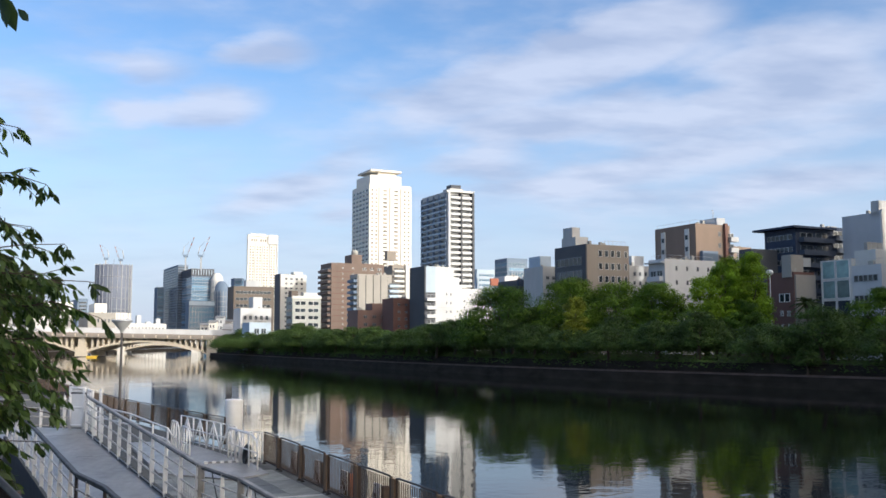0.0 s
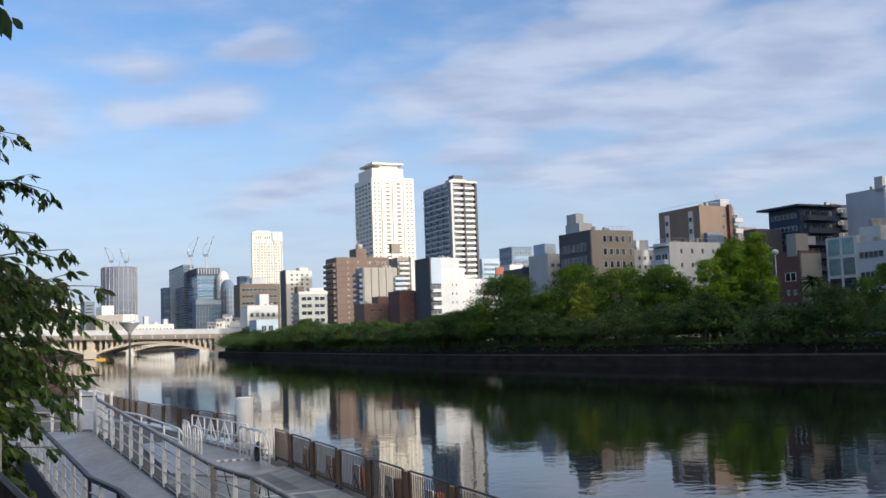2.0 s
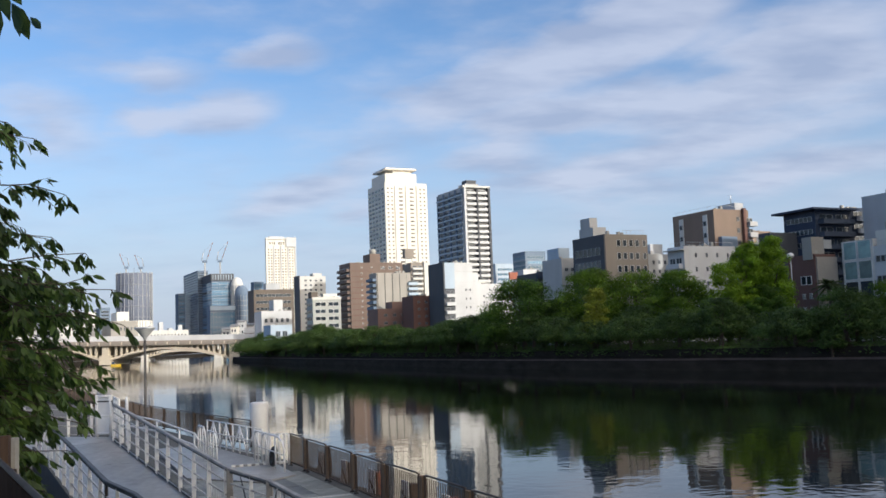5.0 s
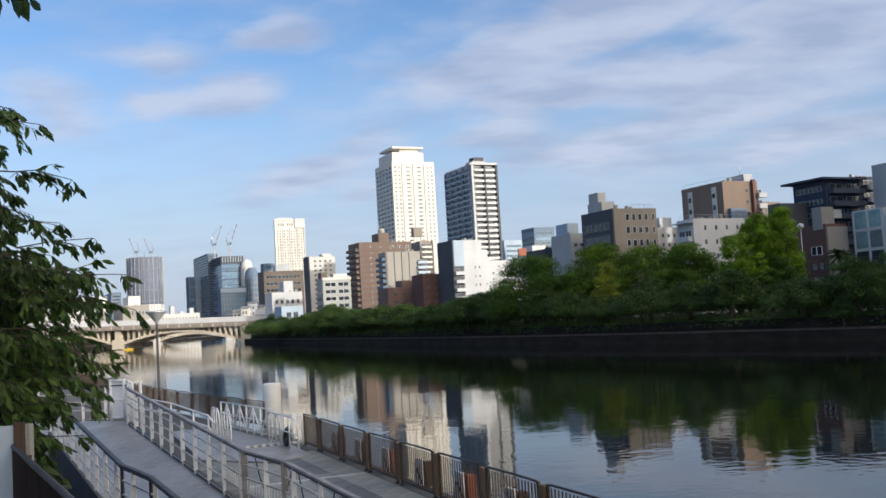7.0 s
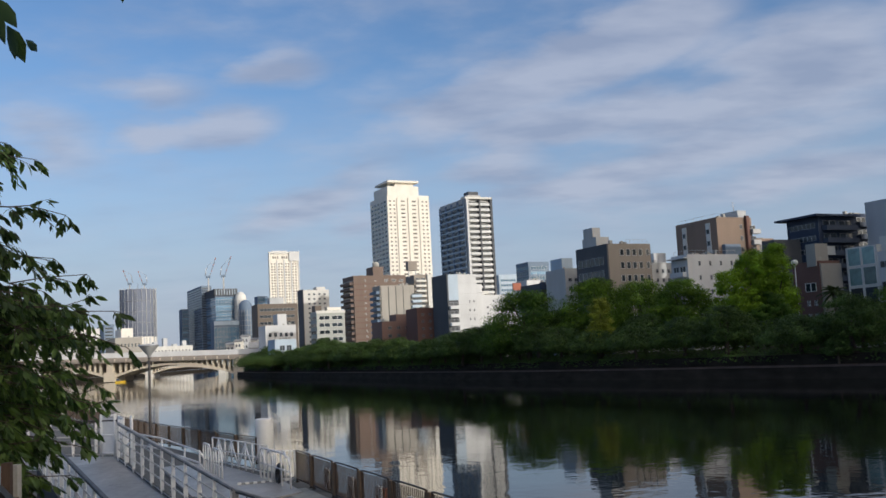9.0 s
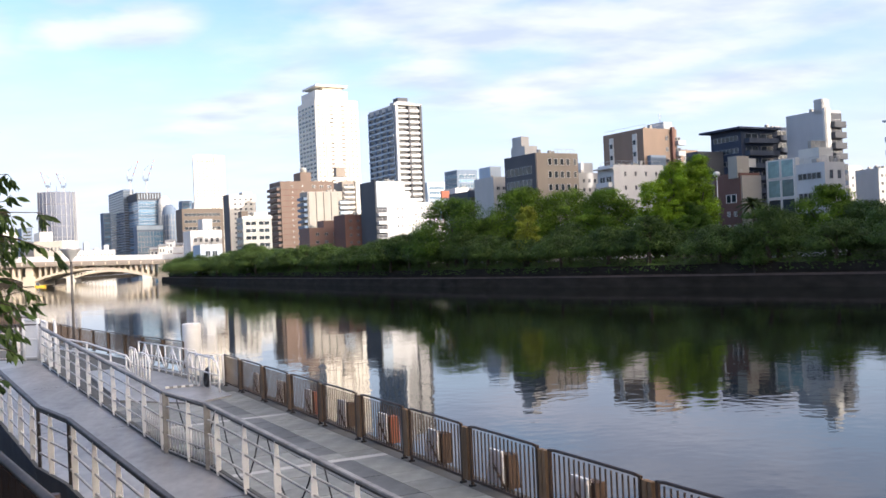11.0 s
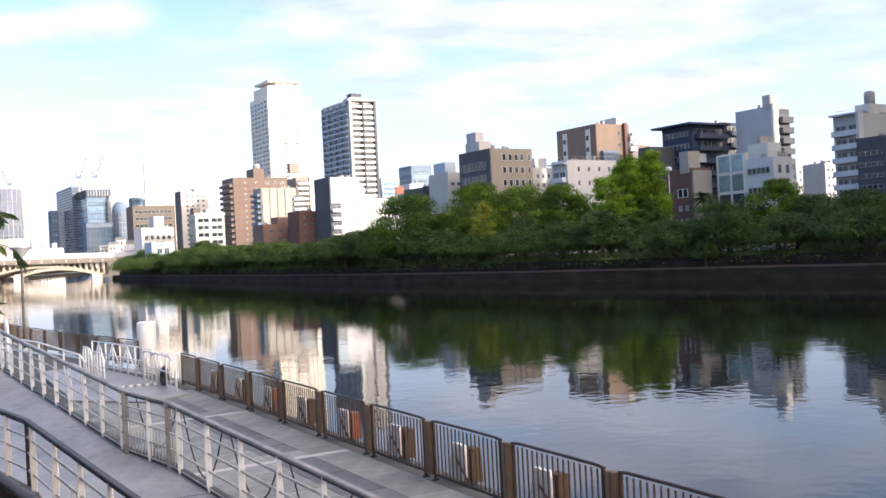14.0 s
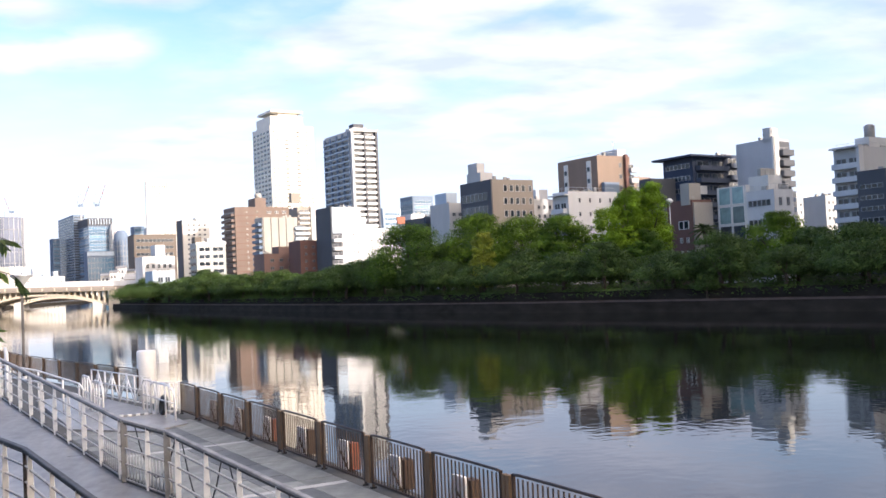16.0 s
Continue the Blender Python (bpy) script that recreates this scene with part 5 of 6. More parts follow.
# white gate at the top of the ramp
def frame_panel(name, p, q, h, label, uprights, levels, r=0.03, plate=None, brace=False):
    t = thing(name, pose(*p), label, "railing")
    d = Vector(q) - Vector(p)
    for k in range(uprights):
        bars("post", [d * (k / (uprights - 1)), d * (k / (uprights - 1)) + Vector((0, 0, h))], r * 1.4, M["white_steel"], t)
    for z in levels:
        bars("rail", [Vector((0, 0, z)), d + Vector((0, 0, z))], r, M["white_steel"], t)
    if brace:
        for k in range(uprights - 1):
            a, b = d * (k / (uprights - 1)), d * ((k + 1) / (uprights - 1))
            if k % 2:
                a, b = b, a
            bars("brace", [a + Vector((0, 0, 0.1)), b + Vector((0, 0, h - 0.06))], r * 1.25, M["white_steel"], t)
    if plate:
        a, b = d * plate[0], d * plate[1]
        n = Vector((d.y, -d.x, 0)).normalized() * 0.02
        bm = bmesh.new()
        v = [bm.verts.new(k + Vector((0, 0, z))) for z in (0.12, h - 0.1) for k in (a - n, b - n, b + n, a + n)]
        for f in ((0, 1, 2, 3), (4, 5, 6, 7), (0, 1, 5, 4), (1, 2, 6, 5), (2, 3, 7, 6), (3, 0, 4, 7)):
            bm.faces.new([v[i] for i in f])
        part("panel", bm, M["white_steel"], t)
    return t


frame_panel("gate", (-10.35, 30.45, 3.262), (-9.78, 29.2, 3.262), 1.25, "white steel gate frame on the landing", 3, (0.1, 0.6, 1.2))
frame_panel("gate", (-11.0, 30.75, 3.262), (-10.5, 30.55, 3.262), 1.3, "white steel gate with solid panel", 2, (0.1, 0.65, 1.25), 0.04, (0.1, 0.9))
frame_panel("white_railing", (-9.6, 29.4, 1.66), (-10.9, 33.2, 1.66), 2.7, "tall white stair railing beside the ramp", 6, (0.2, 0.9, 1.7, 2.2, 2.65), plate=(0.0, 0.25))

# boat landing: braced white railing, hoops and marked edge
t_floor = bmesh.new()
v = [t_floor.verts.new(p) for p in ((-6.1, 34.9, 1.70), (-5.0, 32.1, 1.70), (-5.9, 30.7, 1.70), (-8.6, 32.2, 1.70), (-12.6, 41.8, 1.70), (-10.6, 42.6, 1.70))]
t_floor.faces.new(v)
low = [t_floor.verts.new(k.co - Vector((0, 0, 0.1))) for k in v]
for i in range(6):
    t_floor.faces.new((v[i], low[i], low[(i + 1) % 6], v[(i + 1) % 6]))
solo("pavement_boat_landing", t_floor, M["deck"], "light grey boat landing deck", "deck", kind="structure")
mark = thing("edge_bar", pose(-7.67, 34.55, 1.702, 0, 0, math.degrees(math.atan2(0.5, 1.75))), "white dashed edge bar across the deck", "edge bar")
for k in range(14):
    bm = bmesh.new()
    box(bm, 0.137 * k, 0, 0, 0.137 * k + (0.135 if k % 2 == 0 else 0.137), 0.08, 0.07 if k % 2 == 0 else 0.055)
    part("stripe", bm, M["pile"] if k % 2 == 0 else M["deck"], mark)
frame_panel("white_railing", (-7.0, 36.7, 1.70), (-10.5, 42.4, 1.70), 1.10, "white steel railing with diagonal braces at the boat landing", 9, (0.12, 0.6, 1.1), r=0.025, brace=True)
frame_panel("white_railing", (-5.72, 35.0, 1.66), (-6.6, 35.3, 1.66), 1.1, "short cream railing at the fence end", 6, (0.1, 1.08), 0.022)
for p, q, h in (((-6.75, 35.4, 1.70), (-5.5, 32.8, 1.70), 1.10), ((-7.2, 36.3, 1.70), (-6.5, 34.9, 1.70), 1.1), ((-9.0, 36.6, 1.70), (-8.3, 35.0, 1.70), 1.15), ((-9.9, 38.6, 1.70), (-9.2, 37.0, 1.70), 1.2)):
    t = thing("hoop_rail", pose(*p), "white rounded hoop handrail", "handrail", group="hoop handrails")
    d = Vector(q) - Vector(p)
    pts = [Vector((0, 0, 0)), Vector((0, 0, h - 0.2)), d * 0.04 + Vector((0, 0, h - 0.06)), d * 0.15 + Vector((0, 0, h)), d * 0.75 + Vector((0, 0, h)), d * 0.92 + Vector((0, 0, h - 0.12)), d + Vector((0, 0, h - 0.4)), d]
    bars("hoop", pts, 0.035, M["white_steel"], t)
    bars("rail", [Vector((0, 0, h * 0.5)), d + Vector((0, 0, h * 0.5))], 0.025, M["white_steel"], t)
    for k in (0.3, 0.62):
        bars("post", [d * k, d * k + Vector((0, 0, h))], 0.03, M["white_steel"], t)
t = thing("hoop_rail", pose(-11.4, 38.2, 1.67), "long white sloping stair handrail", "handrail", group="hoop handrails")
for dz in (0, -0.42):
    bars("handrail", [(-1.6, 0.8, 1.75 + dz), (0, 0, 1.5 + dz), (1.3, -1.5, 1.28 + dz), (2.1, -2.4, 1.15 + dz), (2.35, -2.7, 0.9 + dz)], 0.034, M["white_steel"], t)
for x, y, h in ((-1.6, 0.8, 1.75), (0, 0, 1.5), (1.3, -1.5, 1.28), (2.1, -2.4, 1.15)):
    bars("post", [(x, y, 0), (x, y, h)], 0.035, M["white_steel"], t)

# old tyre fender leaning in the landing rail
bm = bmesh.new()
ring = []
for k in range(20):
    a = 2 * math.pi * k / 20
    c, o = Vector((math.cos(a) * 0.27, 0, math.sin(a) * 0.27)), Vector((math.cos(a), 0, math.sin(a)))
    ring.append([bm.verts.new(c + o * 0.09 * math.cos(b) + Vector((0, 0.08 * math.sin(b), 0))) for b in (0, 0.9, 1.57, 2.2, 3.14, 4.1, 4.71, 5.4)])
for k in range(20):
    for i in range(8):
        bm.faces.new((ring[k][i], ring[k][(i + 1) % 8], ring[(k + 1) % 20][(i + 1) % 8], ring[(k + 1) % 20][i])).smooth = True
solo("tyre_fender", bm, M["black"], "black rubber tyre fender leaning against the landing rail", "fender", pose(-6.15, 34.35, 2.06, 8, 0, 115))

# mooring pile
bm = bmesh.new()
lathe(bm, [(0.395, 0), (0.395, 4.5), (0.38, 4.55), (0.30, 4.57)], 28)
solo("mooring_post", bm, M["pile"], "white round steel mooring post beside the landing", "mooring post", pose(-8.3, 42.7, -1.1))

# street lamp
t = thing("street_lamp", pose(-16.2, 51.9, WALK_Z + 0.08), "grey lamp post with inverted cone lantern on the promenade", "lamp")
bars("pole", [(0, 0, 0), (0, 0, 1.2), (0, 0, 4.75)], [0.09, 0.075, 0.065], M["handrail"], t)
bm = bmesh.new()
lathe(bm, [(0.14, 0), (0.14, 0.12), (0.09, 0.2)], 12)
part("base", bm, M["steel"], t)
bm = bmesh.new()
lathe(bm, [(0.07, 4.72), (0.10, 4.85), (0.20, 4.95), (0.47, 5.28), (0.50, 5.32)], 24)
part("shade", bm, M["lamp_white"], t)
bm = bmesh.new()
lathe(bm, [(0.53, 5.321), (0.55, 5.35), (0.53, 5.40), (0.2, 5.44)], 24)
part("cap", bm, M["steel"], t, "grey metal cap")

# brown river fence in panels
FENCE_END, FENCE_DIR = Vector((-5.64, 34.9, WALK_Z)), Vector((-0.396, 0.918, 0)).normalized()
FENCE_FAR = [(-8.45, 41.6, WALK_Z), (-14.72, 51.5, WALK_Z), (-17.0, 55.2, WALK_Z), (-38, 94.0, WALK_Z)]
PITCH = 2.65
bm = bmesh.new()
box(bm, -0.009, -0.012, 0.12, 0.009, 0.012, 1.06)
BAR = mesh_of(bm, "bar", M["rust_bar"])
bm = bmesh.new()
box(bm, -0.027, -0.027, 0, 0.027, 0.027, 1.12)
bevelled(bm, 0.006)
UPRIGHT = mesh_of(bm, "upright", M["brown_steel"])
bm = bmesh.new()
box(bm, -0.05, -0.045, 0.1, 0.05, 0.045, 1.08)
bevelled(bm, 0.006)
TIMBER = mesh_of(bm, "timber", M["brown_wood"])
L1 = 2.28
bm = bmesh.new()
tube(bm, [(0, 0, 1.1), (0.15, 0, 1.115), (L1 / 2, 0, 1.12), (L1 - 0.15, 0, 1.115), (L1, 0, 1.1)], 0.026, 8)
TOPRAIL = mesh_of(bm, "top_rail", M["brown_steel"])
bm = bmesh.new()
box(bm, 0, -0.02, 0.1, L1, 0.02, 0.15)
LOWRAIL = mesh_of(bm, "bottom_rail", M["brown_steel"])
bm = bmesh.new()
box(bm, -0.035, -0.06, 0, 0.035, 0.06, 0.04)
FOOT = mesh_of(bm, "foot", M["black"])


def fence_panel(p, d, stretch=1.0):
    t = thing("river_fence", Matrix.Translation(p) @ pose(0, 0, 0, 0, 0, math.degrees(math.atan2(d.y, d.x))), "dark brown steel bar fence beside the river", "fence", group="river fence panels")
    wide = Matrix.Diagonal((stretch, 1, 1, 1))
    part("top_rail", TOPRAIL, None, t, at=wide)
    part("bottom_rail", LOWRAIL, None, t, at=wide)
    for x in (0.0, L1 * stretch):
        part("upright", UPRIGHT, None, t, at=pose(x, 0, 0))
        part("foot", FOOT, None, t, at=pose(x, 0.0, 0))
    n_bars = round(16 * stretch)
    for i in range(1, n_bars + 1):
        part("bar", BAR, None, t, at=pose(L1 * stretch * i / (n_bars + 1), 0, 0))
    if stretch == 1.0:
        for x in (L1 + 0.125, L1 + 0.245):
            part("timber", TIMBER, None, t, "orange brown timber post", at=pose(x, 0, 0))


def fence_brace(p, d, red):
    """Brown box with a white trestle against it, on the quay edge behind a panel."""
    t = thing("weight_box", Matrix.Translation(p) @ pose(0, 0, 0, 0, 0, math.degrees(math.atan2(d.y, d.x))), "orange red box with white trestle behind the fence" if red else "dark brown box with white trestle behind the fence", "box", group="boxes behind the fence")
    bm = bmesh.new()
    v = [bm.verts.new(q) for q in ((-0.34, 0, 0), (0.1, 0, 0), (0.02, 0, 0.60), (-0.28, 0, 0.60), (-0.34, -0.2, 0), (0.1, -0.2, 0), (0.02, -0.2, 0.60), (-0.28, -0.2, 0.60))]
    for f in ((0, 1, 2, 3), (4, 5, 6, 7), (0, 1, 5, 4), (1, 2, 6, 5), (2, 3, 7, 6), (3, 0, 4, 7)):
        bm.faces.new([v[i] for i in f])
    part("box", bm, M["red"] if red else M["brown_board"], t)
    for x0, x1, w in ((-0.02, -0.08, 0.15), (0.33, 0.17, 0.13)):
        bm = bmesh.new()
        v = [bm.verts.new(q) for q in ((x0 - w, 0.03, 0), (x0 + w, 0.03, 0), (x1 + w * 0.8, 0.03, 0.60), (x1 - w * 0.8, 0.03, 0.60), (x0 - w, 0.08, 0), (x0 + w, 0.08, 0), (x1 + w * 0.8, 0.08, 0.60), (x1 - w * 0.8, 0.08, 0.60))]
        for f in ((0, 1, 2, 3), (4, 5, 6, 7), (0, 1, 5, 4), (1, 2, 6, 5), (2, 3, 7, 6), (3, 0, 4, 7)):
            bm.faces.new([v[i] for i in f])
        part("leg", bm, M["white_steel"], t, "white painted plank leg")
    bm = bmesh.new()
    box(bm, -0.2, 0.02, 0.56, 0.26, 0.10, 0.66)
    part("cap", bm, M["white_steel"], t)
    bm = bmesh.new()
    tube(bm, [(-0.36, 0.13, 0.02), (0.08, 0.13, 0.42)], 0.022, 6)
    part("strut", bm, M["brown_steel"], t)


RIVER_SIDE = Vector((FENCE_DIR.y, -FENCE_DIR.x, 0))
for k in range(16):
    p = FENCE_END - FENCE_DIR * (4.56 + PITCH * k)
    fence_panel(p, FENCE_DIR)
    fence_brace(p + FENCE_DIR * 2.0 + RIVER_SIDE * 0.46, FENCE_DIR, k in (2, 4))
fence_panel(FENCE_END - FENCE_DIR * 1.88, FENCE_DIR, 0.8)
s = 0.0
while s < length(FENCE_FAR) - 3:
    p, d = along(FENCE_FAR, s)
    fence_panel(p, d)
    s += PITCH

# brown board fence by the upper path
t = thing("board_fence", pose(-6.10, 12.95, 3.9), "brown vertical board fence with a grey metal rail", "fence")
d = Vector((1.75 + 6.10, -0.55 - 12.95, 0))
n = 74
bm = bmesh.new()
box(bm, 0, -0.012, -0.5, d.length / n - 0.012, 0.012, 0.98)
BOARD = mesh_of(bm, "board", M["fence_board"])
for k in range(n):
    part("board", BOARD, None, t, at=Matrix.Translation(d * (k / n)) @ pose(0, 0, 0, 0, 0, math.degrees(math.atan2(d.y, d.x))))
bars("rail", [Vector((0, 0, 1.02)), d + Vector((0, 0, 1.02))], 0.024, M["handrail"], t, "grey tubular metal rail")
for k in range(8):
    bars("post", [d * (k / 7) + Vector((0.06, 0.04, -0.4)), d * (k / 7) + Vector((0.06, 0.04, 0.98))], 0.035, M["brown_steel"], t)

# ------------------------------------------------------------------ bridge
BR0, BR1 = Vector((-90, 428, 0)), Vector((-217, 432, 0))
bd = (BR1 - BR0).normalized()
t = thing("bridge", pose(BR0.x, BR0.y, 0, 0, -1.2, math.degrees(math.atan2(bd.y, bd.x))), "pale concrete arch bridge across the river", "bridge")
SPAN, DECK = 53.0, 8.0


def arch(x0, span, spring, rise, y0, y1, thick, z_deck, parent):
    bm = bmesh.new()
    n = 24
    ring = []
    for i in range(n + 1):
        f = i / n
        z = spring + rise * 4 * f * (1 - f)
        th = thick * (1.3 - 0.35 * (1 - abs(2 * f - 1)))
        ring.append([bm.verts.new((x0 + span * f, y, zz)) for y, zz in ((y0, z), (y1, z), (y1, z + th), (y0, z + th))])
    for a, b in zip(ring, ring[1:]):
        for k in range(4):
            bm.faces.new((a[k], a[(k + 1) % 4], b[(k + 1) % 4], b[k]))
    part("arch", bm, W_["bridge"], parent)
    m = 22
    for i in range(1, m):
        f = i / m
        z = spring + rise * 4 * f * (1 - f) + 0.6
        if z_deck - z > 0.3:
            for yc in (y0 + 0.3, y1 - 1.0):
                bm = bmesh.new()
                box(bm, x0 + span * f - 0.4, yc, z, x0 + span * f + 0.4, yc + 0.7, z_deck)
                part("spandrel_column", bm, W_["bridge"], parent)


for k in range(3):
    x0 = 5 + k * (SPAN + 4)
    for y0 in (-11, -1.2, 8.6):
        arch(x0, SPAN, 0.7, 4.9, y0, y0 + 2.4, 0.8, DECK - 0.9, t)
    slab(t, "pier", x0 + SPAN - 0.5, -11.5, -1, x0 + SPAN + 4.5, 11.5, 3.0, W_["bridge"])
    slab(t, "pier", x0 + SPAN + 0.6, -11.2, 3.0, x0 + SPAN + 3.4, 11.2, DECK - 0.9, W_["bridge"])
slab(t, "abutment", -14, -12, -1, 5.2, 12, DECK - 0.9, W_["bridge"])
slab(t, "deck", -30, -12.2, DECK - 0.9, 200, 12.2, DECK - 0.1, W_["bridge"])
slab(t, "parapet", -30, 12.2, DECK - 0.6, 200, 12.6, DECK + 0.3, W_["taupe"])
slab(t, "roadway", -30, -12, DECK - 0.1, 200, -4, DECK + 1.9, W_["bridge"])
slab(t, "barrier", -30, -3.8, DECK + 1.3, 200, -3.4, DECK + 3.6, W_["white"], "white barrier of the upper roadway")
slab(t, "fascia", -30, -3.39, DECK - 0.1, 200, -3.0, DECK + 1.3, W_["taupe"])
for k in range(46):
    slab(t, "baluster", -28 + 5 * k, 12.62, DECK - 0.5, -27.5 + 5 * k, 12.72, DECK + 0.8, W_["bridge"])
# second bridge behind the first
t = thing("far_bridge", pose(BR0.x - 70, BR0.y + 150, 0, 0, 0, math.degrees(math.atan2(bd.y, bd.x))), "low pale bridge seen through the arches", "bridge")
for k in range(4):
    arch(-20 + k * 44, 40, 1.5, 3.2, -6, 6, 0.7, 6.2, t)
slab(t, "deck", -30, -6.5, 6.2, 180, 6.5, 7.4, W_["cream"])
for k in range(5):
    slab(t, "pier", -24 + k * 44, -6.5, -1, -20 + k * 44, 6.5, 6.2, W_["cream"])
# work barge
t = thing("work_barge", pose(-143, 405, -0.15, 0, 0, 20) @ Matrix.Diagonal((0.42, 0.5, 0.55, 1)), "small yellow and dark work boat near the bridge", "boat")
bm = bmesh.new()
v = [bm.verts.new(p) for p in ((0, -1.6, 0), (8, -1.6, 0), (9.5, 0, 0.2), (8, 1.6, 0), (0, 1.6, 0), (-0.2, -2, 1.4), (8.4, -2, 1.4), (10.4, 0, 1.7), (8.4, 2, 1.4), (-0.2, 2, 1.4))]
bm.faces.new(v[:5][::-1]), bm.faces.new(v[5:])
for i in range(5):
    bm.faces.new((v[i], v[(i + 1) % 5], v[5 + (i + 1) % 5], v[5 + i]))
part("hull", bm, M["yellow"], t)
slab(t, "cabin", 1, -1.2, 1.4, 4, 1.2, 3.4, W_["navy"])

# ------------------------------------------------------------- park fittings
t = thing("park_lamp", pose(57.8, 160.8, LAND_Z), "white globe park lamp beside a bright tree", "lamp")
lh = 17.7 - LAND_Z
bars("pole", [(0, 0, 0), (0, 0, lh - 0.5)], 0.09, M["steel"], t)
bm = bmesh.new()
lathe(bm, [(0.15, lh - 0.5), (0.5, lh - 0.3), (0.6, lh), (0.45, lh + 0.3), (0.1, lh + 0.45)], 14)
part("globe", bm, M["pile"], t)
# notice board and post under the near tree
t = thing("notice_board", pose(-4.13, 9.60, 3.9, 0, 0, 10), "pale blue notice board on brown posts", "notice board")
slab(t, "panel", -1.1, -0.03, 0.35, 0.0, 0.03, 1.21, W_["paleblue"])
for x in (-1.16, 0.0):
    slab(t, "post", x, -0.05, -0.6, x + 0.08, 0.05, 1.21 + 0.03, M["brown_board"])
t = thing("marker_post", pose(-4.11, 9.81, 3.9), "pale square wooden marker post", "post")
slab(t, "shaft", -0.045, -0.045, -0.6, 0.045, 0.045, 1.20, M["concrete"])

# ------------------------------------------------------------------ trees
def leaf_cloud(name, centres, normals, size, material, rng, aspect=0.6, droop=0.3):
    """Many small leaves, each a folded kite, round the given centres."""
    n = len(centres)
    nrm = normals + rng.normal(0, 0.16, (n, 3))
    nrm[:, 2] += droop
    nrm /= np.linalg.norm(nrm, axis=1)[:, None]
    ref = rng.normal(0, 1, (n, 3))
    a = np.cross(nrm, ref)
    a /= np.linalg.norm(a, axis=1)[:, None]
    b = np.cross(nrm, a)
    ln = size * rng.uniform(0.6, 1.35, n)[:, None]
    wd = ln * aspect
    v = np.stack([centres - a * ln / 2, centres + b * wd / 2 + nrm * ln * 0.08, centres + a * ln / 2, centres - b * wd / 2 + nrm * ln * 0.08], 1).reshape(-1, 3)
    me = bpy.data.meshes.new(name)
    me.vertices.add(4 * n)
    me.vertices.foreach_set("co", v.astype(np.float32).ravel())
    me.loops.add(4 * n)
    me.loops.foreach_set("vertex_index", np.arange(4 * n, dtype=np.int32))
    me.polygons.add(n)
    me.polygons.foreach_set("loop_start", np.arange(0, 4 * n, 4, dtype=np.int32))
    me.update(calc_edges=True)
    me.materials.append(material)
    return me


def crown_points(rng, width, height, clumps, n, shape=0.0):
    """Leaf places on many overlapping clumps that fill a crown. shape: 0 broad dome, 1 tall egg."""
    cs, rs = [], []
    for k in range(clumps):
        az, f = rng.uniform(0, 2 * math.pi), rng.uniform(0.0, 1.0)
        if shape > 0.5:
            prof = 0.62 + 0.38 * math.sin(math.pi * min(1.0, 0.15 + 0.7 * f)) - 0.30 * f ** 4
        else:
            prof = math.sqrt(max(0.0, 1 - (f * 0.98) ** 2.2)) * (0.80 + 0.20 * min(1, f * 4))
        rad = width / 2 * prof * math.sqrt(rng.uniform(0.10, 1.0)) * 0.86
        r = (rng.uniform(0.13, 0.27) if shape > 0.5 else rng.uniform(0.085, 0.20)) * width * (1 - 0.25 * f)
        cs.append((rad * math.cos(az), rad * math.sin(az), max(r * 0.45, f * (height - r * 0.6))))
        rs.append(r)
    cs, rs = np.array(cs), np.array(rs)
    w = rs ** 2
    idx = rng.choice(clumps, n, p=w / w.sum())
    d = rng.normal(0, 1, (n, 3))
    d[:, 2] += 0.25
    d /= np.linalg.norm(d, axis=1)[:, None]
    r = rs[idx] * rng.uniform(0.45, 1.10, n)
    flat = np.array([1, 1, 0.72 if shape > 0.5 else 0.50])
    return cs[idx] + d * r[:, None] * flat, d, cs


def tree(name, label, x, y, z0, top, width, material, seed, shape=0.0, leaf=0.42, low=0.22, dens=34):
    rng = np.random.default_rng(seed)
    h = top - z0
    t = thing(name, pose(x, y, z0, 0, 0, seed * 37 % 360), label, "tree", group="trees on the far bank")
    base = h * low
    ch = h - base
    n = int(min(34000, (1.8 if shape > 0.5 else 1) * dens * width * (ch + width * 0.4)))
    c, nr, cs = crown_points(rng, width, ch, int(44 + 4.4 * width) * (2 if shape > 0.5 else 1), n, shape)
    c[:, 2] += base
    bm = bmesh.new()
    r0 = 0.028 * h + 0.08
    lean = rng.normal(0, 0.25, 2)
    fork = Vector((lean[0], lean[1], base * 0.9 + 0.4))
    tube(bm, [(0, 0, -0.3), (lean[0] * 0.4, lean[1] * 0.4, fork.z * 0.5), fork], [r0 * 1.3, r0, r0 * 0.8], 8)
    part("trunk", bm, M["bark"], t)
    for k in rng.choice(len(cs), 7, replace=False):
        end = Vector(cs[k]) + Vector((0, 0, base))
        mid = fork.lerp(end, 0.5) + Vector((0, 0, 0.12 * h))
        bm = bmesh.new()
        tube(bm, [fork, mid, end], [r0 * 0.5, r0 * 0.3, r0 * 0.1], 6)
        part("limb", bm, M["bark"], t)
    ob = part("crown", leaf_cloud("crown", c, nr, leaf, material, rng), None, t)
    ob["kind"] = "stuff"
    return t


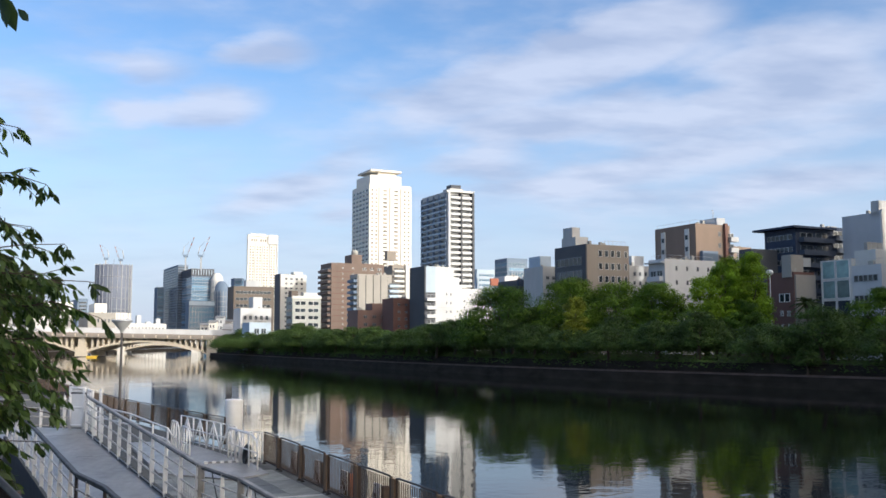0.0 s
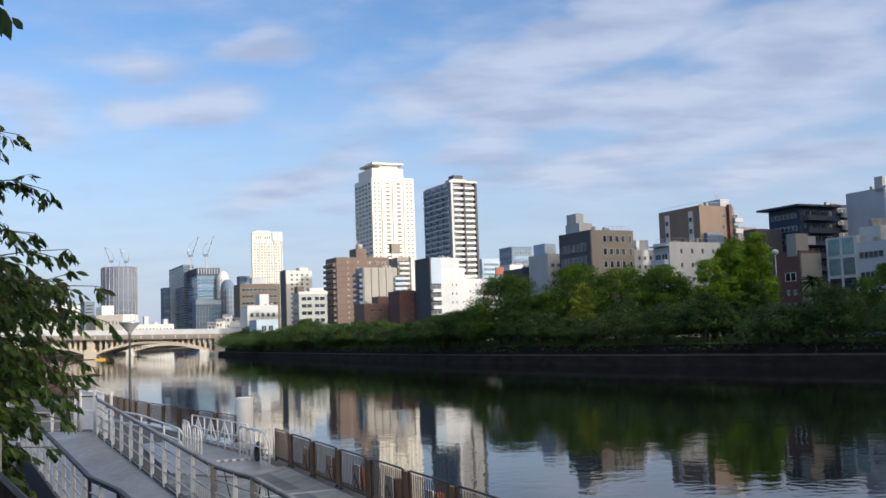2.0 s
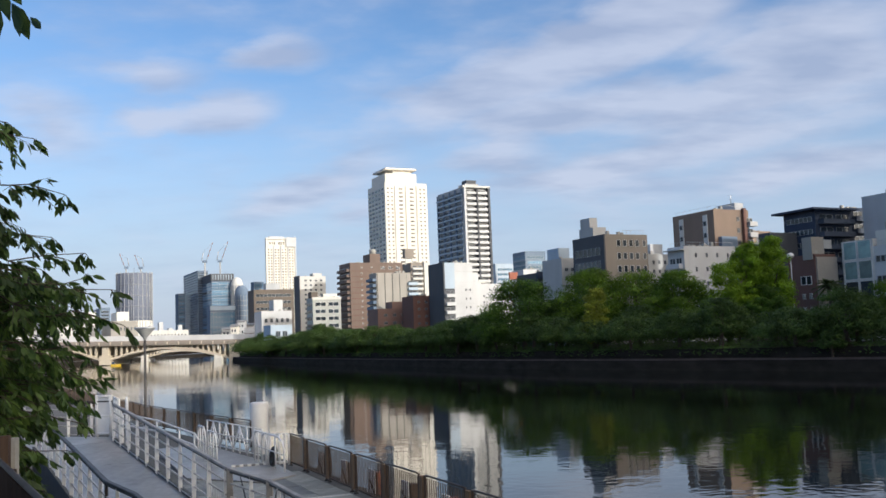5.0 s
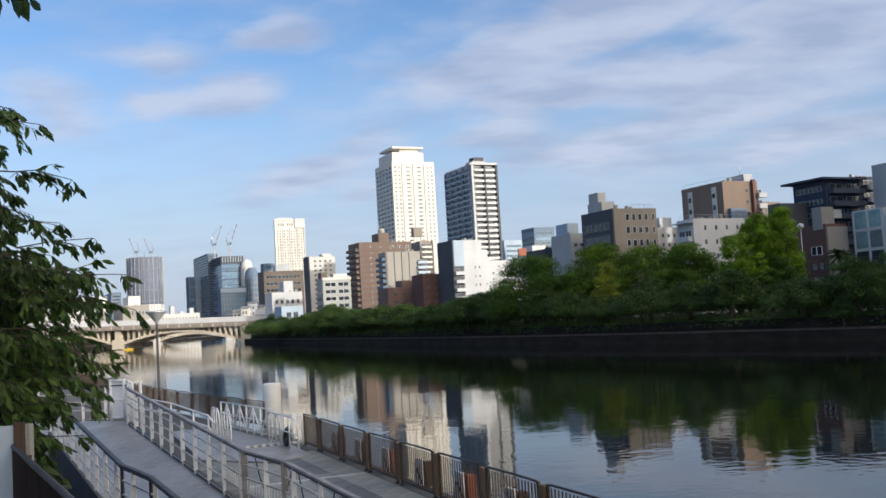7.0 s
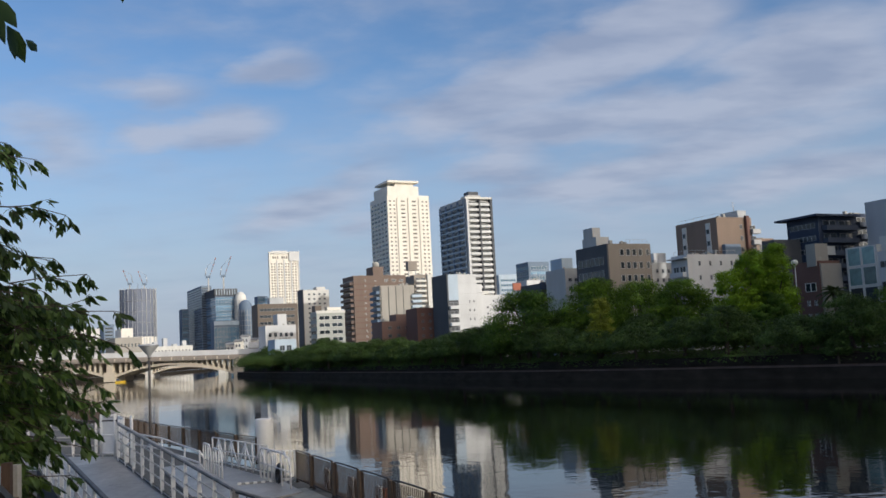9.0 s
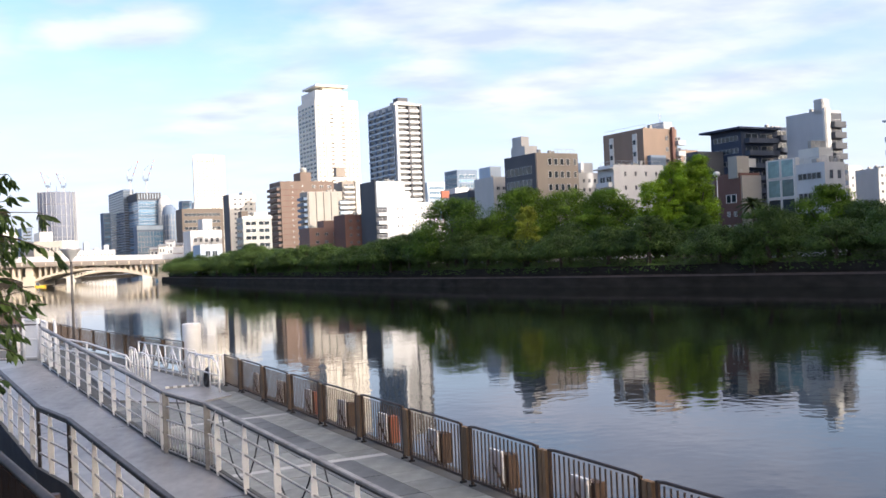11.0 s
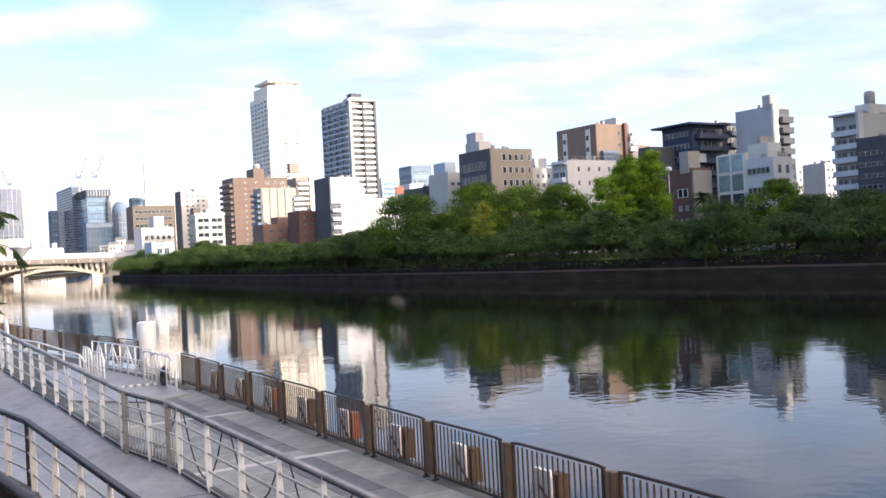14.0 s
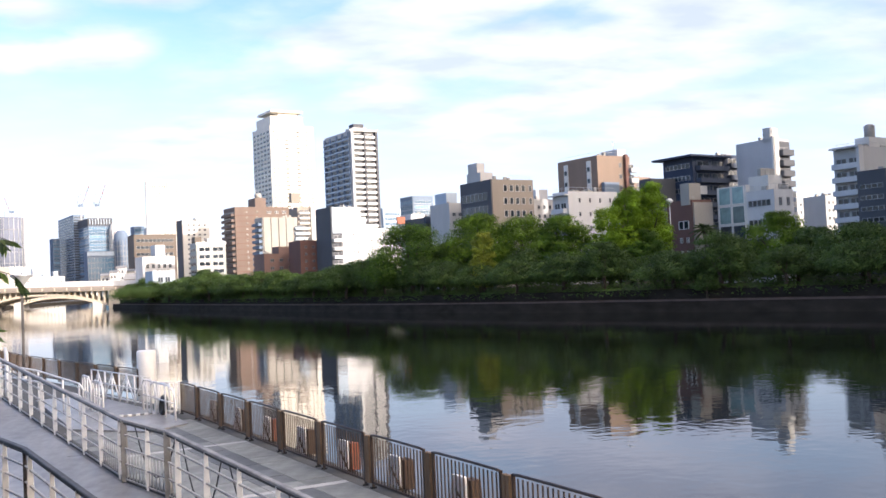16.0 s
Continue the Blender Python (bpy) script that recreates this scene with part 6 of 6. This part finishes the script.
KINDS = [
    ("cherry_tree", "dark green broad leafy tree on the far bank", "leaf_dark", 0.0),
    ("camphor_tree", "tall dense green tree in the riverside park", "leaf_mid", 0.0),
    ("bright_tree", "tall bright yellow green tree in the park", "leaf_bright", 1.0),
    ("yellow_bush_tree", "small yellow green tree among darker trees", "leaf_yellow", 1.0),
    ("park_tree", "broad round sunlit green tree in the park", "leaf_sunny", 0.0),
]
BACK_TREES = [
    (-38.9, 295.6, 11.7, 17.2, 0),
    (-23.5, 274.4, 10.1, 17.7, 0),
    (-8.8, 243.3, 8.9, 12.9, 0),
    (5.3, 206.8, 10.1, 9.2, 0),
    (14.6, 187.9, 17.6, 13.9, 1),
    (21.6, 186.3, 13.3, 8.9, 0),
    (27.8, 185.8, 18.9, 13.3, 4),
    (36.0, 181.8, 18.1, 13.6, 4),
    (41.7, 173.4, 17.1, 10.4, 4),
    (45.3, 156.0, 16.8, 4.8, 2),
    (49.5, 157.0, 20.0, 4.9, 2),
    (53.3, 157.6, 20.8, 5.0, 2),
    (50.5, 154.5, 13.0, 6.5, 1),
    (55.8, 143.0, 8.9, 7.8, 0),
    (63.7, 144.7, 10.2, 7.0, 0),
    (68.1, 142.0, 14.4, 9.1, 4),
    (70.8, 135.0, 11.5, 9.5, 0),
    (73.9, 128.0, 11.5, 9.5, 0),
    (-66.5, 350.9, 8.6, 20.4, 0),
    (25.4, 165.6, 14.1, 3.4, 3),
]
for i, (x, y, top, wd, kind) in enumerate(BACK_TREES):
    nm, lab, ma, sh = KINDS[kind]
    tree(nm, lab, x, y, LAND_Z, top, wd * (1.4 if sh > 0.5 else 1.48), M[ma], 11 + i, sh, leaf=0.27 if kind == 3 else 0.33, low=0.12, dens=116)

# front row of low cherry trees along the quay
row = [(x, y, LAND_Z) for x, y in offset(FAR_EDGE, 5.0)[2:10]]
s, k = 2.0, 0
rng0 = np.random.default_rng(4)
models = []
while s < length(row):
    p, d = along(row, s)
    hh = 6.2 + rng0.uniform(-1.6, 1.7)
    if len(models) < 7:
        models.append(tree("cherry_tree", "low spreading dark green cherry tree on the quay", p.x, p.y, LAND_Z + 0.1, LAND_Z + hh + 0.1, 9.8 + rng0.uniform(-1.2, 2), M["leaf_dark"], 60 + k, 0.0, 0.27, 0.25, 105))
    else:
        copy_thing(models[k % 7], pose(p.x + rng0.normal(0, 0.9), p.y + rng0.normal(0, 0.9), LAND_Z + 0.05, 0, 0, rng0.uniform(0, 360)) @ Matrix.Diagonal((*[rng0.uniform(0.82, 1.25)] * 3, 1)))
    s += 9.0 + rng0.uniform(-1.8, 1.8)
    k += 1

# second row of trees behind the first
row = [(x, y, LAND_Z) for x, y in offset(FAR_EDGE, 12.5)[3:10]]
s = 4.0
while s < length(row):
    p, d = along(row, s)
    sc = rng0.uniform(0.9, 1.3)
    copy_thing(models[int(rng0.integers(0, 7))], pose(p.x, p.y, LAND_Z + 0.1, 0, 0, rng0.uniform(0, 360)) @ Matrix.Diagonal((sc, sc, sc, 1)))
    s += 9.6 + rng0.uniform(-1.5, 1.5)

# bush hanging over the quay edge
copy_thing(models[2], pose(49.2, 124.3, 1.9, 0, 0, 70) @ Matrix.Diagonal((0.42, 0.42, 0.5, 1)))
# unseen cherry tree added behind the viewpoint; its crown dims the board fence and slope
canopy = tree("near_bank_cherry_tree", "unseen cherry tree added on the near bank to block sky light", -3.0, -3.7, 3.9, 12.6, 9.5, M["leaf_dark"], 91, 0.0, 0.2, 0.38, 150)
canopy["group"] = "cherry trees on the near bank"

# palm
t = thing("palm_tree", pose(64.2, 161.5, LAND_Z), "palm with drooping fronds in front of a brick house", "palm")
ph = 13.8 - LAND_Z - 1.2
bm = bmesh.new()
tube(bm, [(0, 0, 0), (0.1, 0, ph * 0.5), (0, 0.1, ph)], [0.34, 0.27, 0.24], 10)
part("trunk", bm, M["bark"], t)
rngp = np.random.default_rng(3)
for k in range(30):
    az, el = k * 2.4, rngp.uniform(-0.5, 1.2)
    ln = rngp.uniform(2.3, 3.1)
    bm = bmesh.new()
    prev = None
    for i in range(9):
        f = i / 8
        r = ln * f * math.cos(el) + 0.1
        z = ph + ln * f * math.sin(el) - 1.3 * f * f
        c = Vector((r * math.cos(az), r * math.sin(az), z))
        sd = Vector((-math.sin(az), math.cos(az), 0)) * (0.38 * math.sin(math.pi * min(1, f * 0.9 + 0.1)))
        cur = [bm.verts.new(c - sd - Vector((0, 0, 0.2))), bm.verts.new(c), bm.verts.new(c + sd - Vector((0, 0, 0.2)))]
        if prev:
            bm.faces.new((prev[0], prev[1], cur[1], cur[0]))
            bm.faces.new((prev[1], prev[2], cur[2], cur[1]))
        prev = cur
    part("frond", bm, M["palm_leaf"], t)

# low hedge in front of the trees
rngh = np.random.default_rng(9)
hedge_line = [(x, y, 3.0) for x, y in offset(FAR_EDGE, 4.3)[2:10]]
pts, L = [], length(hedge_line)
for k in range(5000):
    p, d = along(hedge_line, rngh.uniform(0, L))
    pts.append((p.x + rngh.normal(0, 0.4), p.y + rngh.normal(0, 0.4), 3.1 + abs(rngh.normal(0, 0.6))))
for k in range(17000):
    p, d = along(hedge_line, rngh.uniform(0, L))
    n = Vector((d.y, -d.x, 0))
    p = p + n * rngh.uniform(3.0, 8.5)
    pts.append((p.x, p.y, 3.0 + 2.4 * rngh.uniform(0, 1) ** 1.2))
# undergrowth between the two rows of trees
for k in range(22000):
    p, d = along(hedge_line, rngh.uniform(0, L))
    p = p + Vector((d.y, -d.x, 0)) * rngh.uniform(8.0, 15.0)
    pts.append((p.x, p.y, 3.0 + 2.9 * rngh.uniform(0, 1)))
# shrubs that spill over the retaining wall in uneven tufts
for k in range(16000):
    s = rngh.uniform(0, L)
    if math.sin(s * 0.23) + math.sin(s * 0.61 + 1.0) + 0.7 * math.sin(s * 1.7) < rngh.uniform(-1.4, 1.6):
        continue
    p, d = along(hedge_line, s)
    n = Vector((d.y, -d.x, 0))
    p = p - n * abs(rngh.normal(0.9, 0.35))
    pts.append((p.x, p.y, 3.25 - 1.1 * rngh.uniform(0, 1) ** 1.6))
pts = np.array(pts)
hedge = new("hedge", leaf_cloud("hedge", pts, np.tile([0, -0.7, 0.7], (len(pts), 1)), 0.42, M["leaf_dark"], rngh))
tagged(hedge, "low dark green hedge along the quay path", "hedge", kind="stuff")


# ----------------------------------------------------- near cherry branches
def leaf_shape(bm, base, tip, side, width, fold, slot=0):
    """A pointed leaf with a folded midrib and a drip tip."""
    base, tip, side = Vector(base), Vector(tip), Vector(side)
    ax = tip - base
    nrm = side.cross(ax).normalized()
    rows = []
    for f, w in ((0.0, 0.04), (0.26, 0.85), (0.58, 0.95), (0.85, 0.35), (1.0, 0.0)):
        c = base + ax * f - nrm * ax.length * 0.12 * f * f
        if w == 0:
            rows.append([bm.verts.new(c)])
        else:
            o = side * width * 0.5 * w
            rows.append([bm.verts.new(c - o + nrm * fold * w * width), bm.verts.new(c), bm.verts.new(c + o + nrm * fold * w * width)])
    for r0, r1 in zip(rows, rows[1:]):
        if len(r1) == 3:
            bm.faces.new((r0[0], r0[1], r1[1], r1[0])).smooth = True
            bm.faces.new((r0[1], r0[2], r1[2], r1[1])).smooth = True
        else:
            bm.faces.new((r0[0], r0[1], r1[0])).smooth = True
            bm.faces.new((r0[1], r0[2], r1[0])).smooth = True


near = thing("near_cherry_tree", pose(-10.14, 11.44, 3.9), "cherry tree with drooping green leaves close by", "tree")
ORG = Vector((-10.2, 11.6, 3.9))
bm = bmesh.new()
tube(bm, [(0, 0, -0.3), (0.1, 0.1, 1.0), (0.0, 0.3, 2.2), (0.3, 0.6, 3.4), (0.2, 0.9, 5.8)], [0.3, 0.24, 0.2, 0.14, 0.05], 12)
part("trunk", bm, M["bark"], near)
random.seed(21)
TIPS = [
    (-4.87, 13.05, 8.03),
    (-5.48, 13.39, 8.80),
    (-5.96, 13.76, 9.17),
    (-4.53, 12.72, 7.18),
    (-5.40, 13.89, 7.52),
    (-4.09, 12.36, 6.61),
    (-3.90, 12.19, 6.30),
    (-4.66, 13.38, 6.39),
    (-4.26, 12.62, 5.79),
    (-4.20, 12.25, 5.46),
    (-5.21, 13.99, 6.11),
    (-4.43, 12.07, 5.12),
    (-4.42, 11.70, 4.77),
    (-4.57, 11.52, 4.39),
    (-4.82, 11.32, 4.37),
    (-5.34, 12.74, 6.75),
    (-5.45, 13.64, 5.51),
    (-5.42, 12.90, 4.70),
    (-5.28, 12.01, 5.84),
    (-5.71, 13.06, 7.81),
    (-5.56, 12.46, 5.16),
    (-4.74, 12.83, 5.66),
    (-5.77, 12.31, 7.08),
    (-4.82, 11.59, 6.09),
    (-4.87, 13.53, 6.93),
    (-4.96, 12.67, 5.12),
    (-5.39, 13.17, 6.41),
    (-6.21, 13.96, 6.46),
    (-5.72, 13.24, 5.39),
    (-5.08, 12.31, 4.49),
    (-4.61, 12.01, 5.88),
    (-6.00, 13.21, 8.44),
    (-4.52, 11.95, 6.67),
]
crown = bmesh.new()
TIPS += [(x - random.uniform(0.5, 1.5), y + random.gauss(0, 0.5), z + random.gauss(-0.1, 0.4)) for x, y, z in TIPS[3:]]
TIPS += [(x + random.uniform(-1.0, -0.1), y + random.gauss(0, 0.5), z + random.gauss(-0.1, 0.35)) for x, y, z in TIPS]
TIPS += [(random.uniform(-6.6, -5.2), random.uniform(11.6, 13.6), random.uniform(4.4, 7.4)) for _ in range(36)]
TIPS += [(random.uniform(-5.3, -4.62), random.uniform(10.9, 12.2), random.uniform(4.65, 5.9)) for _ in range(22)]
for tip in TIPS:
    tip = Vector(tip) - ORG
    start = Vector((random.uniform(-0.1, 0.3), random.uniform(0.2, 0.8), min(5.4, max(0.9, tip.z + random.uniform(-0.3, 0.6)))))
    mid = start.lerp(tip, 0.55) + Vector((0, 0, 0.35 + random.uniform(-0.1, 0.25)))
    pts = []
    for i in range(13):
        f = i / 12
        p = start * (1 - f) ** 2 + mid * 2 * f * (1 - f) + tip * f * f
        pts.append(p + Vector((random.gauss(0, 0.05), random.gauss(0, 0.05), random.gauss(0, 0.06))))
    bm = bmesh.new()
    tube(bm, pts, [0.03 * (1 - i / 12.5) + 0.004 for i in range(13)], 6)
    part("branch", bm, M["bark"], near)
    for i in range(3, 13):
        for side_twig in range(5 if i < 12 else 2):
            d = (pts[min(i + 1, 12)] - pts[i - 1]).normalized()
            out = Vector((random.gauss(0, 1), random.gauss(0, 1), random.gauss(-0.3, 0.5)))
            tw = (d * 0.9 + out * 0.55).normalized()
            ln = random.uniform(0.18, 0.5) if i < 12 else 0.15
            q0 = pts[i]
            q1 = q0 + tw * ln + Vector((0, 0, -0.05))
            tube(crown, [q0, q0.lerp(q1, 0.5) + Vector((0, 0, 0.015)), q1], [0.005, 0.004, 0.002], 4, 1, False)
            for j in range(7):
                b0 = q0.lerp(q1, 0.22 + 0.13 * j)
                dirn = (tw * 0.7 + Vector((random.gauss(0, 0.5), random.gauss(0, 0.5), random.gauss(-0.85, 0.25)))).normalized()
                L_ = random.uniform(0.10, 0.19)
                sd = dirn.cross(Vector((random.gauss(0, 1), random.gauss(0, 1), random.gauss(0, 1)))).normalized()
                leaf_shape(crown, b0, b0 + dirn * L_, sd, L_ * 0.36, random.uniform(0.05, 0.22))
ob = part("crown", crown, [M["leaf_near"], M["bark"]], near, "drooping pointed green leaves")
ob["kind"] = "stuff"

# leaves hanging close over the viewpoint
HANG = [
    ((-1.200, 4.420, 7.700), (-1.170, 4.390, 7.340), 0.108),
    ((-1.090, 4.270, 7.610), (-1.060, 4.260, 7.230), 0.150),
    ((-1.090, 4.420, 7.660), (-1.000, 4.380, 7.440), 0.078),
    ((-1.310, 4.270, 7.660), (-1.330, 4.230, 7.380), 0.132),
    ((-1.540, 4.570, 7.730), (-1.580, 4.510, 7.580), 0.090),
    ((-1.700, 4.560, 7.750), (-1.680, 4.510, 7.590), 0.078),
    ((-2.140, 5.480, 7.800), (-1.980, 5.410, 7.580), 0.076),
    ((-2.120, 5.360, 7.730), (-1.980, 5.300, 7.460), 0.071),
    ((-2.080, 5.240, 7.600), (-2.000, 5.200, 7.300), 0.091),
    ((-2.090, 5.500, 7.650), (-1.990, 5.430, 7.430), 0.066),
    ((-2.110, 5.550, 7.670), (-1.970, 5.490, 7.430), 0.086),
    ((-2.050, 5.630, 7.620), (-1.940, 5.550, 7.510), 0.045),
    ((-2.320, 5.460, 7.890), (-2.200, 5.410, 7.590), 0.101),
    ((-1.880, 4.690, 7.760), (-1.810, 4.650, 7.490), 0.091),
]
LIFT = Vector((-0.023, -0.08, 0.075))
for a, b, wd in HANG:
    a, b = Vector(a) - ORG + LIFT, Vector(b) - ORG + LIFT
    bm = bmesh.new()
    side = (b - a).cross(Vector((random.gauss(0, 0.3), 1, random.gauss(0, 0.2)))).normalized()
    leaf_shape(bm, a, b, side, wd, 0.14)
    part("leaf", bm, M["leaf_near"], near)
bm = bmesh.new()
tube(bm, [Vector(p) - ORG for p in ((-4.760, 5.910, 9.900), (-2.620, 5.230, 8.460), (-1.770, 4.990, 8.090), (-1.200, 4.870, 7.860))], [0.02, 0.014, 0.010, 0.005], 6)
part("branch", bm, M["bark"], near)

# ------------------------------------------------------------ paving pieces
ang = math.degrees(math.atan2(0.917, -0.398))
pv = bpy.data.objects["pavement_bed"]
PW = 0.86
bm = bmesh.new()
box(bm, 0.006, 0.006, -0.06, PW - 0.006, PW - 0.006, 0)
PAVER = mesh_of(bm, "paver", M["paver"])
origin = Vector((8.0, 3.4, WALK_Z))
u = Vector((-0.398, 0.917, 0)).normalized()
w = Vector((-0.917, -0.398, 0)).normalized()
rngv = np.random.default_rng(8)
bm = bmesh.new()
box(bm, 0.006, 0.006, -0.06, 0.26, PW - 0.006, 0)
PALE = mesh_of(bm, "strip", M["paver_pale"])
bm = bmesh.new()
box(bm, 0.27, 0.006, -0.06, PW - 0.006, PW - 0.006, 0)
SHORT = mesh_of(bm, "paver", M["paver"])
bm = bmesh.new()
box(bm, 0.006, 0.006, -0.06, PW - 0.006, PW - 0.006, 0)
DARK = mesh_of(bm, "paver", M["paver_dark"])
for i in range(38):
    for j in range(7):
        p = origin + u * (PW * i) + w * (0.1 + PW * j)
        at_ = Matrix.Translation(p + Vector((0, 0, float(rngv.uniform(-0.004, 0.003))))) @ pose(0, 0, 0, 0, 0, ang)
        if i % 8 == 7:
            part("paver", PALE, None, pv, "pale granite strip", at=at_)
            part("paver", SHORT, None, pv, at=at_)
        else:
            part("paver", DARK if j == 1 or (j == 4 and i % 3) else PAVER, None, pv, at=at_)
